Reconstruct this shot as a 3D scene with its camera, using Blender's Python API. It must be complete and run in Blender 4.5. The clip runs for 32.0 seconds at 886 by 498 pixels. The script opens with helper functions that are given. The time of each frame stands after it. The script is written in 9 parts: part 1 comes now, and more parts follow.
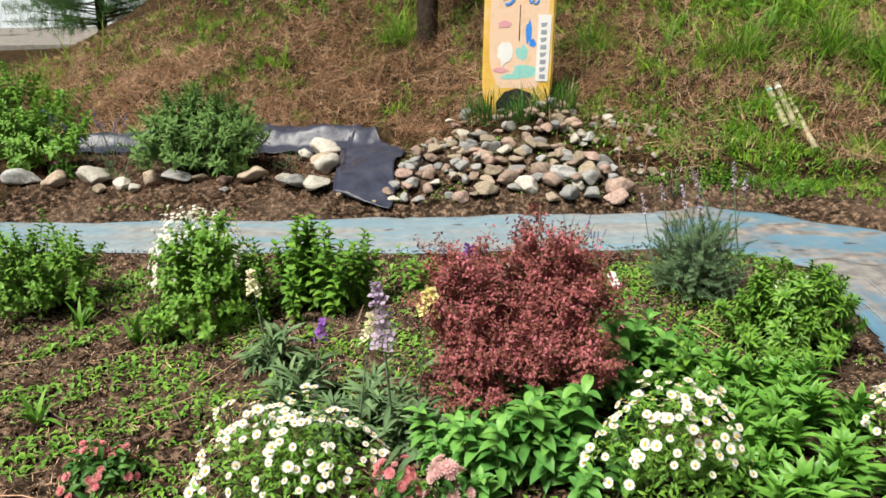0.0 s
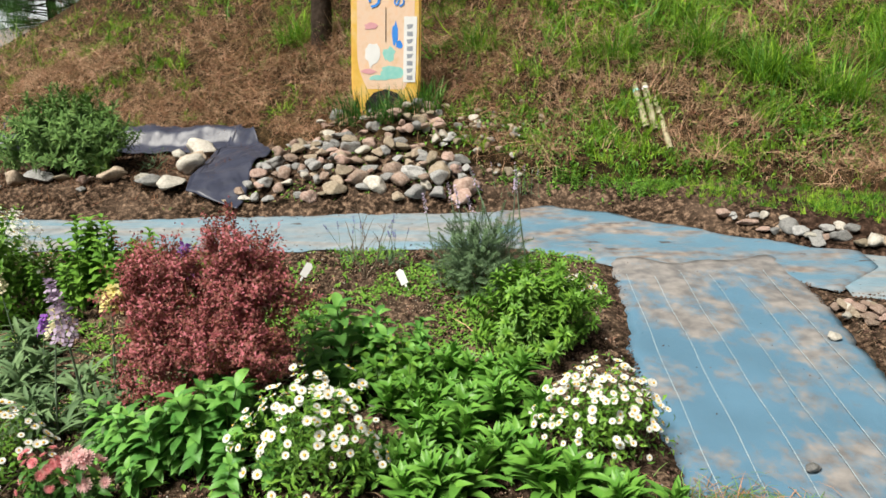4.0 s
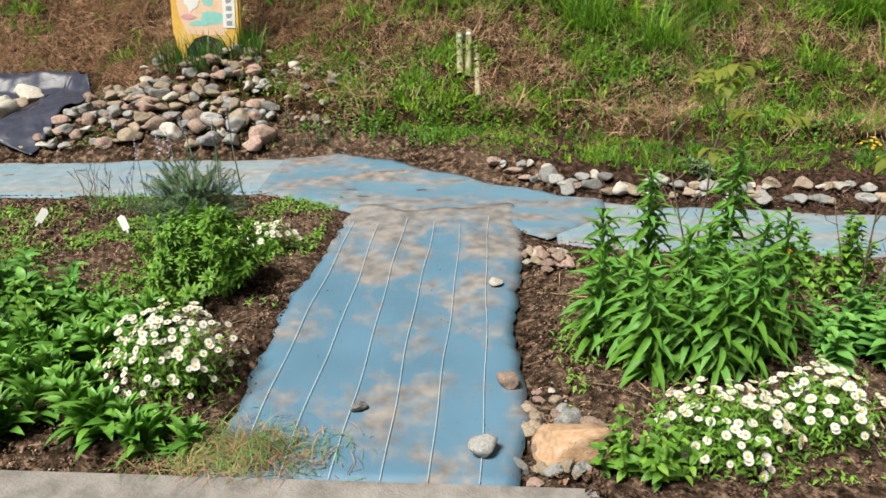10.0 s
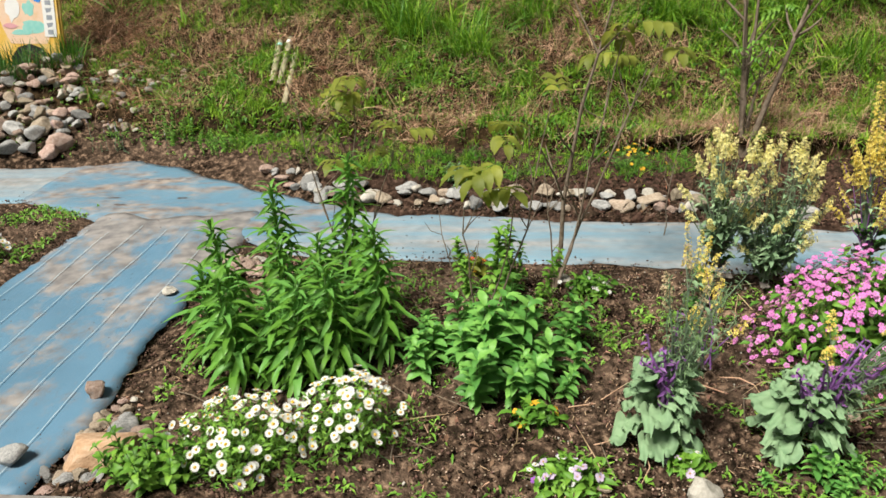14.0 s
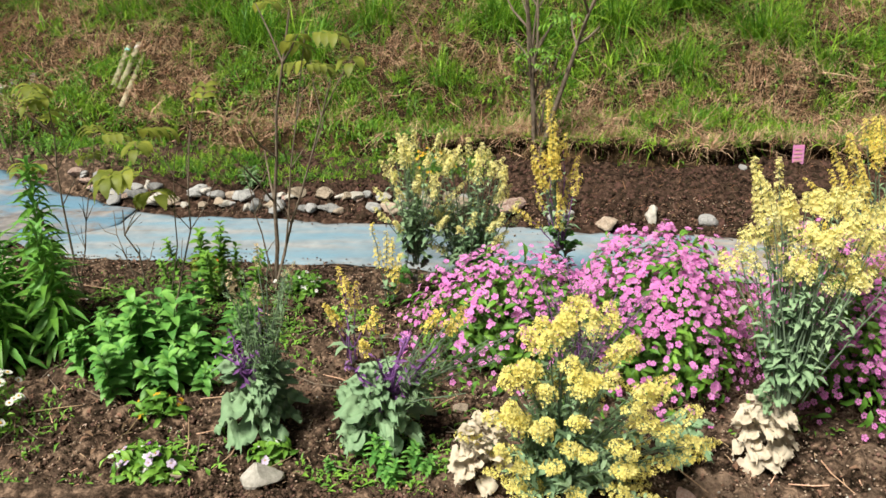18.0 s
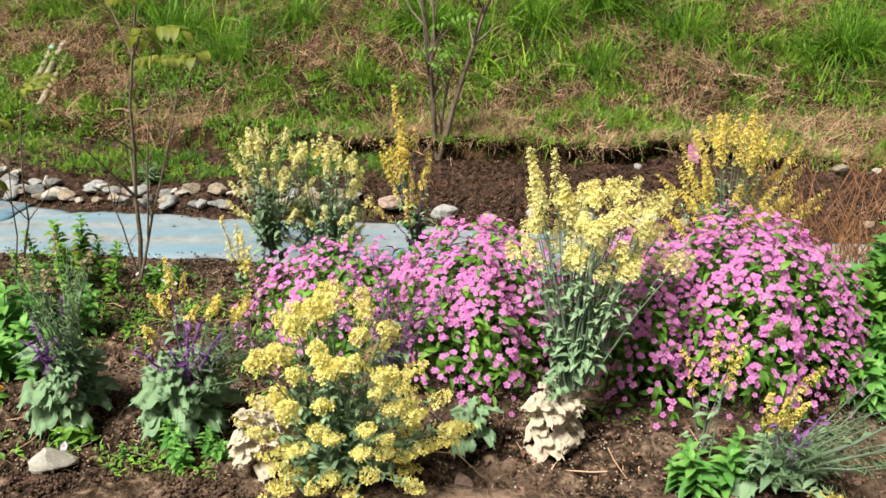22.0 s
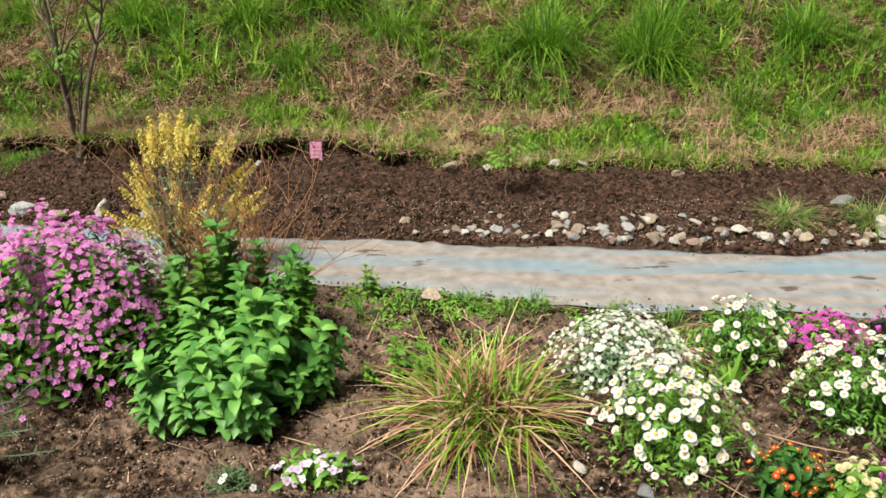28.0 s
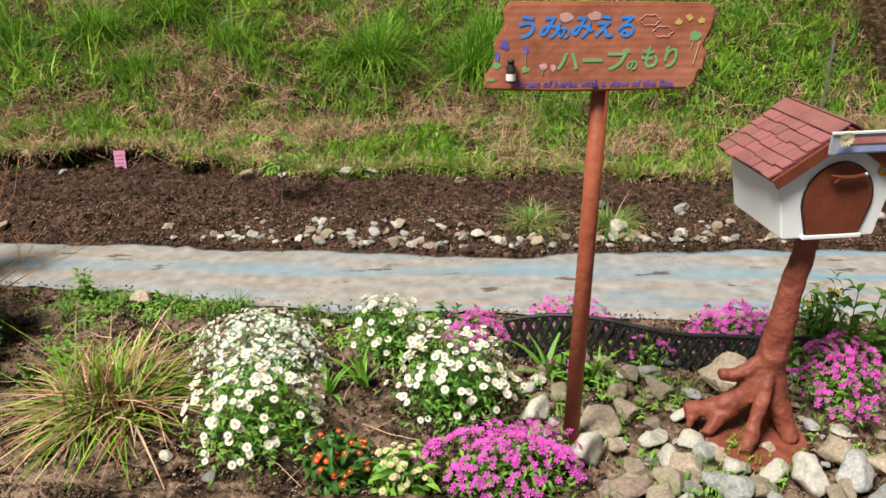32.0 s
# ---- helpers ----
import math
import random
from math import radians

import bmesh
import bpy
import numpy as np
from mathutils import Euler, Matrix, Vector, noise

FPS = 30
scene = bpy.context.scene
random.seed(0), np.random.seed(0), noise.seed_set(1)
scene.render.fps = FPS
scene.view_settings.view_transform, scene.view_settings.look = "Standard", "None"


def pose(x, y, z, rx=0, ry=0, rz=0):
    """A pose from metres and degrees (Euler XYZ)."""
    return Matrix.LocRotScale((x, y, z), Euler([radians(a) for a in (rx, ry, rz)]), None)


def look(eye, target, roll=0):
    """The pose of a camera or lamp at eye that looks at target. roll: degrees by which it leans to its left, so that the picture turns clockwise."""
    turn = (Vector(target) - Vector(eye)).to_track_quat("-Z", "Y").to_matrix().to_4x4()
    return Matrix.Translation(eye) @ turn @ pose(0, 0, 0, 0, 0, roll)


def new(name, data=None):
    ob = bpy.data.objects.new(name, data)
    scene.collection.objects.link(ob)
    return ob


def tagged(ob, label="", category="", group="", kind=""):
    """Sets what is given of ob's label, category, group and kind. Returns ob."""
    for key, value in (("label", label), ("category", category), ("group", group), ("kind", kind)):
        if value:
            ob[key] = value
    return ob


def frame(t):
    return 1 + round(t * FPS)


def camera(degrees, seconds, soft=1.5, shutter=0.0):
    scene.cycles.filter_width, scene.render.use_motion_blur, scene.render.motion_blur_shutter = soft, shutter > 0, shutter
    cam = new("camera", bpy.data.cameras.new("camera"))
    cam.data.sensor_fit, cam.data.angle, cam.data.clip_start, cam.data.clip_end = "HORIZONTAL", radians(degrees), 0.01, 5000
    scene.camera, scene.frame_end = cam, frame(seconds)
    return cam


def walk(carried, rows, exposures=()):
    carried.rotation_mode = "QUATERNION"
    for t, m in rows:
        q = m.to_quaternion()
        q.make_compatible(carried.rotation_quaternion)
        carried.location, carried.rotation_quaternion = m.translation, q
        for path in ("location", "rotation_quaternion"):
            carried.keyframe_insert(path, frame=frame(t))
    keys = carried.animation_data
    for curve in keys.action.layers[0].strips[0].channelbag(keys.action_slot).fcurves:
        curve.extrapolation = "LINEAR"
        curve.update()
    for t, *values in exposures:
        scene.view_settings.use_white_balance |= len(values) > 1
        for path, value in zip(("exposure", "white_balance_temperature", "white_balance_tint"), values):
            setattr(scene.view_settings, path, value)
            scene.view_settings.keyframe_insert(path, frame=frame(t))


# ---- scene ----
cam = camera(60.0, 32.0, 1.6)

# seconds, place, then yaw, pitch and roll in degrees
PATH = [
    (0, 0.001, -1.825, 1.591, 3.53, -19.82, -1.15),
    (0.5, 0.151, -1.824, 1.594, 3.58, -19.81, -1.17),
    (1, 0.283, -1.823, 1.597, 3.61, -19.83, -1.16),
    (1.5, 0.410, -1.824, 1.598, 3.67, -19.86, -1.14),
    (2, 0.544, -1.822, 1.597, 3.75, -19.84, -1.16),
    (2.5, 0.676, -1.825, 1.590, 3.83, -19.83, -1.18),
    (3, 0.827, -1.822, 1.586, 3.89, -19.83, -1.18),
    (3.5, 0.982, -1.825, 1.589, 3.98, -19.84, -1.31),
    (5.5, 1.498, -1.862, 1.577, 4.07, -19.77, -1.15),
    (6, 1.596, -1.860, 1.567, 4.09, -20.68, -1.13),
    (6.5, 1.710, -1.850, 1.564, 4.10, -21.44, -1.11),
    (7, 1.860, -1.840, 1.564, 4.20, -22.24, -1.14),
    (7.5, 2.016, -1.826, 1.560, 4.29, -23.07, -1.15),
    (8, 2.146, -1.818, 1.554, 4.39, -23.68, -1.21),
    (8.5, 2.247, -1.811, 1.553, 4.42, -23.68, -1.19),
    (9, 2.346, -1.806, 1.553, 4.41, -23.66, -1.15),
    (9.5, 2.487, -1.802, 1.557, 4.44, -23.64, -1.18),
    (10, 2.643, -1.790, 1.564, 4.47, -23.59, -1.21),
    (10.5, 2.801, -1.782, 1.564, 4.49, -23.57, -1.22),
    (11, 2.936, -1.769, 1.563, 4.53, -23.55, -1.20),
    (11.5, 3.085, -1.743, 1.561, 4.44, -23.48, -1.23),
    (12, 3.250, -1.724, 1.566, 4.27, -23.44, -1.30),
    (12.5, 3.454, -1.711, 1.575, 4.28, -23.48, -1.27),
    (13, 3.686, -1.709, 1.579, 4.38, -23.45, -1.32),
    (13.5, 3.919, -1.715, 1.579, 4.55, -23.46, -1.41),
    (14, 4.143, -1.718, 1.586, 4.66, -23.51, -1.50),
    (14.5, 4.341, -1.715, 1.601, 4.72, -23.57, -1.51),
    (15, 4.498, -1.711, 1.619, 4.61, -23.46, -1.37),
    (15.5, 4.672, -1.716, 1.626, 4.61, -23.62, -1.30),
    (17.5, 5.335, -1.758, 1.609, 4.40, -23.33, -1.31),
    (18, 5.445, -1.760, 1.603, 4.42, -23.31, -1.31),
    (18.5, 5.531, -1.760, 1.597, 4.37, -23.26, -1.29),
    (19, 5.604, -1.760, 1.591, 4.34, -23.23, -1.32),
    (19.5, 5.682, -1.764, 1.587, 4.39, -23.23, -1.34),
    (20, 5.767, -1.764, 1.580, 4.40, -23.20, -1.31),
    (20.5, 5.835, -1.766, 1.569, 4.31, -23.14, -1.18),
    (21, 5.906, -1.770, 1.562, 4.19, -23.09, -1.06),
    (21.5, 5.985, -1.769, 1.561, 4.17, -23.04, -0.98),
    (22, 6.087, -1.769, 1.562, 4.16, -22.99, -0.92),
    (22.5, 6.211, -1.782, 1.563, 4.14, -23.07, -0.97),
    (23, 6.372, -1.788, 1.569, 4.15, -23.23, -1.16),
    (23.5, 6.541, -1.784, 1.578, 4.27, -23.40, -1.19),
    (24, 6.730, -1.776, 1.582, 4.28, -23.50, -1.26),
    (24.5, 6.947, -1.762, 1.578, 4.36, -23.47, -1.30),
    (25, 7.177, -1.755, 1.571, 4.43, -23.32, -1.31),
    (25.5, 7.426, -1.741, 1.568, 4.38, -23.28, -1.26),
    (26, 7.681, -1.725, 1.566, 4.29, -23.27, -1.27),
    (26.5, 7.929, -1.709, 1.562, 4.30, -23.26, -1.34),
    (28.5, 8.802, -1.694, 1.575, 4.91, -23.56, -1.24),
    (29, 8.982, -1.695, 1.574, 4.81, -23.65, -1.25),
    (29.5, 9.152, -1.701, 1.574, 4.60, -23.70, -1.31),
    (30, 9.302, -1.710, 1.575, 4.45, -23.77, -1.24),
    (30.5, 9.438, -1.723, 1.580, 4.29, -23.73, -1.16),
    (31, 9.583, -1.744, 1.584, 4.16, -23.78, -1.21),
    (31.5, 9.746, -1.765, 1.590, 4.01, -23.83, -1.19),
    (32, 9.894, -1.772, 1.602, 3.83, -22.95, -1.14),
]


def cam_pose(x, y, z, yaw, pitch, roll):
    a, b = radians(yaw), radians(pitch)
    ahead = Vector((-math.sin(a) * math.cos(b), math.cos(a) * math.cos(b), math.sin(b)))
    return look((x, y, z), Vector((x, y, z)) + ahead, roll)


walk(cam, [(row[0], cam_pose(*row[1:])) for row in PATH], [(0, 0.5), (10, 0.45), (16, 0.5), (22, 0.62), (25, 0.6), (28, 0.52), (32, 0.5)])

# ---- light: a bright overcast day ----
world = bpy.data.worlds.new("overcast_sky")
scene.world = world
world.use_nodes = True
wn, wl = world.node_tree.nodes, world.node_tree.links
sky = wn.new("ShaderNodeTexSky")
sky.sky_type, sky.sun_disc = "NISHITA", False
sky.sun_elevation, sky.sun_rotation = radians(59), radians(225)
sky.air_density, sky.dust_density, sky.ozone_density = 1.0, 4.0, 1.0
grey = wn.new("ShaderNodeHueSaturation")
grey.inputs["Saturation"].default_value = 0.08
wl.new(sky.outputs[0], grey.inputs["Color"])
wl.new(grey.outputs[0], wn["Background"].inputs["Color"])
wn["Background"].inputs["Strength"].default_value = 0.028
sun = new("sun", bpy.data.lights.new("sun", "SUN"))
sun.data.energy, sun.data.angle, sun.data.color = 5.0, radians(20), (1.0, 0.95, 0.85)
sun.matrix_world = look((-5, -5, 12), (0, 0, 0))

# ---- materials ----
MATS = {}


def material(name, colors, scale=6.0, rough=0.8, bump=0.0, bump_scale=60.0, vary=0.0, translucent=0.0, metal=0.0, spec=0.3, detail=6.0, island=False):
    """A node material: noise at two scales through a colour ramp, with hue and value varied from piece to piece."""
    m = bpy.data.materials.new(name)
    m.use_nodes = True
    n, l = m.node_tree.nodes, m.node_tree.links
    b = n["Principled BSDF"]
    b.inputs["Roughness"].default_value, b.inputs["Metallic"].default_value = rough, metal
    b.inputs["Specular IOR Level"].default_value = spec
    tc = n.new("ShaderNodeTexCoord")
    no = n.new("ShaderNodeTexNoise")
    no.inputs["Scale"].default_value, no.inputs["Detail"].default_value, no.inputs["Roughness"].default_value = scale, detail, 0.65
    l.new(tc.outputs["Object"], no.inputs["Vector"])
    ramp = n.new("ShaderNodeValToRGB")
    el = ramp.color_ramp.elements
    while len(el) < len(colors):
        el.new(0.5)
    for k, c in enumerate(colors):
        el[k].position = 0.3 + 0.4 * k / max(1, len(colors) - 1)
        el[k].color = (*c, 1)
    l.new(no.outputs["Fac"], ramp.inputs["Fac"])
    out = ramp.outputs["Color"]
    if vary:
        hs = n.new("ShaderNodeHueSaturation")
        if island:
            rnd = n.new("ShaderNodeNewGeometry").outputs["Random Per Island"]
        else:
            rnd = n.new("ShaderNodeObjectInfo").outputs["Random"]
        mr = n.new("ShaderNodeMapRange")
        mr.inputs["To Min"].default_value, mr.inputs["To Max"].default_value = 1 - vary, 1 + vary
        l.new(rnd, mr.inputs["Value"])
        l.new(mr.outputs[0], hs.inputs["Value"])
        mh = n.new("ShaderNodeMapRange")
        mh.inputs["To Min"].default_value, mh.inputs["To Max"].default_value = 0.5 + 0.04 * vary, 0.5 - 0.04 * vary
        l.new(rnd, mh.inputs["Value"])
        l.new(mh.outputs[0], hs.inputs["Hue"])
        l.new(out, hs.inputs["Color"])
        out = hs.outputs["Color"]
    l.new(out, b.inputs["Base Color"])
    if bump:
        nb = n.new("ShaderNodeTexNoise")
        nb.inputs["Scale"].default_value, nb.inputs["Detail"].default_value = bump_scale, 5
        l.new(tc.outputs["Object"], nb.inputs["Vector"])
        bp = n.new("ShaderNodeBump")
        bp.inputs["Strength"].default_value, bp.inputs["Distance"].default_value = bump, 0.01
        l.new(nb.outputs["Fac"], bp.inputs["Height"])
        l.new(bp.outputs[0], b.inputs["Normal"])
    if translucent:
        tr = n.new("ShaderNodeBsdfTranslucent")
        l.new(out, tr.inputs["Color"])
        mix = n.new("ShaderNodeMixShader")
        mix.inputs[0].default_value = translucent
        l.new(b.outputs[0], mix.inputs[1])
        l.new(tr.outputs[0], mix.inputs[2])
        l.new(mix.outputs[0], n["Material Output"].inputs["Surface"])
    MATS[name] = m
    return m


def leafy(name, dark, light, vary=0.3, translucent=0.16, rough=0.5, island=True):
    return material(name, [dark, light], 5.0, rough, 0.15, 90.0, vary, translucent, spec=0.3, island=island)


def earth(name, low, mid, high, scale, patch, amount, dry=None):
    """Soil: fine mottling, with large drier patches of a lighter colour."""
    m = material(name, [low, mid, high], scale, 0.95, 1.0, 38.0, spec=0.06, detail=15)
    n, l = m.node_tree.nodes, m.node_tree.links
    for node in n:
        if node.bl_idname == "ShaderNodeValToRGB":
            for q, at in enumerate((0.42, 0.52, 0.66)):
                node.color_ramp.elements[q].position = at
        if node.bl_idname == "ShaderNodeBump":
            node.inputs["Distance"].default_value = 0.03
    b = n["Principled BSDF"]
    old = b.inputs["Base Color"].links[0].from_socket
    tc, no, ra, mx = n.new("ShaderNodeTexCoord"), n.new("ShaderNodeTexNoise"), n.new("ShaderNodeValToRGB"), n.new("ShaderNodeMix")
    no.inputs["Scale"].default_value, no.inputs["Detail"].default_value, no.inputs["Roughness"].default_value = 2.2, 12, 0.72
    l.new(tc.outputs["Object"], no.inputs["Vector"])
    ra.color_ramp.elements[0].position, ra.color_ramp.elements[1].position = 0.46, 0.62
    l.new(no.outputs["Fac"], ra.inputs["Fac"])
    ml = n.new("ShaderNodeMath")
    ml.operation = "MULTIPLY"
    ml.inputs[1].default_value = amount
    l.new(ra.outputs["Color"], ml.inputs[0])
    if dry:
        xyz, way = n.new("ShaderNodeSeparateXYZ"), n.new("ShaderNodeMapRange")
        l.new(tc.outputs["Object"], xyz.inputs[0])
        l.new(xyz.outputs["X"], way.inputs["Value"])
        way.interpolation_type = "SMOOTHSTEP"
        way.inputs["From Min"].default_value, way.inputs["From Max"].default_value = dry
        way.inputs["To Min"].default_value, way.inputs["To Max"].default_value = 0.45 * amount, 1.4 * amount
        l.new(way.outputs[0], ml.inputs[1])
    mx.data_type = "RGBA"
    l.new(ml.outputs[0], mx.inputs["Factor"])
    l.new(old, mx.inputs["A"])
    mx.inputs["B"].default_value = (*patch, 1)
    l.new(mx.outputs["Result"], b.inputs["Base Color"])
    return m


SOIL = earth("garden_soil", (0.010, 0.007, 0.004), (0.058, 0.037, 0.025), (0.28, 0.19, 0.13), 26.0, (0.28, 0.195, 0.14), 0.6, (4.7, 6.1))
DUG = earth("dug_soil", (0.008, 0.005, 0.003), (0.042, 0.025, 0.017), (0.15, 0.095, 0.068), 24.0, (0.10, 0.06, 0.043), 0.5)
BANK = earth("bank_earth", (0.012, 0.008, 0.004), (0.035, 0.024, 0.012), (0.11, 0.07, 0.036), 18.0, (0.10, 0.06, 0.028), 0.4)
CLOD = material("soil_crumb", [(0.022, 0.014, 0.010), (0.15, 0.098, 0.068)], 20.0, 0.95, 0.6, 90.0, 0.6, spec=0.1, island=True)
CLOD_DARK = material("dark_clod", [(0.015, 0.009, 0.006), (0.095, 0.058, 0.040)], 20.0, 0.95, 0.6, 90.0, 0.6, spec=0.1, island=True)
GRIT = material("sandy_grit", [(0.26, 0.19, 0.13), (0.46, 0.36, 0.27)], 20.0, 0.95, 0.4, 90.0, 0.5, spec=0.1, island=True)
DEAD_LEAF = material("dead_leaf", [(0.10, 0.055, 0.035), (0.27, 0.17, 0.11)], 20.0, 0.9, 0.4, 90.0, 0.5, spec=0.1, island=True)
CONCRETE = material("concrete", [(0.14, 0.126, 0.113), (0.23, 0.215, 0.20), (0.305, 0.287, 0.268)], 9.0, 0.9, 0.5, 120.0, spec=0.2, detail=12)
ASPHALT = material("asphalt", [(0.04, 0.04, 0.04), (0.07, 0.07, 0.07)], 30.0, 0.9, 0.6, 200.0, spec=0.2)
LEAF_MID = leafy("leaf_mid_green", (0.06, 0.17, 0.018), (0.16, 0.35, 0.045))
LEAF_DARK = leafy("leaf_dark_green", (0.03, 0.10, 0.018), (0.08, 0.215, 0.034))
LEAF_FRESH = leafy("leaf_fresh_green", (0.09, 0.215, 0.022), (0.20, 0.40, 0.055))
LEAF_BROAD = leafy("leaf_broad_green", (0.085, 0.25, 0.045), (0.20, 0.45, 0.10), 0.35, 0.22, 0.45)
LEAF_GREY = leafy("leaf_grey_green", (0.14, 0.26, 0.135), (0.36, 0.49, 0.28), 0.3, 0.15, 0.7)
LEAF_SILVER = leafy("leaf_silver_green", (0.05, 0.11, 0.045), (0.13, 0.215, 0.095), 0.25, 0.15, 0.7)
LEAF_LAVENDER = leafy("leaf_lavender_green", (0.075, 0.15, 0.068), (0.20, 0.30, 0.15), 0.3, 0.15, 0.7)
LEAF_STOCK = leafy("leaf_stock_green", (0.09, 0.17, 0.07), (0.21, 0.32, 0.15), 0.25, 0.15, 0.7)
LEAF_GLOSS = leafy("leaf_glossy_green", (0.085, 0.235, 0.03), (0.20, 0.43, 0.075), 0.25, 0.16, 0.4)
LEAF_SAGE = leafy("leaf_sage_green", (0.08, 0.18, 0.04), (0.20, 0.34, 0.09), 0.25, 0.15, 0.7)
LEAF_RED = leafy("leaf_dark_red", (0.18, 0.046, 0.043), (0.48, 0.165, 0.152), 0.6, 0.2)
LEAF_BRONZE = leafy("leaf_bronze_green", (0.20, 0.25, 0.035), (0.40, 0.42, 0.08), 0.3, 0.5)
LEAF_DUSK = leafy("leaf_purple_green", (0.07, 0.065, 0.06), (0.19, 0.17, 0.14), 0.3, 0.12, 0.7)
LEAF_CREAM = leafy("leaf_cream", (0.50, 0.43, 0.31), (0.74, 0.67, 0.56), 0.2, 0.2, 0.7)
GRASS_GREEN = leafy("grass_green", (0.095, 0.215, 0.013), (0.235, 0.42, 0.04), 0.5, 0.3)
GRASS_LIME = leafy("grass_lime", (0.16, 0.33, 0.018), (0.32, 0.53, 0.052), 0.35, 0.3)
GRASS_DRY = leafy("grass_dry", (0.34, 0.21, 0.12), (0.68, 0.48, 0.31), 0.5, 0.15, 0.8)
GRASS_RED = leafy("grass_red", (0.24, 0.10, 0.055), (0.42, 0.22, 0.13), 0.4, 0.2, 0.7)
GRASS_ORANGE = leafy("grass_orange", (0.20, 0.108, 0.055), (0.45, 0.28, 0.16), 0.5, 0.12, 0.8)
GRASS_DEEP = leafy("grass_deep_green", (0.05, 0.17, 0.012), (0.15, 0.34, 0.035), 0.4, 0.25)
GRASS_DEAD = leafy("grass_dead", (0.09, 0.042, 0.021), (0.30, 0.155, 0.08), 0.5, 0.1, 0.8)
TWIG = material("twig_bark", [(0.12, 0.09, 0.065), (0.26, 0.21, 0.16)], 30.0, 0.9, 0.5, 90.0, spec=0.1)
TWIG_RED = material("twig_red_brown", [(0.20, 0.10, 0.045), (0.42, 0.23, 0.12)], 30.0, 0.9, 0.3, 90.0, 0.3, spec=0.1, island=True)
BARK = material("tree_bark", [(0.02, 0.015, 0.012), (0.075, 0.055, 0.042)], 18.0, 0.95, 1.0, 40.0, spec=0.1)
STEM = leafy("green_stem", (0.06, 0.12, 0.03), (0.12, 0.21, 0.06), 0.2, 0.0)
STEM_GREY = leafy("grey_green_stem", (0.10, 0.15, 0.10), (0.19, 0.26, 0.17), 0.2, 0.0)
STEM_PURPLE = leafy("purple_stem", (0.14, 0.05, 0.20), (0.32, 0.15, 0.40), 0.3, 0.0)


def petal(name, a, b, vary=0.15, island=False):
    return material(name, [a, b], 30.0, 0.6, 0.0, 60.0, vary, 0.38, spec=0.2, island=island)


P_WHITE = petal("petal_white", (0.82, 0.82, 0.79), (0.88, 0.88, 0.86), 0.04)
P_CREAM = petal("petal_cream", (0.75, 0.70, 0.45), (0.82, 0.78, 0.58), 0.08)
P_PINK = petal("petal_pink", (0.66, 0.18, 0.53), (0.82, 0.36, 0.71), 0.14)
P_MAGENTA = petal("petal_magenta", (0.66, 0.06, 0.50), (0.81, 0.17, 0.63), 0.14)
P_PALE = petal("petal_pale_pink", (0.76, 0.46, 0.46), (0.83, 0.57, 0.55), 0.1)
P_CORAL = petal("petal_coral", (0.74, 0.22, 0.25), (0.83, 0.42, 0.42), 0.15)
P_RED = petal("petal_orange_red", (0.60, 0.06, 0.025), (0.75, 0.14, 0.05), 0.25)
P_YELLOW = petal("petal_yellow", (0.80, 0.63, 0.10), (0.87, 0.75, 0.24), 0.12, True)
P_LEMON = petal("petal_lemon", (0.81, 0.71, 0.18), (0.87, 0.80, 0.33), 0.1, True)
P_PALEYELLOW = petal("petal_pale_yellow", (0.82, 0.75, 0.25), (0.88, 0.82, 0.42), 0.08, True)
P_FADED = petal("petal_faded", (0.52, 0.40, 0.22), (0.68, 0.56, 0.36), 0.2, True)
P_GOLD = petal("petal_golden", (0.78, 0.42, 0.03), (0.85, 0.55, 0.06), 0.15, True)
P_PURPLE = petal("petal_purple", (0.22, 0.07, 0.36), (0.38, 0.14, 0.52), 0.25)
P_LILAC = petal("petal_lilac", (0.58, 0.44, 0.66), (0.74, 0.64, 0.80), 0.2)
P_BLUE = petal("petal_blue_violet", (0.12, 0.11, 0.36), (0.22, 0.2, 0.5), 0.2)
EYE = material("flower_eye", [(0.62, 0.38, 0.03), (0.78, 0.52, 0.06)], 60.0, 0.8)
STONES = [
    material("stone_grey", [(0.19, 0.19, 0.19), (0.33, 0.33, 0.32), (0.46, 0.45, 0.43)], 14.0, 0.85, 0.7, 60.0, 0.35, spec=0.25, detail=12),
    material("stone_tan", [(0.22, 0.17, 0.12), (0.38, 0.31, 0.23), (0.50, 0.43, 0.34)], 11.0, 0.9, 0.7, 60.0, 0.3, spec=0.2, detail=12),
    material("stone_pale", [(0.34, 0.32, 0.27), (0.49, 0.46, 0.40), (0.62, 0.59, 0.53)], 10.0, 0.85, 0.6, 60.0, 0.2, spec=0.25, detail=12),
    material("stone_rust", [(0.25, 0.16, 0.13), (0.43, 0.31, 0.25), (0.53, 0.44, 0.39)], 9.0, 0.9, 0.8, 60.0, 0.3, spec=0.2, detail=12),
]
STONE_ORANGE = material("stone_orange", [(0.34, 0.20, 0.11), (0.52, 0.34, 0.21), (0.62, 0.47, 0.35)], 8.0, 0.9, 0.8, 50.0, spec=0.2, detail=12)


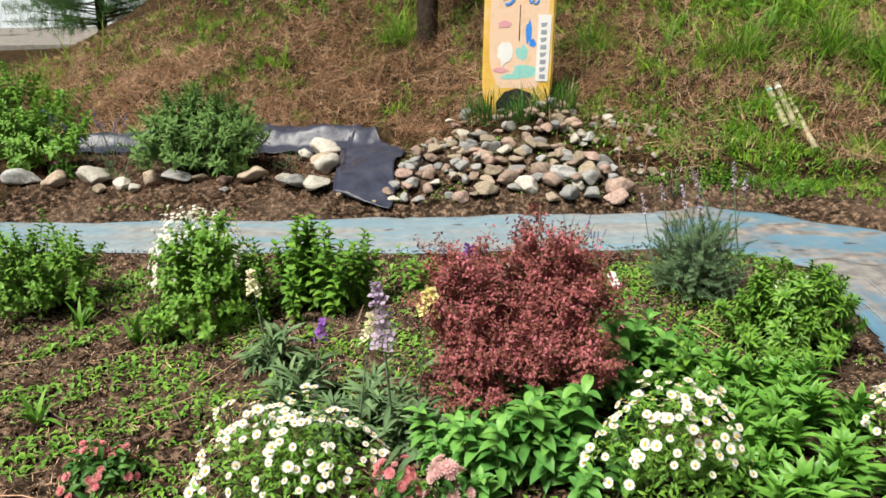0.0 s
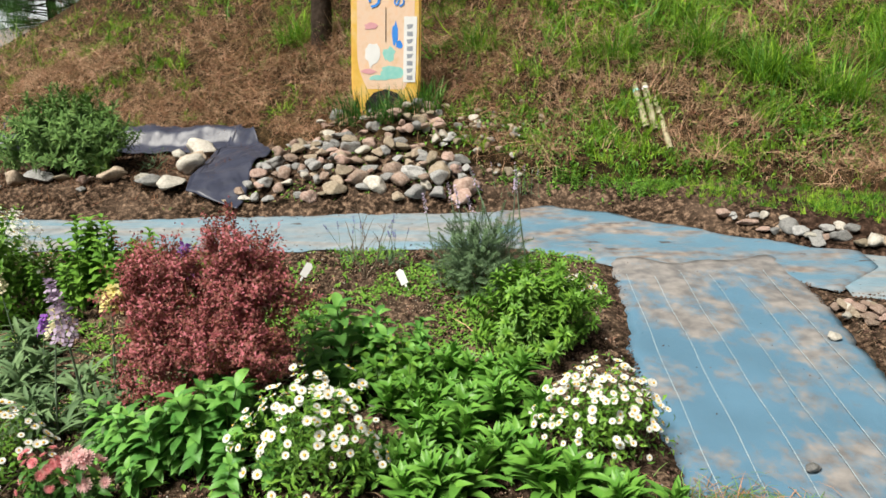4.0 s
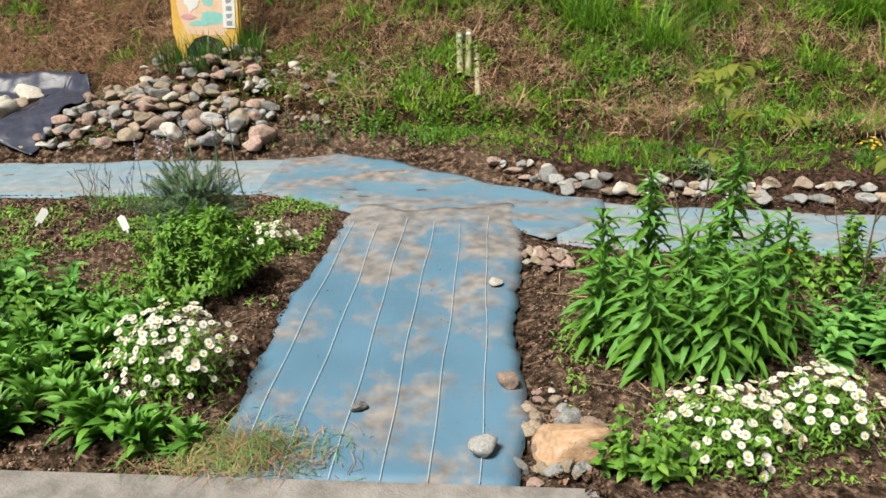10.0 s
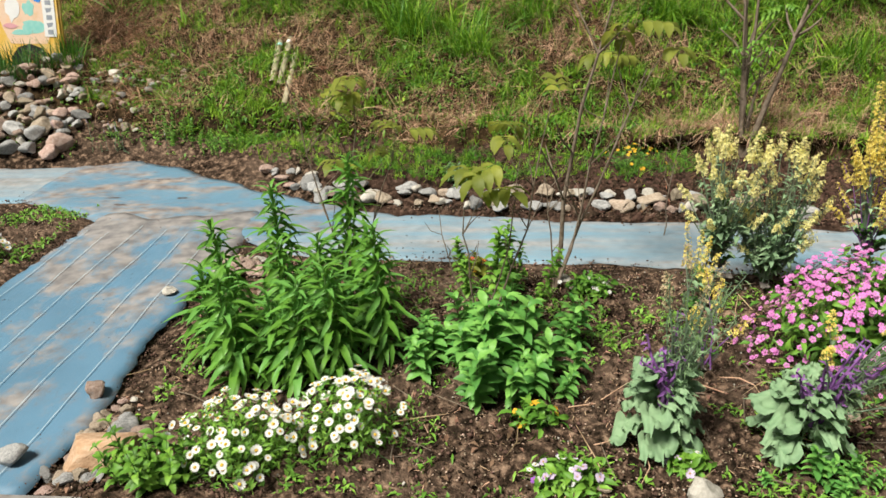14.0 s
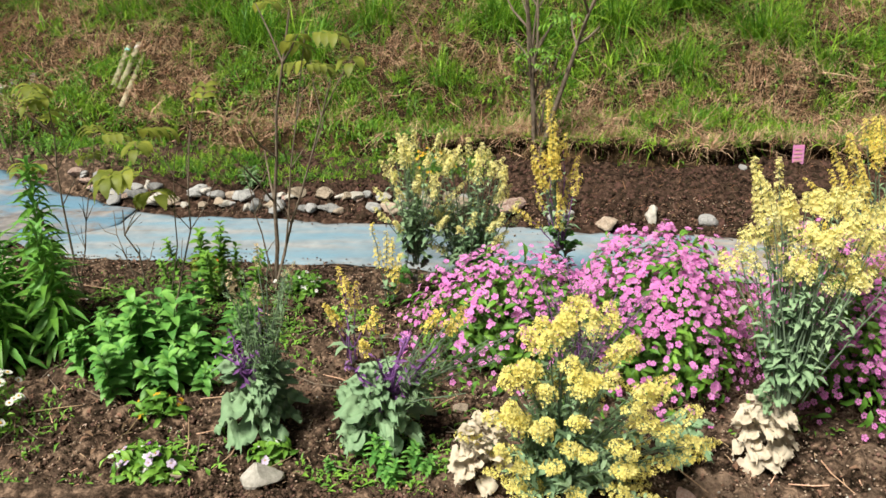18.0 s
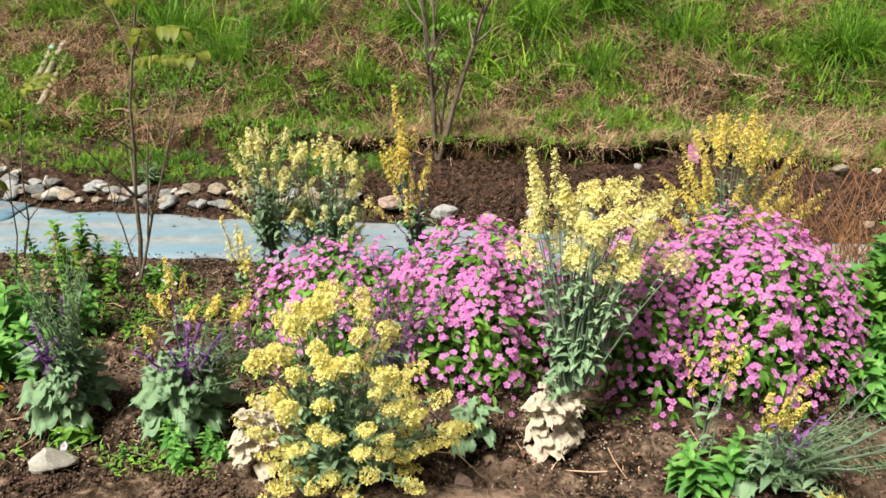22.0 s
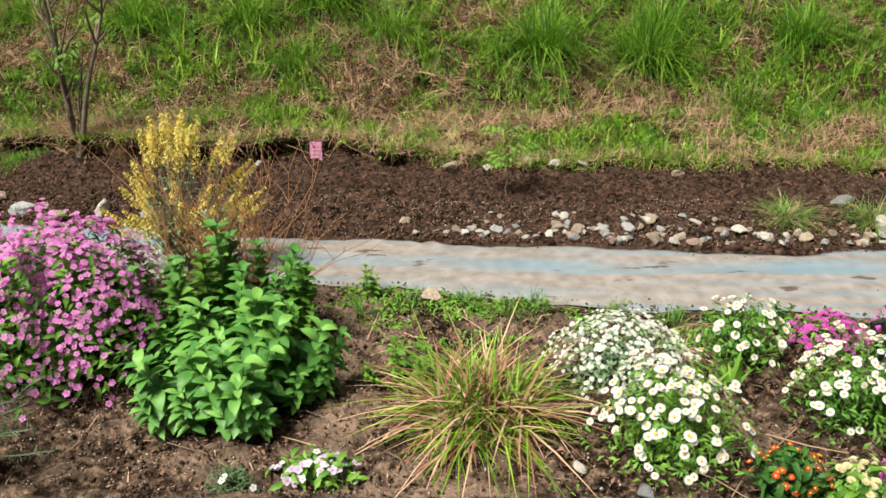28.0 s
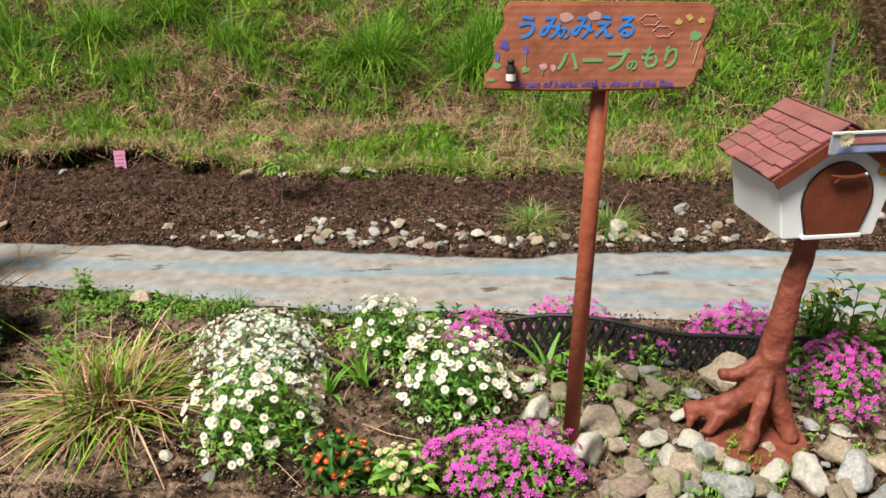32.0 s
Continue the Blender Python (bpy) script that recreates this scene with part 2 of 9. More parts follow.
def sheet_material(name, base, mud):
    """Woven plastic weed sheet: blue with dried mud in patches."""
    m = material(name, [base, tuple(1.25 * v for v in base)], 2.0, 0.5, 0.25, 300.0, spec=0.35)
    n, l = m.node_tree.nodes, m.node_tree.links
    b = n["Principled BSDF"]
    old = b.inputs["Base Color"].links[0].from_socket
    tc = n.new("ShaderNodeTexCoord")
    mp = n.new("ShaderNodeMapping")
    mp.inputs["Scale"].default_value = mud["stretch"]
    l.new(tc.outputs["Object"], mp.inputs["Vector"])
    no = n.new("ShaderNodeTexNoise")
    no.inputs["Scale"].default_value, no.inputs["Detail"].default_value, no.inputs["Roughness"].default_value = mud["scale"], 12, 0.72
    l.new(mp.outputs[0], no.inputs["Vector"])
    ra = n.new("ShaderNodeValToRGB")
    ra.color_ramp.elements[0].position, ra.color_ramp.elements[1].position = mud["edge"]
    if "towards" in mud:
        xyz, far, add = n.new("ShaderNodeSeparateXYZ"), n.new("ShaderNodeMapRange"), n.new("ShaderNodeMath")
        l.new(tc.outputs["Object"], xyz.inputs[0])
        l.new(xyz.outputs["Y"], far.inputs["Value"])
        far.interpolation_type = "SMOOTHSTEP"
        far.inputs["From Min"].default_value, far.inputs["From Max"].default_value = mud["towards"]
        far.inputs["To Max"].default_value = 0.13
        l.new(no.outputs["Fac"], add.inputs[0])
        l.new(far.outputs[0], add.inputs[1])
        l.new(add.outputs[0], ra.inputs["Fac"])
    else:
        l.new(no.outputs["Fac"], ra.inputs["Fac"])
    no2 = n.new("ShaderNodeTexNoise")
    no2.inputs["Scale"].default_value, no2.inputs["Detail"].default_value = 14, 8
    l.new(tc.outputs["Object"], no2.inputs["Vector"])
    rb = n.new("ShaderNodeValToRGB")
    rb.color_ramp.elements[0].position, rb.color_ramp.elements[1].position = 0.35, 0.7
    rb.color_ramp.elements[0].color, rb.color_ramp.elements[1].color = (*mud["dark"], 1), (*mud["light"], 1)
    l.new(no2.outputs["Fac"], rb.inputs["Fac"])
    mx = n.new("ShaderNodeMix")
    mx.data_type = "RGBA"
    ml = n.new("ShaderNodeMath")
    ml.operation = "MULTIPLY"
    ml.inputs[1].default_value = mud["most"]
    l.new(ra.outputs["Color"], ml.inputs[0])
    l.new(ml.outputs[0], mx.inputs["Factor"])
    l.new(old, mx.inputs["A"])
    l.new(rb.outputs["Color"], mx.inputs["B"])
    l.new(mx.outputs["Result"], b.inputs["Base Color"])
    sp, rs, mp2 = n.new("ShaderNodeTexNoise"), n.new("ShaderNodeValToRGB"), n.new("ShaderNodeMapping")
    mp2.inputs["Scale"].default_value = (0.55, 1.6, 1)
    sp.inputs["Scale"].default_value, sp.inputs["Detail"].default_value, sp.inputs["Roughness"].default_value = 6.5, 6, 0.6
    l.new(tc.outputs["Object"], mp2.inputs["Vector"])
    l.new(mp2.outputs[0], sp.inputs["Vector"])
    rs.color_ramp.elements[0].position, rs.color_ramp.elements[1].position = mud["spots"], mud["spots"] + 0.03
    l.new(sp.outputs["Fac"], rs.inputs["Fac"])
    mz, dk = n.new("ShaderNodeMix"), n.new("ShaderNodeMath")
    dk.operation = "MULTIPLY"
    dk.inputs[1].default_value = 0.85
    mz.data_type = "RGBA"
    mz.inputs["B"].default_value = (0.075, 0.048, 0.034, 1)
    l.new(rs.outputs["Color"], dk.inputs[0])
    l.new(dk.outputs[0], mz.inputs["Factor"])
    l.new(mx.outputs["Result"], mz.inputs["A"])
    l.new(mz.outputs["Result"], b.inputs["Base Color"])
    rr = n.new("ShaderNodeMapRange")
    rr.inputs["To Min"].default_value, rr.inputs["To Max"].default_value = 0.45, 0.9
    l.new(ra.outputs["Color"], rr.inputs["Value"])
    l.new(rr.outputs[0], b.inputs["Roughness"])
    return m


BLUE = (0.088, 0.178, 0.258)
SHEET_CLEAN = sheet_material("weed_sheet_blue", BLUE, dict(stretch=(1, 0.8, 1), scale=2.3, edge=(0.49, 0.6), dark=(0.16, 0.12, 0.09), light=(0.36, 0.30, 0.25), most=0.75, spots=0.70, towards=(1.2, 2.1)))
SHEET_JUNCTION = sheet_material("weed_sheet_junction", (0.105, 0.20, 0.275), dict(stretch=(0.7, 1.7, 1), scale=2.6, edge=(0.45, 0.6), dark=(0.15, 0.105, 0.08), light=(0.36, 0.30, 0.25), most=0.9, spots=0.64))
SHEET_MUDDY = sheet_material("weed_sheet_muddy", (0.15, 0.255, 0.325), dict(stretch=(0.4, 2.6, 1), scale=1.8, edge=(0.40, 0.62), dark=(0.22, 0.19, 0.165), light=(0.38, 0.345, 0.315), most=0.85, spots=0.68))
SHEET_BEIGE = sheet_material("weed_sheet_worn", (0.14, 0.25, 0.32), dict(stretch=(0.22, 3.4, 1), scale=2.0, edge=(0.35, 0.53), dark=(0.23, 0.187, 0.155), light=(0.36, 0.315, 0.278), most=0.93, spots=0.63))
SHEET_LINE = material("sheet_white_line", [(0.27, 0.36, 0.41), (0.42, 0.49, 0.52)], 12.0, 0.7)
BLACK_SHEET = material("black_plastic_sheet", [(0.022, 0.025, 0.042), (0.038, 0.043, 0.070), (0.062, 0.066, 0.092)], 5.0, 0.42, 0.6, 14.0, spec=0.4, detail=9)
BLACK_PLASTIC = material("black_plastic", [(0.012, 0.012, 0.013), (0.03, 0.03, 0.03)], 12.0, 0.4, 0.2, 60.0, spec=0.4)


# ---- mesh tools ----
def link(name, me, parent=None, label=""):
    ob = new(name, me)
    if parent is not None:
        ob.parent = parent
    if label:
        ob["label"] = label
    return ob


class Geo:
    """Collects copies of small templates and turns them into one mesh."""

    def __init__(self):
        self.v, self.f, self.m, self.n = [], [], [], 0

    def add(self, template, mats, slot=0):
        """template: vertices (k,3), faces (n,3 or 4). mats: (N,4,4) matrices."""
        verts, faces = template
        mats = np.asarray(mats, float).reshape(-1, 4, 4)
        k, c = len(verts), len(mats)
        if not c:
            return self
        homo = np.c_[verts, np.ones(k)]
        out = np.einsum("nij,kj->nki", mats, homo)[:, :, :3].reshape(-1, 3)
        idx = (np.asarray(faces)[None] + (np.arange(c) * k)[:, None, None] + self.n).reshape(-1, np.shape(faces)[1])
        self.v.append(out)
        self.f.append(idx)
        self.m.append(np.full(len(idx), slot))
        self.n += k * c
        return self

    def mesh(self, name, materials, smooth=True):
        me = bpy.data.meshes.new(name)
        v = np.concatenate(self.v)
        me.vertices.add(len(v))
        me.vertices.foreach_set("co", v.ravel())
        loops = np.concatenate([f.ravel() for f in self.f])
        sizes = np.concatenate([np.full(len(f), f.shape[1]) for f in self.f])
        me.loops.add(len(loops))
        me.loops.foreach_set("vertex_index", loops.astype(np.int32))
        me.polygons.add(len(sizes))
        me.polygons.foreach_set("loop_start", np.r_[0, np.cumsum(sizes)[:-1]].astype(np.int32))
        me.polygons.foreach_set("material_index", np.concatenate(self.m).astype(np.int32))
        me.polygons.foreach_set("use_smooth", np.full(len(sizes), smooth))
        for mt in materials:
            me.materials.append(mt)
        me.update(calc_edges=True)
        me.validate()
        return me


RNG = np.random.default_rng(11)


def rot(axis, a):
    """(N,4,4) turns about an axis by angles in radians."""
    a = np.atleast_1d(np.asarray(a, float))
    c, s, o, i = np.cos(a), np.sin(a), np.zeros_like(a), np.ones_like(a)
    if axis == "x":
        rows = [[i, o, o, o], [o, c, -s, o], [o, s, c, o], [o, o, o, i]]
    elif axis == "y":
        rows = [[c, o, s, o], [o, i, o, o], [-s, o, c, o], [o, o, o, i]]
    else:
        rows = [[c, -s, o, o], [s, c, o, o], [o, o, i, o], [o, o, o, i]]
    return np.moveaxis(np.array([[np.broadcast_to(v, a.shape) for v in r] for r in rows]), -1, 0)


def shift(p):
    p = np.atleast_2d(np.asarray(p, float))
    m = np.tile(np.eye(4), (len(p), 1, 1))
    m[:, :3, 3] = p
    return m


def size(s):
    s = np.atleast_1d(np.asarray(s, float))
    m = np.tile(np.eye(4), (len(s), 1, 1))
    for k in range(3):
        m[:, k, k] = s if s.ndim == 1 else s[:, k]
    return m


def blade(length=0.1, width=0.02, droop=0.3, fold=0.15, segs=4, tip=0.0, widest=0.45, neck=0.15):
    """A leaf along +y with the upper side to +z: three verts across, with a midrib fold and a droop."""
    v, f = [], []
    for k in range(segs + 1):
        t = k / segs
        if t < widest:
            w = neck + (1 - neck) * math.sin(t / widest * math.pi / 2)
        else:
            w = tip + (1 - tip) * math.cos((t - widest) / (1 - widest) * math.pi / 2) ** 0.8
        w *= width / 2
        a = droop * t
        y, z = length * (t - 0.18 * a * a * t), -length * droop * t * t * 0.6 + length * 0.12 * math.sin(math.pi * t)
        v += [(-w, y, z + fold * w * 2), (0, y, z), (w, y, z + fold * w * 2)]
    for k in range(segs):
        a = 3 * k
        f += [(a, a + 1, a + 4, a + 3), (a + 1, a + 2, a + 5, a + 4)]
    return np.array(v), np.array(f)


def grass_blade(length=0.2, width=0.006, bend=0.6, segs=3):
    """An upright blade that bends towards +y."""
    v, f = [], []
    for k in range(segs + 1):
        t = k / segs
        w = width / 2 * (1 - t) ** 0.7
        v += [(-w, length * bend * t * t * 0.8, length * t * (1 - 0.35 * bend * t)), (w, length * bend * t * t * 0.8, length * t * (1 - 0.35 * bend * t))]
    for k in range(segs):
        f.append((2 * k, 2 * k + 1, 2 * k + 3, 2 * k + 2))
    return np.array(v), np.array(f)


def tube(points, radii, sides=5):
    """A tapered tube through points, as a template."""
    p = np.asarray(points, float)
    r = np.broadcast_to(np.asarray(radii, float), len(p))
    v, f = [], []
    for k in range(len(p)):
        d = p[min(k + 1, len(p) - 1)] - p[max(k - 1, 0)]
        d /= np.linalg.norm(d) + 1e-9
        u = np.cross(d, (0.31, 0.93, 0.2))
        u /= np.linalg.norm(u) + 1e-9
        w = np.cross(d, u)
        for s in range(sides):
            a = 2 * math.pi * s / sides
            v.append(p[k] + r[k] * (math.cos(a) * u + math.sin(a) * w))
    for k in range(len(p) - 1):
        for s in range(sides):
            a, b = k * sides + s, k * sides + (s + 1) % sides
            f.append((a, b, b + sides, a + sides))
    n = len(v)
    v.append(p[-1])
    f += [((len(p) - 1) * sides + s, (len(p) - 1) * sides + (s + 1) % sides, n, n) for s in range(sides)]
    f = [q if q[2] != q[3] else (q[0], q[1], q[2], q[2]) for q in f]
    quads = [q for q in f if q[2] != q[3]]
    return np.array(v), np.array(quads)


def rosette_flower(petals=12, r=0.018, inner=0.3, cup=0.15, notch=0.0, wide=0.8):
    """Separate flat petals round +z."""
    v, f = [], []
    for k in range(petals):
        a, h = 2 * math.pi * k / petals, wide * math.pi / petals
        base = len(v)
        for rad, ang, z in ((inner * r, -0.5 * h, 0), (inner * r, 0.5 * h, 0), (0.75 * r, h, cup * r * 0.7), (r, 0.45 * h, cup * r), ((1 - notch) * r, 0, cup * r), (r, -0.45 * h, cup * r), (0.75 * r, -h, cup * r * 0.7)):
            v.append((rad * math.cos(a + ang), rad * math.sin(a + ang), z))
        b = base
        f += [(b, b + 1, b + 2, b + 6), (b + 6, b + 2, b + 3, b + 5), (b + 5, b + 3, b + 4, b + 4)]
    quads = [q for q in f if q[2] != q[3]]
    tris = [q[:3] for q in f if q[2] == q[3]]
    return np.array(v), np.array(quads), np.array(tris)


def dome(r, h, sides=8, rings=3, z=0.0):
    v, f = [], []
    for k in range(rings):
        a = k / rings * math.pi / 2
        for s in range(sides):
            b = 2 * math.pi * s / sides
            v.append((r * math.cos(a) * math.cos(b), r * math.cos(a) * math.sin(b), z + h * math.sin(a)))
    v.append((0, 0, z + h))
    for k in range(rings - 1):
        for s in range(sides):
            f.append((k * sides + s, k * sides + (s + 1) % sides, (k + 1) * sides + (s + 1) % sides, (k + 1) * sides + s))
    top = [((rings - 1) * sides + s, (rings - 1) * sides + (s + 1) % sides, len(v) - 1) for s in range(sides)]
    return np.array(v), np.array(f), np.array(top)


I4 = np.eye(4)


def flower_mesh(name, petals, r, mat, eye_r=0.35, eye_h=0.25, eye=None, cup=0.15, notch=0.0, wide=0.85, layers=1):
    g = Geo()
    for q in range(layers):
        v, a, b = rosette_flower(petals, r * (1 - 0.3 * q), 0.15, cup + 0.5 * q, notch, wide)
        m = rot("z", 0.4 * q)
        g.add((v, a), m, 0)
        g.add((v, b), m, 0)
    if eye_r:
        v, a, b = dome(eye_r * r, eye_h * r, 8, 2, 0.002)
        g.add((v, a), I4, 1).add((v, b), I4, 1)
    return g.mesh(name, [mat, eye or EYE])


# ---- ground ----
BACK_X = [-9, -4, -1.2, 0, 1, 1.55, 2.05, 2.6, 3.3, 4.2, 5.3, 7.2, 8.0, 9.6, 10.1, 11, 14]
BACK_Y = [3.0, 3.1, 3.18, 3.28, 3.32, 3.44, 3.22, 2.81, 2.48, 2.36, 2.30, 2.06, 2.02, 1.92, 1.9, 2.02, 2.0]
FRONT_X = [-9, -4, -0.7, 0.3, 1.2, 1.75, 3.0, 3.3, 4.6, 5.2, 7.5, 8.0, 9.0, 10.3, 14]
FRONT_Y = [2.45, 2.5, 2.51, 2.53, 2.60, 2.33, 1.86, 1.78, 1.76, 1.66, 1.52, 1.46, 1.31, 1.25, 1.2]
FOOT_X = np.linspace(-12, 14, 400)
FOOT_Y = np.interp(FOOT_X, [-12, -1.2, 0.5, 2.5, 4.0, 5.2, 7, 9, 14], [4.8, 4.75, 4.05, 3.75, 3.5, 3.25, 3.2, 3.1, 2.95]) + (0.07 * np.sin(2.7 * FOOT_X) + 0.055 * np.sin(6.1 * FOOT_X + 1) + 0.03 * np.sin(14.3 * FOOT_X)) * (FOOT_X > 2)
RISE_Y = np.interp(FOOT_X, [-12, -1.2, 0.5, 2.5, 4.0, 5.2, 7, 9, 14], [5.2, 5.15, 4.3, 3.9, 3.82, 3.86, 4.02, 4.12, 4.15])


def step(a, b, x):
    t = np.clip((x - a) / (b - a), 0, 1)
    return t * t * (3 - 2 * t)


def lumps(x, y):
    """Cheap smooth unevenness, about -1 to 1."""
    return (np.sin(2.1 * x + 1.3 * y + 0.4) + np.sin(-1.7 * x + 2.9 * y + 1.9) + np.sin(4.3 * x - 3.1 * y) * 0.6 + np.sin(7.7 * x + 6.1 * y + 2) * 0.4 + np.sin(13.1 * x - 11.3 * y) * 0.25) / 3.2


def ground_z(x, y):
    x, y = np.asarray(x, float), np.asarray(y, float)
    foot, back, front = np.interp(x, FOOT_X, FOOT_Y), np.interp(x, BACK_X, BACK_Y), np.interp(x, FRONT_X, FRONT_Y)
    on_path = step(front - 0.06, front + 0.02, y) * (1 - step(back - 0.02, back + 0.06, y))
    branch = step(1.70, 1.76, x) * (1 - step(2.76, 2.82, x)) * (1 - step(2.2, 2.4, y))
    flat = np.maximum(on_path, branch)
    bed = 0.012 + 0.016 * lumps(1.4 * x, 1.4 * y)
    mound = (0.07 - 0.03 * step(7.0, 9.0, x)) * step(back, back + 0.35, y) * (1 + 0.35 * lumps(2 * x, 2 * y)) * step(-9, -8, x)
    mound = mound + 0.06 * step(back, back + 0.5, y) * (1 - step(-0.9, -0.5, x))
    rise = (step(foot, foot + 0.14, y) * 0.13 * (1 - step(4.6, 5.4, x)) + step(foot + 0.03, foot + 0.075, y) * (0.13 - 0.115 * step(7.2, 8.8, x)) * step(4.6, 5.4, x) + 0.1 * step(7.2, 8.8, x) * np.clip((y - foot) / 0.8, 0, 1)) + 0.53 * np.clip(y - np.interp(x, FOOT_X, RISE_Y), 0, 6) + 0.06 * lumps(1.1 * x, 1.1 * y) * step(foot, foot + 0.5, y)
    rise = rise * (0.05 + 0.95 * step(-7.6, -1.7, x)) * (1 - 0.9 * step(11, 18, y))
    pile = 0.26 * np.exp(-(((x - 0.1) / 0.85) ** 2) - ((y - 4.2) / 0.65) ** 2)
    return (bed + mound) * (1 - flat) - 0.012 * flat + (rise + pile) * (1 - flat) - 1.2 * step(22, 30, y)


def axis(near0, near1, step_near, far0, far1):
    near = np.arange(near0, near1 + 1e-6, step_near)
    low = near0 - np.geomspace(0.3, near0 - far0, 14)[::-1]
    high = near1 + np.geomspace(0.3, far1 - near1, 14)
    return np.r_[low, near, high]


def grid_mesh(name, xs, ys, zf, materials, pick=None):
    gx, gy = np.meshgrid(xs, ys, indexing="ij")
    v = np.c_[gx.ravel(), gy.ravel(), zf(gx, gy).ravel()]
    nx, ny = len(xs), len(ys)
    i, j = np.meshgrid(np.arange(nx - 1), np.arange(ny - 1), indexing="ij")
    a = (i * ny + j).ravel()
    f = np.c_[a, a + ny, a + ny + 1, a + 1]
    g = Geo().add((v, f), I4)
    if pick is not None:
        cx, cy = v[f][:, :, 0].mean(1), v[f][:, :, 1].mean(1)
        g.m = [pick(cx, cy)]
    return g.mesh(name, materials)


def fine(x, y):
    z = ground_z(x, y)
    r = np.random.default_rng(3).normal(0, 1, np.shape(z))
    near = (x > -5) & (x < 13) & (y < 6) & (y > 0.03)
    back, front = np.interp(x, BACK_X, BACK_Y), np.interp(x, FRONT_X, FRONT_Y)
    sheet = ((y > front - 0.1) & (y < back + 0.08)) | ((x > 1.66) & (x < 2.86) & (y < 2.4))
    z = z + np.where(near & ~sheet, 0.0125 * r, 0.0)
    lip = np.where(y > -0.12, 0.048 + 0.010 * lumps(5 * x, 9 * y) + 0.004 * r, 0.0)
    return np.where((y < 0.03) & (x > 2.95) & (x < 10.05), lip, np.where(y < -0.05, -0.15, z))


def earth_kind(x, y):
    foot = np.interp(x, FOOT_X, FOOT_Y)
    back = np.interp(x, BACK_X, BACK_Y)
    return np.where((y > foot + 0.02) | (x < -3.5) & (y > 3), 1, np.where((y > back - 0.05) & (x > 3.0), 2, 0))


ground = link("ground", grid_mesh("ground", axis(-4.6, 12.4, 0.03, -900, 900), np.r_[np.arange(-0.135, 5.6, 0.03), 5.6 + np.geomspace(0.1, 1500, 40)], fine, [SOIL, BANK, DUG], earth_kind))
tagged(ground, "dark crumbly garden soil and grassy earth bank", "ground", kind="structure")


def slab(name, x0, x1, y0, y1, z0, z1, mat, bevel=0.01, parent=None, label=""):
    bm = bmesh.new()
    bmesh.ops.create_cube(bm, size=1)
    for v in bm.verts:
        v.co = Vector((x0 + (v.co.x + 0.5) * (x1 - x0), y0 + (v.co.y + 0.5) * (y1 - y0), z0 + (v.co.z + 0.5) * (z1 - z0)))
    if bevel:
        bmesh.ops.bevel(bm, geom=bm.edges[:], offset=bevel, segments=2, affect="EDGES")
    me = bpy.data.meshes.new(name)
    bm.to_mesh(me)
    bm.free()
    me.materials.append(mat)
    return link(name, me, parent, label)


tagged(slab("kerb", -30, 40, -0.42, 0.0, -0.2, 0.03, CONCRETE, 0.008), "pale worn concrete kerb along the flower bed", "kerb", kind="structure")
tagged(slab("road", -900, 900, -60, -0.43, -0.3, -0.06, ASPHALT, 0), "grey asphalt road", "road", kind="structure")


# ---- weed sheets on the paths ----
def strip_sheet(name, xs, y0, y1, mat, lift, across=14, wave=0.004):
    """A thin sheet between two edges along x, a little wavy, with a hem that hangs."""
    xs = np.asarray(xs, float)
    t = np.linspace(0, 1, across)
    X = np.repeat(xs[:, None], across, 1)
    Y = y0(xs)[:, None] * (1 - t) + y1(xs)[:, None] * t
    Z = lift + wave * lumps(3 * X, 5 * Y) + 0.003 * lumps(9 * X, 11 * Y)
    Z[:, 0] -= 0.012
    Z[:, -1] -= 0.012
    v = np.c_[X.ravel(), Y.ravel(), Z.ravel()]
    i, j = np.meshgrid(np.arange(len(xs) - 1), np.arange(across - 1), indexing="ij")
    a = (i * across + j).ravel()
    g = Geo().add((v, np.c_[a, a + across, a + across + 1, a + 1]), I4)
    ob = link(name, g.mesh(name, [mat]))
    so = ob.modifiers.new("thickness", "SOLIDIFY")
    so.thickness, so.offset = 0.002, 1
    return ob


def wavy(fx, fy, amp=0.015, k=5.0):
    return lambda x: np.interp(x, fx, fy) + amp * np.sin(k * x) + 0.6 * amp * np.sin(2.7 * k * x + 1)


def torn(edge, seed, amp=0.018):
    """A ragged version of an edge."""
    r = np.random.default_rng(seed)
    return lambda x: edge(x) + amp * (r.normal(0, 0.5, len(x)) + np.sin(11 * x) * np.sin(3.1 * x + 1))


back_edge, front_edge = torn(wavy(BACK_X, BACK_Y), 1), torn(wavy(FRONT_X, FRONT_Y, 0.012, 4.0), 2)
left_walk = strip_sheet("weed_sheet", np.arange(-7, 1.35, 0.06), front_edge, back_edge, SHEET_MUDDY, 0.008)
tagged(left_walk, "faded blue woven weed sheet with dried mud laid as a path", "weed sheet", "weed sheets of the path")
mid_walk = strip_sheet("weed_sheet", np.arange(1.15, 3.3, 0.05), lambda x: np.interp(x, [1.15, 1.75, 2.0, 2.78, 2.9, 3.3], [2.6, 2.3, 2.12, 2.0, 1.9, 2.3]), back_edge, SHEET_JUNCTION, 0.014)
tagged(mid_walk, "blue weed sheet with brown mud stains at the path junction", "weed sheet", "weed sheets of the path")
right_walk = strip_sheet("weed_sheet", np.arange(2.95, 6.6, 0.06), front_edge, back_edge, SHEET_MUDDY, 0.005)
worn_walk = strip_sheet("weed_sheet", np.arange(6.5, 13.5, 0.06), front_edge, back_edge, SHEET_BEIGE, 0.009)
tagged(worn_walk, "worn weed sheet almost covered by dried beige mud", "weed sheet", "weed sheets of the path")
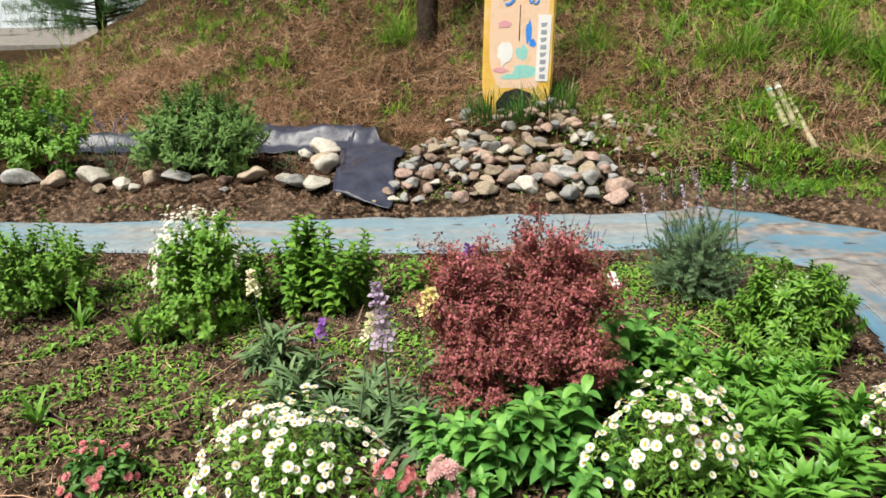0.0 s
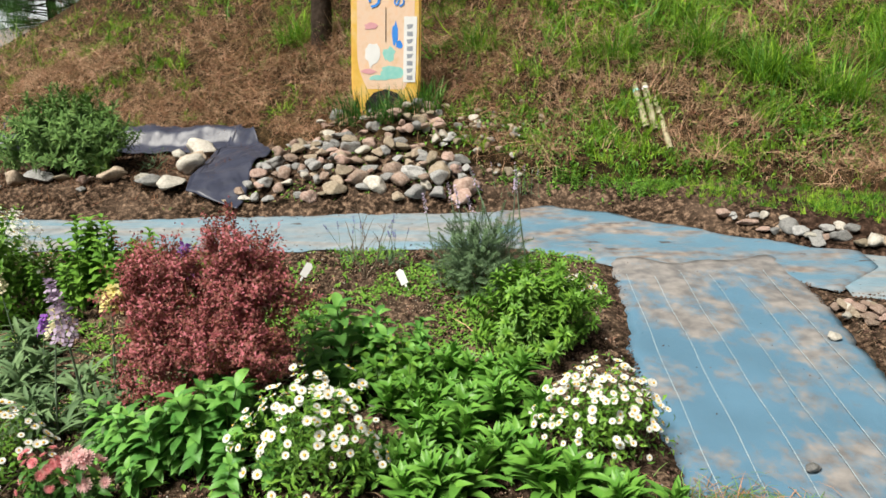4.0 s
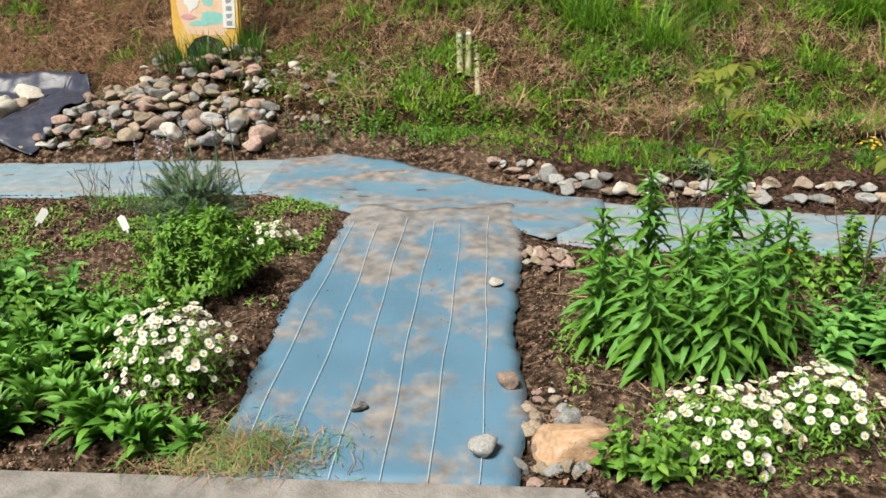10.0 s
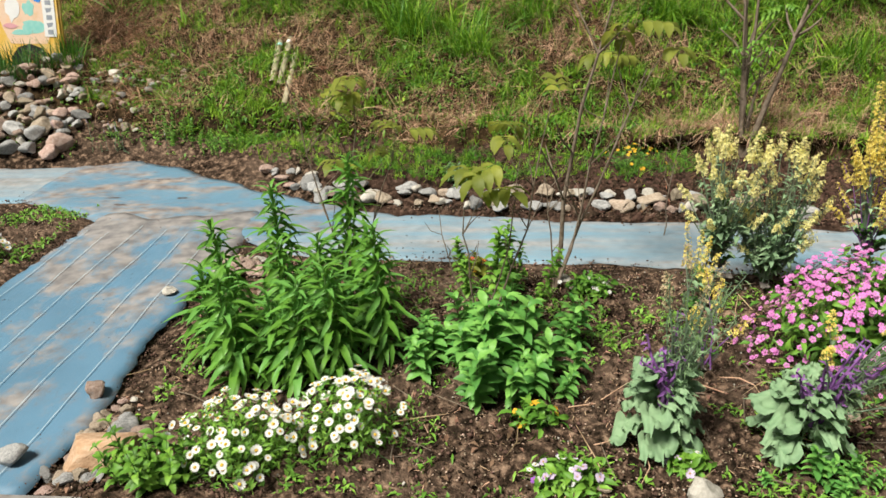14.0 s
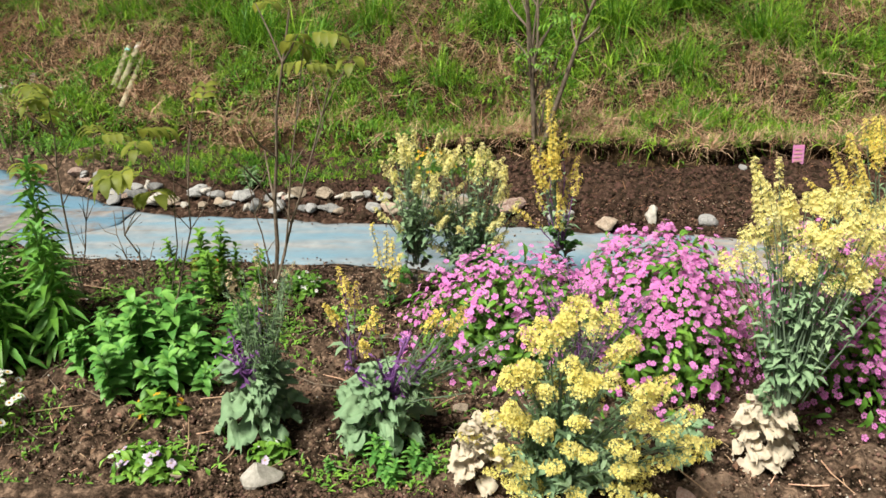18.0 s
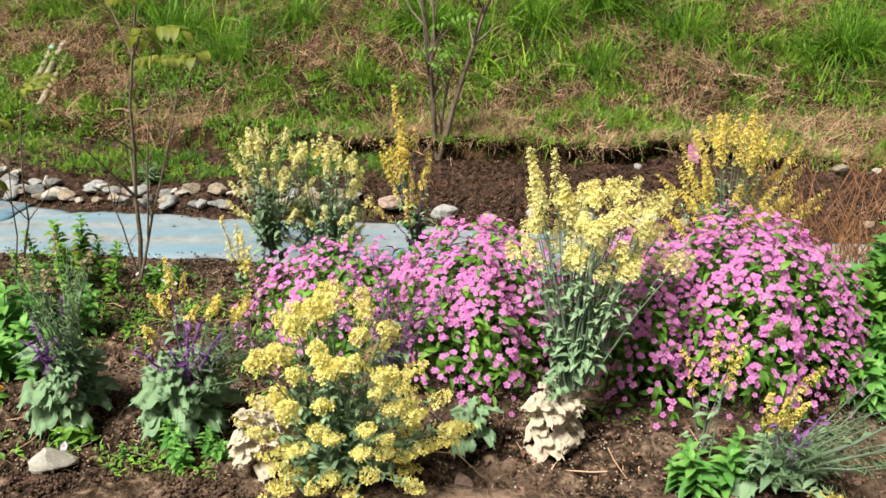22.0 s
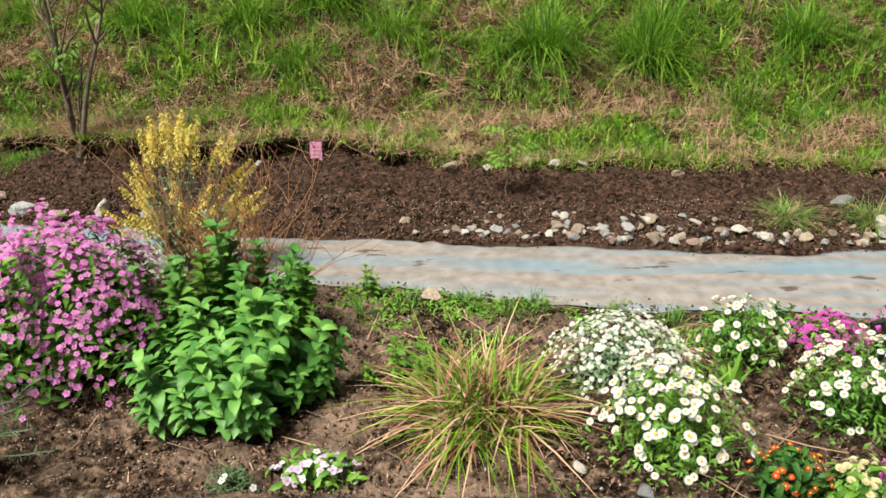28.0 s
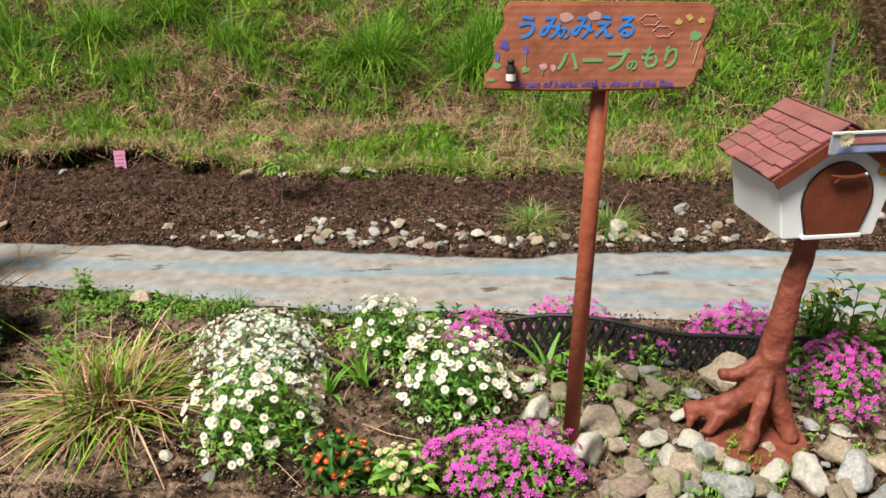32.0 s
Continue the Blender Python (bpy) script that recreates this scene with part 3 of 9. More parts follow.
tagged(right_walk, "pale muddy blue weed sheet laid as a long path", "weed sheet", "weed sheets of the path")


def side_sheet():
    """The clean sheet that leads from the kerb to the long path, with white marking lines."""
    ys = np.arange(0.0, 2.36, 0.05)
    left = 1.735 + 0.012 * np.random.default_rng(6).normal(0, 1, len(ys)) + 0.012 * np.sin(5 * ys) - 0.03 * step(0.5, 0.0, ys) + 0.06 * step(1.2, 2.2, ys)
    right = 2.745 + 0.01 * np.random.default_rng(7).normal(0, 1, len(ys)) + 0.02 * np.sin(4 * ys + 1) - 0.05 * step(0.4, 0.0, ys) + 0.02 * step(1.2, 2.2, ys)
    t = np.linspace(0, 1, 22)
    X = left[:, None] * (1 - t) + right[:, None] * t
    Y = np.repeat(ys[:, None], len(t), 1) + (0.05 * np.sin(5 * X) + 0.03 * np.sin(17 * X)) * step(1.8, 2.3, ys)[:, None]
    Z = 0.022 + 0.004 * lumps(3 * X, 3 * Y) + 0.004 * np.sin(14 * X + 2 * Y) * step(0.2, 1.0, ys)[:, None]
    Z[:, 0] -= 0.014
    Z[:, -1] -= 0.014
    v = np.c_[X.ravel(), Y.ravel(), Z.ravel()]
    i, j = np.meshgrid(np.arange(len(ys) - 1), np.arange(len(t) - 1), indexing="ij")
    a = (i * len(t) + j).ravel()
    me = Geo().add((v, np.c_[a, a + len(t), a + len(t) + 1, a + 1]), I4).mesh("weed_sheet", [SHEET_CLEAN])
    ob = link("weed_sheet", me)
    so = ob.modifiers.new("thickness", "SOLIDIFY")
    so.thickness, so.offset = 0.002, 1
    tagged(ob, "blue woven weed sheet with white lines leading from kerb", "weed sheet", "weed sheets of the path")
    for k in (1, 2, 3, 4, 5, 6):
        xs = 1.696 + 0.149 * k + 0.003 * np.sin(9 * ys + k) + 0.005 * np.sin(3.1 * ys + 2 * k) + (0.02 * k - 0.03) * 0.1 * (1 - ys / 2.3)
        z = 0.0285 + 0.004 * lumps(3 * xs, 3 * ys) + 0.004 * np.sin(14 * xs + 2 * ys) * step(0.2, 1.0, ys)
        n = len(ys) - 4 - k % 3
        w = 0.0014
        vv = np.concatenate([[(xs[q] - w, ys[q], z[q]), (xs[q] + w, ys[q], z[q])] for q in range(n)])
        ff = np.array([(2 * q, 2 * q + 1, 2 * q + 3, 2 * q + 2) for q in range(n - 1)])
        link("marking_line", Geo().add((vv, ff), I4).mesh("marking_line", [SHEET_LINE]), ob, "thin white woven line")
    return ob


side_sheet()


def draped(name, xs, lo, hi, n, label):
    """A crumpled sheet that follows the ground between two edges."""
    t = np.linspace(0, 1, n)
    X = np.repeat(xs[:, None], n, 1) + 0.02 * np.sin(9 * t)[None]
    Y = lo(xs)[:, None] * (1 - t) + hi(xs)[:, None] * t
    crease = np.abs(np.sin(6 * X + 4 * Y)) ** 3 * 0.018 + np.abs(np.sin(13 * X - 9 * Y + 1)) ** 4 * 0.010 + np.abs(np.sin(3 * X - 14 * Y + 2)) ** 4 * 0.010
    Z = ground_z(X, Y) + 0.025 + crease + 0.008 * lumps(14 * X, 12 * Y)
    v = np.c_[X.ravel(), Y.ravel(), Z.ravel()]
    i, j = np.meshgrid(np.arange(len(xs) - 1), np.arange(n - 1), indexing="ij")
    a = (i * n + j).ravel()
    ob = link(name, Geo().add((v, np.c_[a, a + n, a + n + 1, a + 1]), I4).mesh(name, [BLACK_SHEET]))
    so = ob.modifiers.new("thickness", "SOLIDIFY")
    so.thickness = 0.003
    tagged(ob, label, "plastic sheet", "black sheets of the rear bed")


draped("plastic_sheet", np.arange(-4.1, -1.13, 0.03), lambda x: np.interp(x, [-4.1, -3, -1.13], [4.75, 4.55, 4.5]) + 0.02 * np.sin(8 * x), lambda x: np.interp(x, [-4.1, -3, -2, -1.13], [4.9, 5.02, 5.06, 4.98]) + 0.03 * np.sin(5 * x), 34, "wrinkled dusty black plastic sheet at foot of bank")
draped("plastic_sheet", np.arange(-1.22, -0.66, 0.02), lambda x: np.interp(x, [-1.22, -1.1, -0.66], [4.4, 3.42, 3.26]), lambda x: np.interp(x, [-1.22, -1.0, -0.66], [4.98, 4.8, 4.2]), 60, "crumpled black plastic strip running down to the path")


# ---- stones ----
def stone_mesh(name, seed, mat, flat=0.65, angular=0.25):
    bm = bmesh.new()
    bmesh.ops.create_icosphere(bm, subdivisions=3, radius=0.5)
    r = random.Random(seed)
    cuts = [(Vector((r.gauss(0, 1), r.gauss(0, 1), r.gauss(0, 1))).normalized(), r.uniform(0.24, 0.42)) for _ in range(9)]
    off = Vector((seed * 1.7, seed * 0.9, 3))
    for v in bm.verts:
        for d, h in cuts:
            over = v.co.dot(d) - h
            if over > 0:
                v.co -= d * over * 0.95
        v.co *= 1 + angular * noise.noise(v.co * 2.4 + off) + 0.08 * noise.noise(v.co * 7 + off)
        v.co.z *= flat
    me = bpy.data.meshes.new(name)
    bm.to_mesh(me)
    bm.free()
    for p in me.polygons:
        p.use_smooth = seed % 3 != 1
    me.materials.append(mat)
    return me


STONE_MESHES = [[stone_mesh("stone", 10 * k + q, mt, 0.55 + 0.08 * (q % 4)) for q in range(6)] for k, mt in enumerate(STONES)]


HEAPS = {}


def heap(name, label):
    """An empty that carries the stones of one heap or edging."""
    ob = HEAPS[name] = tagged(new("stone_heap" if "heap" in label else "stone_edging"), label, "stones")
    return ob


def stone(x, y, s, kind=None, z=None, label="", group="", r=random, sink=0.3, squash=1.0):
    kind = r.choices(range(4), (3, 4, 2, 2))[0] if kind is None else kind
    ob = new("stone", r.choice(STONE_MESHES[kind]))
    zz = float(ground_z(x, y)) if z is None else z
    ob.matrix_world = pose(x, y, zz + s * 0.3 * (1 - sink), r.uniform(-15, 15), r.uniform(-15, 15), r.uniform(0, 360)) @ Matrix.Diagonal((s * r.uniform(0.95, 1.3), s * r.uniform(0.75, 1), s * squash * r.uniform(0.8, 1.1), 1))
    names = ("rough grey stone", "rounded tan river stone", "pale whitish stone", "rusty brown stone")
    if group in HEAPS:
        ob.parent = HEAPS[group]
        return ob
    return tagged(ob, label or names[kind] + " lying on the soil", "stone", group)


ST = random.Random(5)
heap("stones of the rock pile", "heap of grey and rusty stones below the surfboard")
heap("small stones beside the pile", "scattered heap of small river stones on the bank")
heap("stones edging the far side of the path", "row of mixed river stones edging the path")
heap("stones edging the rear bed", "row of rounded stones edging the rear flower bed")
# rock pile below the surfboard: rows of stones from foot to top
for row in range(11):
    v = row / 10
    y = 3.42 + 1.15 * v
    x0, x1 = -0.72 + 0.42 * v, 1.05 - 0.35 * v
    x = x0
    while x < x1:
        s = ST.uniform(0.075, 0.155) * (1.35 if row in (0, 1, 2) and x > 0 else 1) * (0.75 if v > 0.8 else 1)
        stone(x + ST.uniform(-0.02, 0.02), y + ST.uniform(-0.05, 0.05), s, ST.choices(range(4), (4, 3, 1.2, 4))[0], None, "stone heaped in a pile below the surfboard", "stones of the rock pile", ST, 0.2)
        x += s * ST.uniform(0.85, 1.15)
for k in range(46):
    u, v = ST.uniform(-1, 1), ST.uniform(0, 1)
    x, y = 0.12 + u * (0.8 - 0.3 * v), 3.46 + 1.05 * v
    stone(x, y, ST.uniform(0.07, 0.14), ST.choices(range(4), (4, 3, 1.2, 5))[0], float(ground_z(x, y)) + 0.05, "", "stones of the rock pile", ST, 0.2)
for k in range(36):
    stone(ST.uniform(0.55, 1.7), ST.gauss(4.4, 0.16), ST.uniform(0.04, 0.085), ST.choices(range(4), (3, 4, 1, 1))[0], None, "small river stone scattered on the bank", "small stones beside the pile", ST)
# border of the left rear bed
for x, y, s, k in ((-2.95, 3.62, 0.2, 2), (-2.72, 3.6, 0.14, 2), (-2.5, 3.62, 0.14, 1), (-2.33, 3.64, 0.15, 0), (-2.15, 3.66, 0.1, 1), (-2.6, 3.5, 0.1, 2), (-2.85, 3.48, 0.09, 1), (-1.95, 3.62, 0.1, 3), (-1.73, 3.62, 0.19, 1), (-1.5, 3.62, 0.13, 2), (-1.4, 3.52, 0.16, 0), (-1.23, 3.5, 0.17, 2), (-1.22, 3.9, 0.2, 2), (-1.5, 4.35, 0.16, 2), (-1.36, 4.46, 0.22, 2), (-1.32, 4.16, 0.17, 1), (-1.3, 4.0, 0.15, 2), (-0.8, 3.36, 0.06, 1), (-0.66, 3.4, 0.07, 2), (-1.9, 3.45, 0.06, 0), (-3.2, 3.55, 0.16, 1), (-3.5, 3.6, 0.18, 0), (-1.05, 3.42, 0.05, 1)):
    stone(x, y, s * 1.3, k, None, "", "stones edging the rear bed", ST, 0.2)
# border on the far side of the path, from the junction to the right
for k in range(74):
    x = 2.62 + 0.036 * k + ST.uniform(-0.02, 0.02)
    far = ST.random() < 0.45
    y = float(np.interp(x, BACK_X, BACK_Y)) + 0.09 + (0.11 if far else 0) + ST.uniform(-0.02, 0.03) + 0.12 * float(step(2.9, 2.6, x))
    stone(x, y, ST.uniform(0.06, 0.125), ST.choices(range(4), (4, 3, 3, 1))[0], None, "", "stones edging the far side of the path", ST)
for x, y, s, k in ((3.386, 2.57, 0.15, 2), (2.95, 2.78, 0.14, 0), (3.06, 2.63, 0.13, 0), (4.14, 2.45, 0.13, 0), (5.0, 2.46, 0.15, 1), (5.25, 2.42, 0.19, 1), (5.5, 2.42, 0.2, 3), (6.3, 2.3, 0.12, 2), (6.05, 2.24, 0.14, 1), (6.6, 2.26, 0.12, 0), (6.9, 2.2, 0.13, 2), (7.1, 2.18, 0.1, 1), (5.8, 2.32, 0.13, 0)):
    stone(x, y, s, k, None, "", "stones edging the far side of the path", ST)
for k in range(46):
    x = 8.1 + 0.066 * k + ST.uniform(-0.03, 0.03)
    stone(x, float(np.interp(x, BACK_X, BACK_Y)) + 0.08 + ST.uniform(-0.03, 0.10), ST.uniform(0.035, 0.085), ST.choices(range(4), (4, 2, 3, 1))[0], None, "", "stones edging the far side of the path", ST)
for x, y, s, k in ((8.28, 3.07, 0.13, 1), (8.5, 3.08, 0.07, 2), (8.75, 3.08, 0.1, 1), (8.95, 3.08, 0.11, 2), (9.12, 3.1, 0.1, 2), (9.7, 3.0, 0.09, 1), (10.5, 2.5, 0.12, 0), (10.6, 2.2, 0.13, 2), (11.0, 2.5, 0.1, 0), (11.4, 2.3, 0.1, 2), (7.0, 3.05, 0.08, 0), (11.7, 2.35, 0.12, 1), (12.0, 2.3, 0.11, 2)):
    stone(x, y, s, k, None, "", "stones at the foot of the bank", ST)
# junction corner heap, stones on the sheet and the large orange rock
for k in range(17):
    stone(2.88 + ST.gauss(0, 0.07), 1.62 + ST.gauss(0, 0.08), ST.uniform(0.05, 0.09), ST.choice((1, 2, 3, 3)), 0.01 + 0.03 * ST.random(), "broken rusty stone in a small heap beside the path", "stones at the path corner", ST)
stone(2.635, 1.33, 0.075, 2, 0.025, "pale stone lying on the blue sheet", "", ST)
stone(2.675, 0.53, 0.1, 3, 0.025, "brown stone lying on the edge of the blue sheet", "", ST)
stone(2.175, 0.36, 0.055, 0, 0.022, "small dark pebble on the blue sheet", "", ST, 0.1)
stone(2.60, 0.15, 0.105, 0, 0.03, "grey angular stone on the blue sheet beside a rock", "", ST, 0.1)
big = tagged(new("rock", stone_mesh("rock", 77, STONE_ORANGE, 0.62, 0.18)), "large flat orange-brown rock beside the kerb", "rock")
big.matrix_world = pose(2.89, 0.17, 0.05, 4, -3, 12) @ Matrix.Diagonal((0.37, 0.22, 0.2, 1))
for x, y, s, k in ((2.68, 0.3, 0.07, 0), (2.76, 0.3, 0.08, 1), (2.7, 0.22, 0.055, 0), (2.78, 0.36, 0.075, 1), (2.88, 0.33, 0.09, 0), (2.96, 0.3, 0.085, 3), (2.72, 0.12, 0.06, 0), (2.66, 0.38, 0.05, 1)):
    stone(x, y, s, k, None, "", "stones beside the orange rock", ST)
stone(4.735, 0.08, 0.125, 2, None, "smooth white stone in the flower bed", "", ST, 0.15, 1.45)
for x, y, s, k, lab in ((4.45, 0.1, 0.05, 1, ""), (5.32, 0.5, 0.06, 1, ""), (5.66, 0.05, 0.06, 1, ""), (4.5, 1.45, 0.06, 2, ""), (4.43, 1.5, 0.1, 2, "white stone beside the leafy clump"), (9.03, 0.1, 0.06, 0, ""), (8.85, 0.2, 0.05, 2, ""), (9.2, 1.12, 0.07, 2, ""), (8.3, 1.3, 0.12, 1, "flat brown stone beside the path"), (9.6, 1.15, 0.07, 1, ""), (6.0, 0.07, 0.06, 3, ""), (3.15, 0.9, 0.03, 2, ""), (3.05, 1.35, 0.04, 1, "")):
    stone(x, y, s, k, None, lab or "small stone lying on the soil", "", ST)


# ---- leafy plants ----
def spread(n, rx, ry, rng=RNG, power=0.5):
    a, r = rng.uniform(0, 2 * math.pi, n), rng.uniform(0, 1, n) ** power
    return np.c_[rx * r * np.cos(a), ry * r * np.sin(a)]


def shoot_mesh(name, height, nodes, leaf, stem_mat, leaf_mat, per_node=2, start=0.15, tilt=(0.2, 0.9), shrink=0.55, stem_r=0.004, seed=0, alternate=False):
    """A stem with leaves at its nodes: tilt is the leaves' rise above level at the bottom and at the top, in radians."""
    rng = np.random.default_rng(seed)
    g = Geo()
    lean = rng.normal(0, 0.05, 2) * height
    pts = [(lean[0] * t * t, lean[1] * t * t, height * t) for t in np.linspace(0, 1, 6)]
    g.add(tube(pts, np.linspace(stem_r, stem_r * 0.4, 6), 5), I4, 0)
    mats = []
    for k in range(nodes):
        t = start + (1 - start) * k / max(1, nodes - 1)
        for q in range(per_node):
            a = 2 * math.pi * q / per_node + k * (2.4 if alternate else 1.57) + rng.normal(0, 0.2)
            s = (1 - shrink * max(0, t - 0.5) * 2) * rng.uniform(0.8, 1.1) * (0.75 + 0.5 * min(t, 0.5))
            up = tilt[0] + (tilt[1] - tilt[0]) * t + rng.normal(0, 0.12)
            m = shift((lean[0] * t * t, lean[1] * t * t, height * t)) @ rot("z", a) @ rot("x", up) @ rot("y", rng.normal(0, 0.15)) @ size(s)
            mats.append(m[0])
    g.add(leaf, np.array(mats), 1)
    return g.mesh(name, [stem_mat, leaf_mat])


def plant(name, x, y, meshes, n, rx, ry, label, category="plant", part_name="shoot", lean=0.35, scale=(0.8, 1.15), seed=0, edge_drop=0.3, group="", sink=0.01, power=0.6):
    """A thing made of many shoots that lean outward."""
    rng = np.random.default_rng(seed + 100)
    root = tagged(new(name), label, category, group)
    z0 = float(ground_z(x, y))
    root.location = (x, y, z0)
    pts = spread(n, rx, ry, rng, power)
    for px, py in pts:
        d = math.hypot(px / max(rx, 0.01), py / max(ry, 0.01))
        a = math.atan2(py, px)
        s = rng.uniform(*scale) * (1 - edge_drop * d)
        ob = link(part_name, meshes[rng.integers(len(meshes))], root)
        zz = float(ground_z(x + px, y + py)) - z0 - sink
        tilt = lean * d + rng.normal(0, 0.06)
        m = Matrix.Translation((px, py, zz)) @ Matrix.Rotation(tilt, 4, Vector((-math.sin(a), math.cos(a), 0))) @ Matrix.Rotation(rng.uniform(0, 6.28), 4, "Z") @ Matrix.Diagonal((s, s, s, 1))
        ob.matrix_basis = m
    return root


OVATE = blade(0.085, 0.042, 0.5, 0.18, 5, 0.0, 0.42, 0.2)
OVATE_SMALL = blade(0.045, 0.024, 0.5, 0.18, 4, 0.0, 0.42, 0.2)
LANCE = blade(0.12, 0.036, 0.35, 0.25, 6, 0.0, 0.4, 0.3)
OVATE_SHOOTS = [shoot_mesh("ovate_shoot", 0.16 + 0.04 * q, 4, OVATE, STEM, LEAF_MID, 2 + q % 2, 0.2, (0.0, 0.7), 0.45, 0.004, q) for q in range(4)]
FRESH_SHOOTS = [shoot_mesh("fresh_shoot", 0.16 + 0.04 * q, 5, blade(0.07, 0.036, 0.5, 0.2, 5), STEM, LEAF_FRESH, 2 + q % 2, 0.15, (0.0, 0.8), 0.5, 0.003, 20 + q) for q in range(4)]
DARK_SHOOTS = [shoot_mesh("dark_shoot", 0.24 + 0.06 * q, 6, OVATE, STEM, LEAF_DARK, 3, 0.15, (0.0, 0.7), 0.4, 0.004, 40 + q) for q in range(4)]
SMALL_SHOOTS = [shoot_mesh("small_shoot", 0.16 + 0.04 * q, 8, OVATE_SMALL, STEM, LEAF_MID, 3, 0.1, (0.0, 0.8), 0.4, 0.0025, 60 + q) for q in range(4)]
LANCE_ROSETTES = [shoot_mesh("rosette", 0.06 + 0.02 * q, 9, LANCE, STEM, LEAF_GLOSS, 3, 0.1, (0.3, 1.3), 0.45, 0.004, 80 + q, True) for q in range(4)]
VERBENA = [shoot_mesh("verbena_shoot", 0.34 + 0.05 * q, 13, blade(0.08, 0.042, 0.5, 0.2, 4), STEM, LEAF_FRESH, 3, 0.1, (0.1, 0.6), 0.4, 0.004, 120 + q) for q in range(3)]
STOCK_LEAVES = [shoot_mesh("stock_rosette", 0.1, 7, blade(0.12, 0.02, 0.7, 0.2, 5), STEM_GREY, LEAF_STOCK, 3, 0.1, (0.2, 1.0), 0.3, 0.004, 140 + q, True) for q in range(2)]

def dome_points(n, rx, ry, h, rng, shell=(0.92, 1.04), low=0.0):
    a, r = rng.uniform(0, 2 * math.pi, n), np.sqrt(rng.uniform(0, 1, n))
    r = r * (1 - low)
    p = np.c_[r * np.cos(a), r * np.sin(a), np.clip(1 - r ** 2.6, 0, 1) ** 0.6 * 0.93 + 0.07]
    lump = 1 + 0.09 * np.sin(5 * a + rx * 40) + 0.06 * np.sin(9 * a + ry * 70)
    s = rng.uniform(*shell, n) * lump
    p = p * s[:, None]
    out = p * [rx, ry, h]
    nor = p / [rx, ry, h]
    return out, nor / np.linalg.norm(nor, axis=1)[:, None]


def facing(nor, spin, tip=0.0, rng=RNG):
    """Turns that bring +z on to the normals, with a random spin."""
    n = nor + rng.normal(0, tip, nor.shape)
    n /= np.linalg.norm(n, axis=1)[:, None]
    u = np.cross(n, (0.2, 0.1, 1.0))
    u /= np.linalg.norm(u, axis=1)[:, None] + 1e-9
    w = np.cross(n, u)
    m = np.tile(np.eye(4), (len(n), 1, 1))
    m[:, :3, 0], m[:, :3, 1], m[:, :3, 2] = u, w, n
    return m @ rot("z", spin)


def cloud_bush(name, x, y, lobes, meshes, label, category="bush", part_name="twig", scale=(0.8, 1.2), seed=0, up=0.5, tip=0.3, shell=(0.35, 0.95)):
    """A rounded bush: twigs set through domes, pointing outward. lobes: (dx, dy, z, rx, ry, h, n)."""
    rng = np.random.default_rng(seed + 1200)
    root = tagged(new(name), label, category)
    root.location = (x, y, float(ground_z(x, y)) - 0.01)
    for dx, dy, z, rx, ry, h, n in lobes:
        p, nor = dome_points(n, rx, ry, h, rng, shell)
        m = shift(p + [dx, dy, z]) @ facing(nor + [0, 0, up], rng.uniform(0, 6.28, n), tip, rng) @ size(rng.uniform(*scale, n))
        for k in range(n):
            ob = link(part_name, meshes[rng.integers(len(meshes))], root)
            ob.matrix_basis = Matrix(m[k].tolist())
    return root


# left bed
BROAD_SHOOTS = [shoot_mesh("broad_shoot", 0.22 + 0.05 * q, 5, blade(0.12, 0.054, 0.3, 0.18, 5, 0.0, 0.45, 0.2), STEM, LEAF_BROAD, 4, 0.3, (-0.05, 0.5), 0.35, 0.005, 280 + q) for q in range(3)]
FINE_SPRIGS = [shoot_mesh("sprig", 0.09, 7, blade(0.055, 0.016, 0.5, 0.18, 3), STEM, LEAF_FRESH, 5, 0.1, (0.0, 0.8), 0.35, 0.0025, 275 + q) for q in range(3)]
BIG_SHOOTS = [shoot_mesh("broad_shoot", 0.26 + 0.05 * q, 5, blade(0.125, 0.066, 0.3, 0.16, 5, 0.0, 0.5, 0.22), STEM, LEAF_BROAD, 4, 0.3, (-0.1, 0.45), 0.35, 0.005, 290 + q) for q in range(3)]
UNDER_SHOOTS = [shoot_mesh("shoot", 0.34 + 0.05 * q, 8, blade(0.085, 0.046, 0.25, 0.16, 4, 0.0, 0.48, 0.25), STEM, LEAF_BROAD if q else LEAF_MID, 4, 0.2, (0.0, 0.7), 0.3, 0.005, 250 + q) for q in range(3)]
SHORT_SPRIGS = [shoot_mesh("sprig", 0.13, 6, blade(0.05, 0.024, 0.5, 0.18, 4), STEM, LEAF_FRESH, 3, 0.1, (0.0, 0.8), 0.35, 0.0025, 260 + q) for q in range(3)]
cloud_bush("leafy_plant", -2.3, 1.6, [(0, 0, 0, 0.52, 0.3, 0.36, 170)], SHORT_SPRIGS, "lush bright green leafy herb clump on the soil", "herb plant", "sprig", (0.8, 1.2), 1)
cloud_bush("leafy_plant", -1.33, 1.38, [(-0.02, 0, 0, 0.2, 0.15, 0.38, 70), (0.04, 0.12, 0.1, 0.2, 0.15, 0.38, 60)], SHORT_SPRIGS, "upright green leafy herb in front of white flowers", "herb plant", "sprig", (0.8, 1.2), 2)
plant("leafy_plant", -0.9, 1.66, VERBENA, 34, 0.3, 0.17, "tall green herb with broad opposite leaves", "herb plant", seed=3, scale=(0.95, 1.3), lean=0.2)
plant("leafy_plant", -0.36, 1.95, FRESH_SHOOTS, 16, 0.09, 0.08, "small yellow-green leafy plant by the path", "herb plant", seed=4)
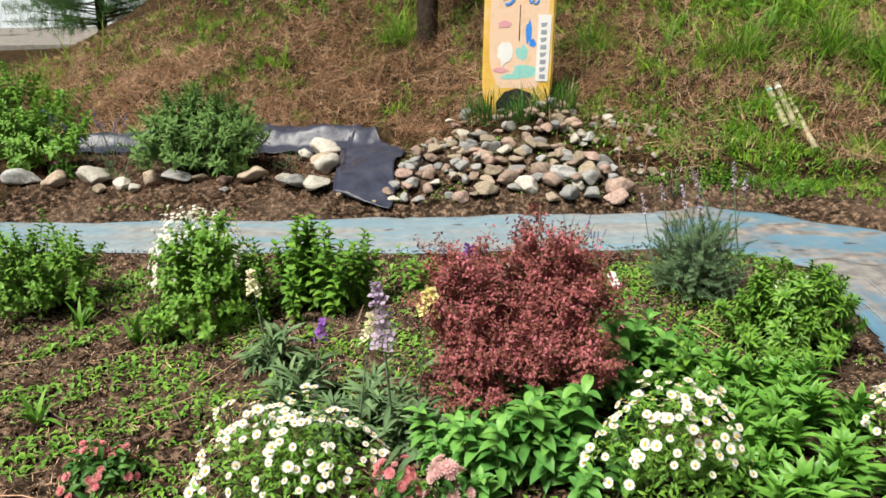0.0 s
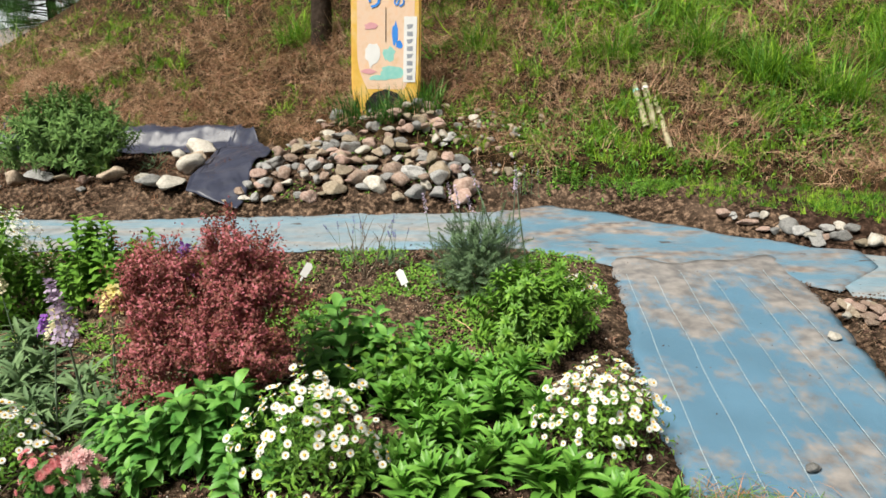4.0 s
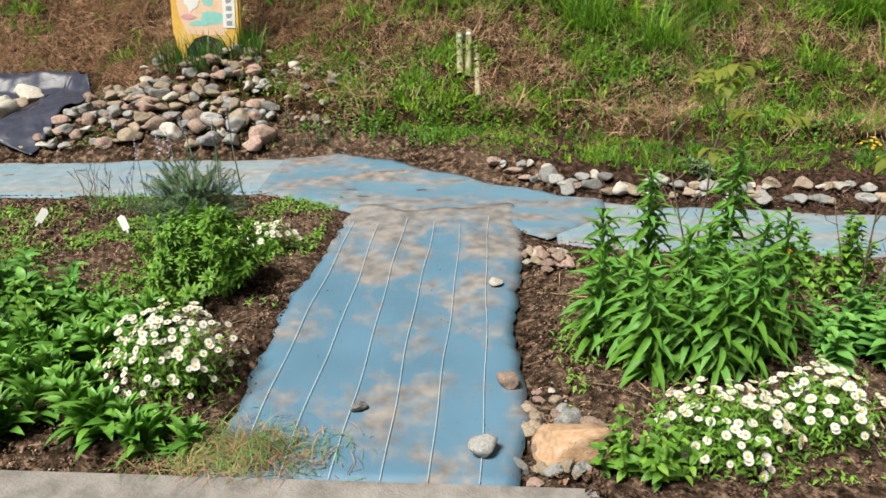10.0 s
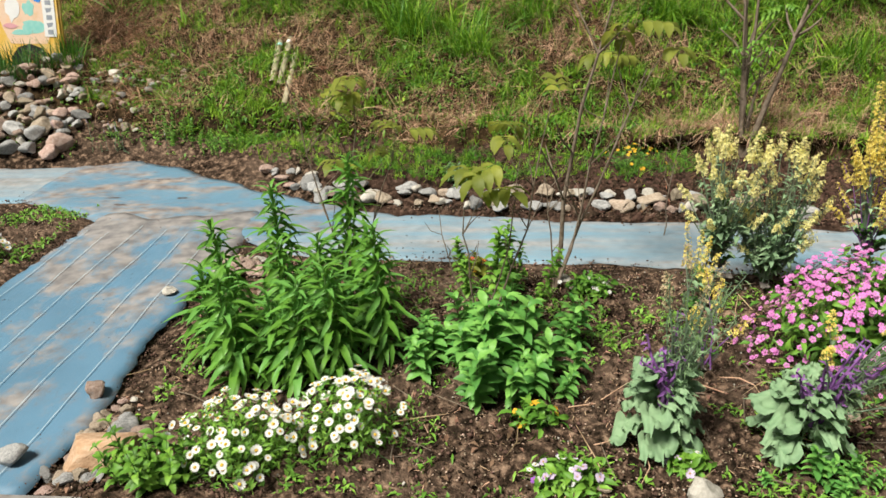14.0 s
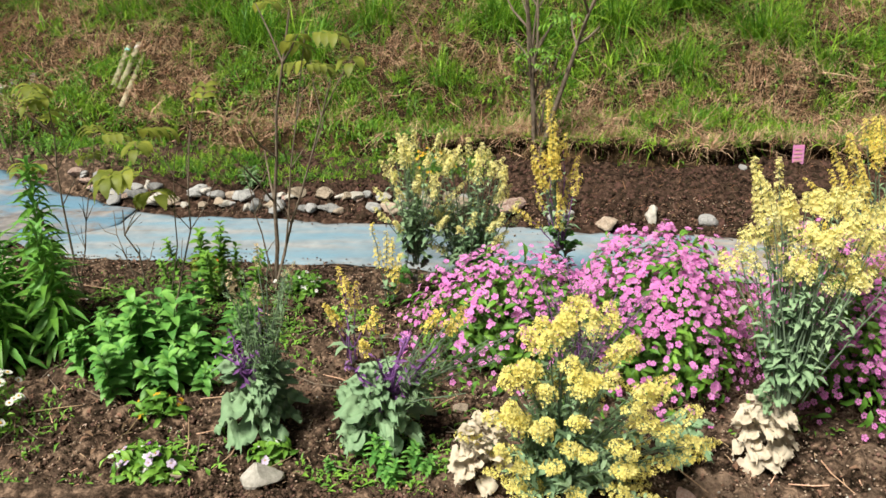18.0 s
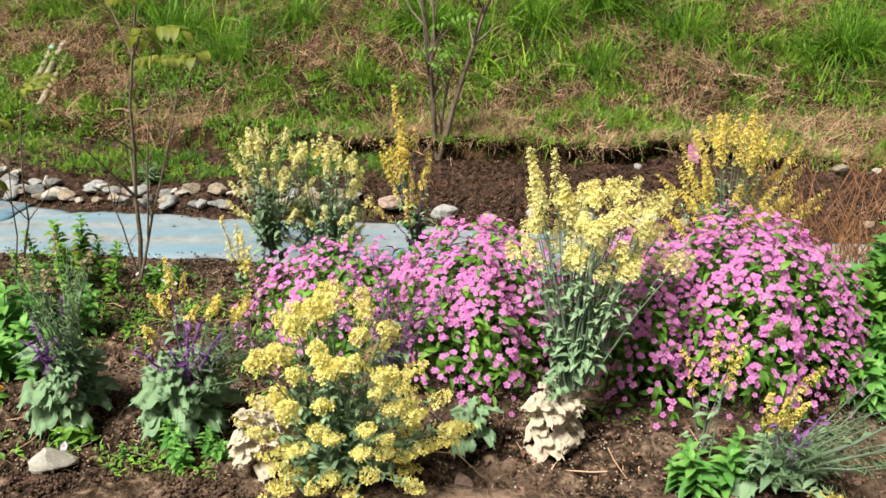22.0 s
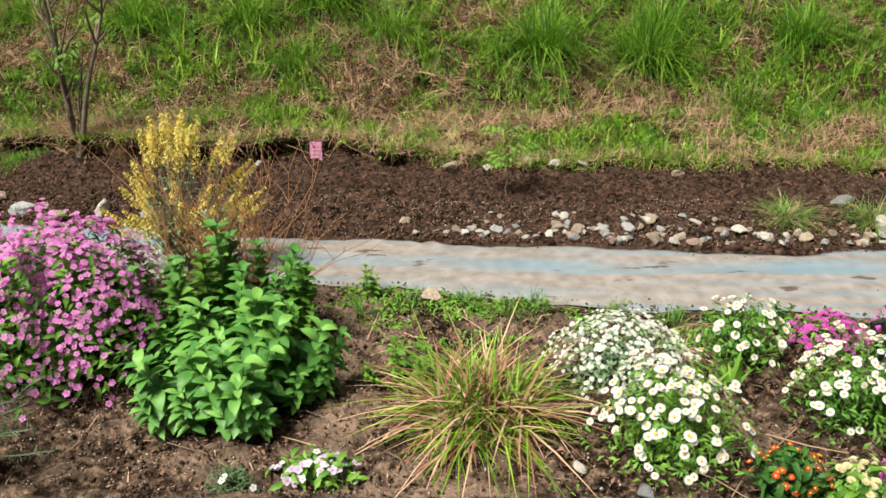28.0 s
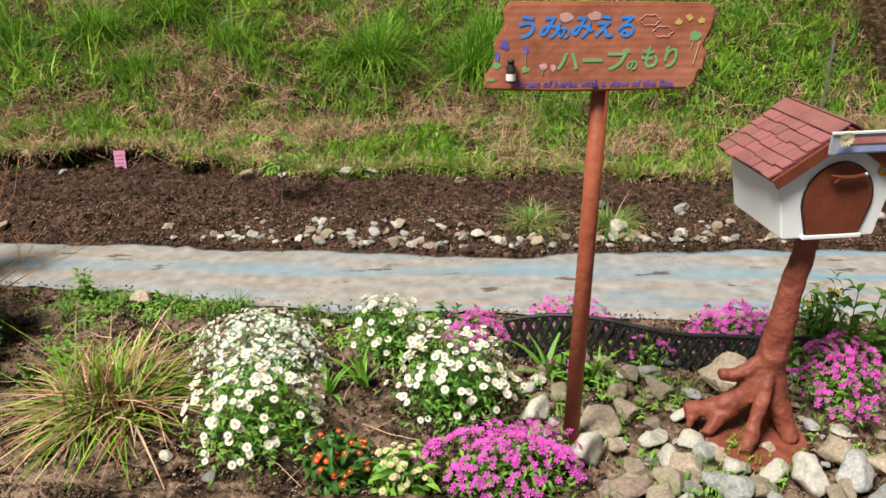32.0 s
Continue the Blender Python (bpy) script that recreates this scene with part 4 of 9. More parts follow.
plant("leafy_plant", 0.21, 0.33, BROAD_SHOOTS, 46, 0.38, 0.2, "low clump of broad fresh green leaves before a red bush", "herb plant", seed=5, scale=(0.75, 1.1), lean=0.35, edge_drop=0.3)
plant("leafy_plant", 0.54, 0.95, BROAD_SHOOTS[:2] + FRESH_SHOOTS[2:], 30, 0.25, 0.2, "bright green leafy herb beside the red bush", "herb plant", seed=6, scale=(0.95, 1.3))
cloud_bush("leafy_plant", 1.3, 1.26, [(0, 0, 0, 0.29, 0.26, 0.33, 160)], FINE_SPRIGS, "dense rounded mound of pointed green leaves", "herb plant", "sprig", (0.8, 1.2), 7)
plant("leafy_plant", 0.7, 0.8, OVATE_SHOOTS[:2] + LANCE_ROSETTES[:2], 24, 0.22, 0.2, "broad-leaved green plant in the flower bed", "herb plant", seed=8, scale=(1.0, 1.4))
for k, (x, y, s) in enumerate(((1.37, 0.17, 1.25), (1.04, 0.2, 1.15), (0.80, 0.34, 1.1), (1.60, 0.14, 0.95), (1.0, 0.66, 1.2), (1.2, 0.62, 1.1), (0.76, 0.62, 1.1), (0.98, 0.95, 1.0), (1.2, 0.9, 1.0), (0.98, 0.44, 1.1), (1.2, 0.4, 1.1), (0.72, 0.3, 1.0), (0.88, 0.12, 1.1), (0.86, 0.8, 1.1), (1.12, 0.8, 1.1))):
    plant("lance_leaf_plant", x, y, LANCE_ROSETTES, 4, 0.07, 0.06, "rosette plant with long pointed dark green leaves", "plant", "rosette", 0.4, (s, s * 1.25), 30 + k, 0.1, "lance-leaved plants in the bed")
# right of the side sheet
HERB_LEAF = [Geo().add(blade(0.132 + 0.012 * q, 0.027, 0.85, 0.25, 5), np.concatenate([I4[None], shift((0, 0, 0.008)) @ rot("z", 2.0) @ size(0.85)])).mesh("leaf", [mt]) for q, mt in enumerate((LEAF_GLOSS, LEAF_BROAD, LEAF_MID))]


def tall_herb(x, y, h, seed):
    """An upright stem with single drooping leaves in spirals."""
    rng = np.random.default_rng(seed + 40)
    root = tagged(new("tall_herb"), "tall upright green herb stem with narrow drooping leaves", "herb plant", "tall leafy stems in a clump")
    root.location = (x, y, float(ground_z(x, y)) - 0.01)
    lx, ly = rng.normal(0, 0.04, 2)
    stem = link("stem", Geo().add(tube([(lx * t, ly * t, h * t) for t in np.linspace(0, 1, 6)], np.linspace(0.006, 0.003, 6), 6), I4).mesh("stem", [STEM]), root)
    n = int(46 * h / 0.5)
    for k in range(n):
        t = 0.06 + 0.94 * k / n
        up = 0.2 + 0.95 * t + rng.normal(0, 0.12)
        ob = link("leaf", HERB_LEAF[rng.integers(3)], stem)
        s = (1.15 - 0.55 * max(0, t - 0.45) * 1.8) * rng.uniform(0.8, 1.1)
        ob.matrix_basis = Matrix.Translation((lx * t, ly * t, h * t)) @ Matrix.Rotation(k * 2.4 + rng.normal(0, 0.15), 4, "Z") @ Matrix.Rotation(up, 4, "X") @ Matrix.Scale(s, 4)


for k, (x, y, h) in enumerate(((3.08, 0.98, 0.52), (3.2, 0.62, 0.44), (3.32, 0.85, 0.5), (3.42, 0.62, 0.42), (3.5, 1.08, 0.74), (3.55, 0.68, 0.46), (3.7, 0.8, 0.54), (3.26, 1.1, 0.62), (3.14, 0.76, 0.4), (3.42, 0.9, 0.46), (3.62, 0.95, 0.5), (3.34, 0.68, 0.36), (3.5, 0.8, 0.42), (3.02, 0.84, 0.4))):
    tall_herb(x, y, h, k)
plant("leafy_plant", 3.1, 0.09, FRESH_SHOOTS + OVATE_SHOOTS[:1], 26, 0.13, 0.08, "leafy mint-like plant beside the orange rock", "herb plant", seed=9, scale=(0.7, 1.1))
plant("leafy_plant", 4.15, 0.76, BROAD_SHOOTS, 44, 0.3, 0.27, "broad bright green leafy herb clump on dark soil", "herb plant", seed=10, scale=(0.7, 1.05), lean=0.3)
plant("leafy_plant", 4.12, 1.35, VERBENA, 8, 0.2, 0.15, "green leafy herb stems below a bare twig", "herb plant", seed=11, scale=(0.8, 1.0))
plant("leafy_plant", 5.08, 0.14, BROAD_SHOOTS, 9, 0.14, 0.06, "small bright green leafy plant below the kale", "herb plant", seed=12, scale=(0.35, 0.5))
plant("leafy_plant", 6.72, 0.05, BROAD_SHOOTS, 9, 0.09, 0.05, "small bright green leafy plant", "herb plant", seed=13, scale=(0.5, 0.72))
plant("leafy_plant", 7.67, 0.53, BIG_SHOOTS + BROAD_SHOOTS[1:], 62, 0.28, 0.24, "large green broad-leaved herb bush", "herb plant", seed=14, scale=(0.65, 1.25), lean=0.4, edge_drop=0.35)
plant("leafy_plant", 7.52, 0.9, UNDER_SHOOTS, 34, 0.36, 0.18, "green leafy undergrowth below dry twigs", "herb plant", seed=15, scale=(0.7, 1.2), lean=0.25, edge_drop=0.2)
plant("leafy_plant", 8.24, 0.68, FRESH_SHOOTS, 16, 0.12, 0.1, "small green leafy plant beside the grass clump", "herb plant", seed=16, scale=(0.6, 0.9))
plant("leafy_plant", 11.28, 0.82, FRESH_SHOOTS, 26, 0.25, 0.16, "yellow-green leafy plant behind the little house", "herb plant", seed=17, scale=(0.9, 1.5))
plant("leafy_plant", 8.0, 1.32, FRESH_SHOOTS[:2], 4, 0.05, 0.04, "small upright green seedling by the path", "herb plant", seed=18, scale=(0.7, 1.0))
plant("leafy_plant", 9.7, 1.12, DARK_SHOOTS[:1], 2, 0.02, 0.02, "small dark seedling beside the path", "herb plant", seed=19, scale=(0.6, 0.7))
# left rear bed
ARTEMISIA = [shoot_mesh("sprig", 0.2, 12, blade(0.085, 0.017, 0.6, 0.2, 3), STEM_GREY, LEAF_SAGE, 3, 0.1, (0.2, 0.9), 0.3, 0.003, 160 + q, True) for q in range(3)]
cloud_bush("round_bush", -2.2, 3.95, [(0, 0, 0, 0.5, 0.35, 0.47, 240)], ARTEMISIA, "rounded grey-green bush with narrow leaves", "bush", "sprig", (0.8, 1.25), 20)
cloud_bush("leafy_plant", -3.6, 4.0, [(0, 0, 0, 0.5, 0.3, 0.42, 110), (-0.9, 0.3, 0, 0.5, 0.3, 0.45, 70)], SHORT_SPRIGS, "bright green leafy plants with blue flower spikes behind", "herb plant", "sprig", (1.1, 1.6), 21)
cloud_bush("leafy_plant", -4.6, 5.2, [(0, 0, 0, 0.8, 0.4, 0.55, 110)], SHORT_SPRIGS, "bright green leafy plants at the end of the bed", "herb plant", "sprig", (1.3, 2.0), 22)
plant("leafy_plant", 1.6, 3.75, SMALL_SHOOTS + FRESH_SHOOTS[:1], 30, 0.6, 0.2, "low green weeds at the foot of the bank", "weed", seed=23, scale=(0.6, 0.9))
plant("leafy_plant", 2.15, 3.5, FRESH_SHOOTS + SMALL_SHOOTS, 26, 0.25, 0.1, "small leafy weed clump beside the path", "weed", seed=24, scale=(0.4, 0.7))
plant("leafy_plant", 3.87, 2.82, [STOCK_LEAVES[0]] + FRESH_SHOOTS[:1], 6, 0.06, 0.06, "small grey-green leafy plant behind the stone border", "plant", seed=25, scale=(0.8, 1.1))


# ---- flowers ----
DAISY = [flower_mesh("daisy_flower", 13, 0.0148 + 0.002 * q, P_WHITE, 0.31, 0.3, None, 0.08 + 0.12 * q, 0.0, 1.05) for q in range(3)]
CREAM_DAISY = [flower_mesh("cream_flower", 12, 0.013, P_CREAM, 0.3, 0.3, None, 0.3, layers=2)]
PINKS = [flower_mesh("pink_flower", 5, 0.0125 + 0.002 * q, P_PINK, 0.08, 0.1, P_PALE, 0.12 + 0.1 * q, 0.22, 0.95) for q in range(3)]
PHLOX = [flower_mesh("phlox_flower", 5, 0.0105 + 0.0015 * q, P_MAGENTA, 0.14, 0.1, P_PINK, 0.12 + 0.15 * q, 0.2, 0.7) for q in range(3)]
TINY_WHITE = [flower_mesh("tiny_white_flower", 6, 0.009 + 0.002 * q, P_WHITE, 0.25, 0.3, P_CREAM, 0.2) for q in range(2)]
RED_DAISY = [flower_mesh("red_flower", 12, 0.012, P_RED, 0.35, 0.3, None, 0.25)]
CORAL = [flower_mesh("coral_flower", 14, 0.018, P_CORAL, 0.3, 0.4, P_CORAL, 0.25, layers=3)]
PALE = [flower_mesh("pale_flower", 14, 0.026, P_PALE, 0.3, 0.4, P_PALE, 0.25, layers=3)]
VIOLA_W = [flower_mesh("viola_flower", 5, 0.0125, P_WHITE, 0.15, 0.2, P_GOLD, 0.1, 0.0, 1.1)]
VIOLA_P = [flower_mesh("viola_flower", 5, 0.0125, P_PURPLE, 0.15, 0.2, P_GOLD, 0.1, 0.0, 1.1)]
VIOLA_L = [flower_mesh("viola_flower", 5, 0.016, P_LILAC, 0.15, 0.2, P_GOLD, 0.1, 0.0, 1.1)]
VIOLA_Y = [flower_mesh("viola_flower", 5, 0.0125, P_GOLD, 0.25, 0.2, P_GOLD, 0.1, 0.0, 1.1)]
TINY_LEAF = blade(0.028, 0.010, 0.4, 0.2, 2)
SPOON_LEAF = blade(0.05, 0.018, 0.5, 0.2, 3)
NEEDLE_LEAF = blade(0.03, 0.005, 0.3, 0.1, 2)


def foliage(name, root, rx, ry, h, n, leaf, mat, rng, up=0.5, stems=24, stem_mat=None):
    """One dense mass of small leaves on thin stems that fills a dome."""
    g = Geo()
    p, nor = dome_points(n, rx, ry, h, rng, (0.35, 1.0))
    m = shift(p) @ facing(nor + [0, 0, up], rng.uniform(0, 6.28, n), 0.45, rng) @ size(rng.uniform(0.7, 1.25, n))
    g.add(leaf, m @ rot("x", rng.uniform(0.0, 0.9, n)), 1)
    q, _ = dome_points(stems, rx * 0.9, ry * 0.9, h * 0.9, rng)
    for k in range(stems):
        b = q[k] * [0.25, 0.25, 0]
        g.add(tube([b, b * 0.5 + q[k] * 0.5 + [0, 0, 0.02], q[k]], [0.003, 0.0025, 0.0015], 4), I4, 0)
    return link(name, g.mesh(name, [stem_mat or STEM, mat]), root)


def mound(name, x, y, rx, ry, h, flowers, n_flowers, leaf, leaf_mat, n_leaves, label, category="flowering plant", seed=0, low=0.05, tip=0.3, up=0.6, scale=(0.7, 1.02), z=None, group="", toward=0.25, bias=None, lift=0.0, single=300):
    """A rounded clump: a foliage mass with single flowers standing over it."""
    rng = np.random.default_rng(seed + 500)
    root = tagged(new(name), label, category, group)
    root.location = (x, y, float(ground_z(x, y)) - 0.012 if z is None else z)
    foliage("foliage", root, rx, ry, h, n_leaves, leaf, leaf_mat, rng)
    p, nor = dome_points(n_flowers, rx, ry, h, rng, (0.95, 1.03), low)
    if bias is not None:
        keep = rng.uniform(0, 1, n_flowers) < bias(p / [rx, ry, h])
        p, nor = p[keep], nor[keep]
    m = shift(p + [0, 0, lift]) @ facing(nor + [0, -toward, up], rng.uniform(0, 6.28, len(p)), tip, rng) @ size(rng.uniform(*scale, len(p)))
    for k in range(min(single, len(p))):
        ob = link("flower", flowers[rng.integers(len(flowers))], root)
        ob.matrix_basis = Matrix(m[k].tolist())
    if len(p) > single:
        me = flowers[0]
        co = np.zeros(3 * len(me.vertices))
        me.vertices.foreach_get("co", co)
        g = Geo()
        for want in (3, 4):
            for slot in (0, 1):
                faces = [tuple(q.vertices) for q in me.polygons if len(q.vertices) == want and q.material_index == slot]
                if faces:
                    g.add((co.reshape(-1, 3), np.array(faces)), m[single:], slot)
        tagged(link("flower_mass", g.mesh("flower_mass", list(me.materials)), root), kind="stuff")
    return root


DAISY_LABEL = "round clump of white daisies with yellow eyes and green leaves"
mound("daisy_clump", -0.63, 0.21, 0.34, 0.22, 0.33, DAISY, 190, TINY_LEAF, LEAF_FRESH, 1600, DAISY_LABEL, "daisy", 1, single=80)
mound("daisy_clump", 0.56, 0.2, 0.26, 0.21, 0.4, DAISY, 150, TINY_LEAF, LEAF_FRESH, 1500, DAISY_LABEL, "daisy", 2, single=80)
mound("daisy_clump", 1.5, 0.46, 0.25, 0.23, 0.31, DAISY, 175, TINY_LEAF, LEAF_FRESH, 1500, DAISY_LABEL, "daisy", 3, single=80)
mound("daisy_clump", 1.47, 1.7, 0.18, 0.14, 0.17, DAISY, 55, TINY_LEAF, LEAF_FRESH, 700, "small clump of white daisies beside the blue sheet", "daisy", 4)
mound("daisy_clump", 3.34, 0.19, 0.23, 0.2, 0.22, DAISY, 110, TINY_LEAF, LEAF_FRESH, 1200, DAISY_LABEL, "daisy", 5, single=80)
mound("daisy_clump", 3.66, 0.29, 0.2, 0.19, 0.24, DAISY, 95, TINY_LEAF, LEAF_FRESH, 1000, DAISY_LABEL, "daisy", 6, single=80)
mound("daisy_clump", 9.13, 0.3, 0.25, 0.26, 0.31, DAISY, 190, TINY_LEAF, LEAF_FRESH, 1700, DAISY_LABEL, "daisy", 7, single=80)
mound("daisy_clump", 9.5, 0.86, 0.18, 0.15, 0.26, DAISY, 65, TINY_LEAF, LEAF_MID, 1000, DAISY_LABEL, "daisy", 8, single=80)
mound("daisy_clump", 9.77, 0.5, 0.25, 0.22, 0.31, DAISY, 165, TINY_LEAF, LEAF_MID, 1500, DAISY_LABEL, "daisy", 9, single=80)
mound("white_flower_clump", 9.03, 0.7, 0.27, 0.18, 0.26, TINY_WHITE, 620, TINY_LEAF, LEAF_GREY, 900, "low cushion covered with tiny white flowers", "candytuft", 10, 0.0, 0.3, 0.6, single=60)
mound("white_flower_clump", -1.5, 1.85, 0.3, 0.2, 0.44, TINY_WHITE + DAISY[:1], 430, TINY_LEAF, LEAF_FRESH, 1400, "clump of small white flowers beside the path", "flowering plant", 11, 0.0, 0.3, 0.6, (0.9, 1.5), single=80)
mound("pink_flower_mound", 5.5, 0.86, 0.42, 0.27, 0.43, PINKS, 1000, SPOON_LEAF, LEAF_MID, 1700, "loose mound of small pink flowers over green leaves", "catchfly", 12, 0.0, 0.4, single=120)
mound("pink_flower_mound", 6.02, 0.76, 0.37, 0.38, 0.53, PINKS, 1800, SPOON_LEAF, LEAF_MID, 2600, "rounded mound of small pink flowers over green leaves", "catchfly", 13, 0.0, 0.4, single=180)
mound("pink_flower_mound", 6.62, 0.74, 0.24, 0.38, 0.52, PINKS, 1150, SPOON_LEAF, LEAF_MID, 2000, "tall mound of small pink flowers over green leaves", "catchfly", 14, 0.0, 0.4, single=160)
mound("pink_flower_mound", 6.97, 0.72, 0.41, 0.4, 0.56, PINKS, 2250, SPOON_LEAF, LEAF_MID, 3000, "dense high mound of bright pink flowers in the bed", "catchfly", 15, 0.0, 0.4, single=220)
mound("magenta_flower_mat", 9.94, 0.13, 0.28, 0.13, 0.21, PHLOX, 460, TINY_LEAF, LEAF_FRESH, 900, "low mat of bright magenta flowers by the kerb", "moss phlox", 16, scale=(0.85, 1.15), single=80)
mound("magenta_flower_mat", 9.84, 0.95, 0.15, 0.1, 0.16, PHLOX, 230, TINY_LEAF, LEAF_FRESH, 500, "low magenta flower mat beside the edging", "moss phlox", 17, scale=(0.85, 1.15), single=80)
mound("magenta_flower_mat", 10.2, 1.0, 0.2, 0.09, 0.19, PHLOX, 170, TINY_LEAF, LEAF_FRESH, 500, "low magenta flowers behind the black edging", "moss phlox", 18, scale=(0.85, 1.15), single=80)
mound("magenta_flower_mat", 10.86, 0.98, 0.2, 0.09, 0.2, PHLOX, 260, TINY_LEAF, LEAF_FRESH, 500, "low magenta flowers behind the black edging", "moss phlox", 19, scale=(0.85, 1.15), single=80)
mound("magenta_flower_mat", 11.1, 0.55, 0.15, 0.2, 0.26, PHLOX, 300, TINY_LEAF, LEAF_FRESH, 700, "magenta flowers beside the root-shaped post", "moss phlox", 20, scale=(0.85, 1.15), single=80)
mound("magenta_flower_mat", 11.35, 0.35, 0.16, 0.13, 0.15, PHLOX, 200, TINY_LEAF, LEAF_FRESH, 500, "low magenta flower mat among the stones", "moss phlox", 21, scale=(0.85, 1.15), single=80)
mound("magenta_flower_mat", 10.2, 0.72, 0.1, 0.07, 0.13, PHLOX, 16, SPOON_LEAF, LEAF_FRESH, 60, "few magenta flowers before the black edging", "moss phlox", 37, single=16)
mound("magenta_flower_mat", 10.5, 0.8, 0.12, 0.05, 0.15, PHLOX, 14, TINY_LEAF, LEAF_FRESH, 40, "few magenta flowers growing through the edging", "moss phlox", 38, single=14)
mound("red_flower_clump", 9.43, 0.13, 0.13, 0.09, 0.17, RED_DAISY, 44, SPOON_LEAF, LEAF_DARK, 260, "small clump of orange-red flowers", "flowering plant", 22)
mound("cream_flower_clump", 9.63, 0.11, 0.11, 0.09, 0.14, CREAM_DAISY, 46, SPOON_LEAF, LEAF_FRESH, 300, "small clump of cream button flowers", "flowering plant", 23)
mound("coral_flower_clump", -1.28, 0.26, 0.14, 0.11, 0.14, CORAL, 34, SPOON_LEAF, LEAF_DARK, 260, "clump of coral-red double daisies on the soil", "double daisy", 24, 0.0, 0.3)
mound("coral_flower_clump", -0.28, 0.1, 0.09, 0.07, 0.19, CORAL, 24, SPOON_LEAF, LEAF_DARK, 90, "small coral-red double daisies", "double daisy", 25, lift=0.025)
mound("pale_pink_flower_clump", -0.12, 0.07, 0.08, 0.06, 0.21, PALE, 18, SPOON_LEAF, LEAF_DARK, 60, "cluster of pale pink double daisies", "double daisy", 26, lift=0.025)
mound("pansy", 4.27, 0.42, 0.09, 0.07, 0.09, VIOLA_Y, 12, SPOON_LEAF, LEAF_MID, 120, "golden yellow pansies below a leafy plant", "pansy", 27)
mound("pansy", 4.34, 0.13, 0.12, 0.07, 0.09, VIOLA_P + VIOLA_W + VIOLA_L, 30, SPOON_LEAF, LEAF_FRESH, 220, "purple and white violas near the kerb", "viola", 28)
mound("pansy", 4.55, 1.4, 0.14, 0.08, 0.1, VIOLA_W, 14, SPOON_LEAF, LEAF_MID, 160, "white pansies beside a pale stone", "pansy", 29)
mound("pansy", 8.06, 0.13, 0.14, 0.07, 0.09, VIOLA_L + VIOLA_L + VIOLA_W, 52, SPOON_LEAF, LEAF_FRESH, 150, "lilac and white violas near the kerb", "viola", 30)
mound("blue_flower_tuft", 7.81, 0.07, 0.08, 0.06, 0.09, VIOLA_W, 3, NEEDLE_LEAF, LEAF_SILVER, 260, "small blue-green tuft with white flowers", "flowering plant", 31)
mound("pansy", 4.72, 0.22, 0.07, 0.05, 0.07, VIOLA_W + VIOLA_L, 5, SPOON_LEAF, LEAF_FRESH, 120, "tiny white violas beside the kale", "viola", 32)
mound("yellow_flower_clump", 4.97, 3.0, 0.2, 0.14, 0.16, VIOLA_Y, 26, NEEDLE_LEAF, LEAF_MID, 500, "clump of golden flowers at the foot of the bank", "flowering plant", 33)
mound("pink_flower_clump", -3.3, 3.85, 0.14, 0.08, 0.16, PHLOX, 20, SPOON_LEAF, LEAF_MID, 150, "small pink flowers in the rear bed", "flowering plant", 34)
mound("yellow_flower_clump", 11.2, 0.98, 0.12, 0.1, 0.3, VIOLA_Y, 9, SPOON_LEAF, LEAF_FRESH, 200, "yellow flowers behind the black edging", "flowering plant", 35)
mound("dark_flower_clump", 4.0, 1.62, 0.09, 0.06, 0.1, VIOLA_Y + RED_DAISY, 9, SPOON_LEAF, LEAF_BRONZE, 120, "small rusty yellow flowers beside the path", "flowering plant", 36)


# flower stalks
def cross_flower(r):
    v, f = [], []
    for k in range(4):
        a = k * math.pi / 2
        c, s = math.cos(a), math.sin(a)
        b = len(v)
        for px, py, pz in ((0.1, 0, 0), (0.62, -0.42, 0.25), (1.0, 0, 0.3), (0.62, 0.42, 0.25)):
            v.append((r * (px * c - py * s), r * (px * s + py * c), r * pz))
        f.append((b, b + 1, b + 2, b + 3))
    return np.array(v), np.array(f)


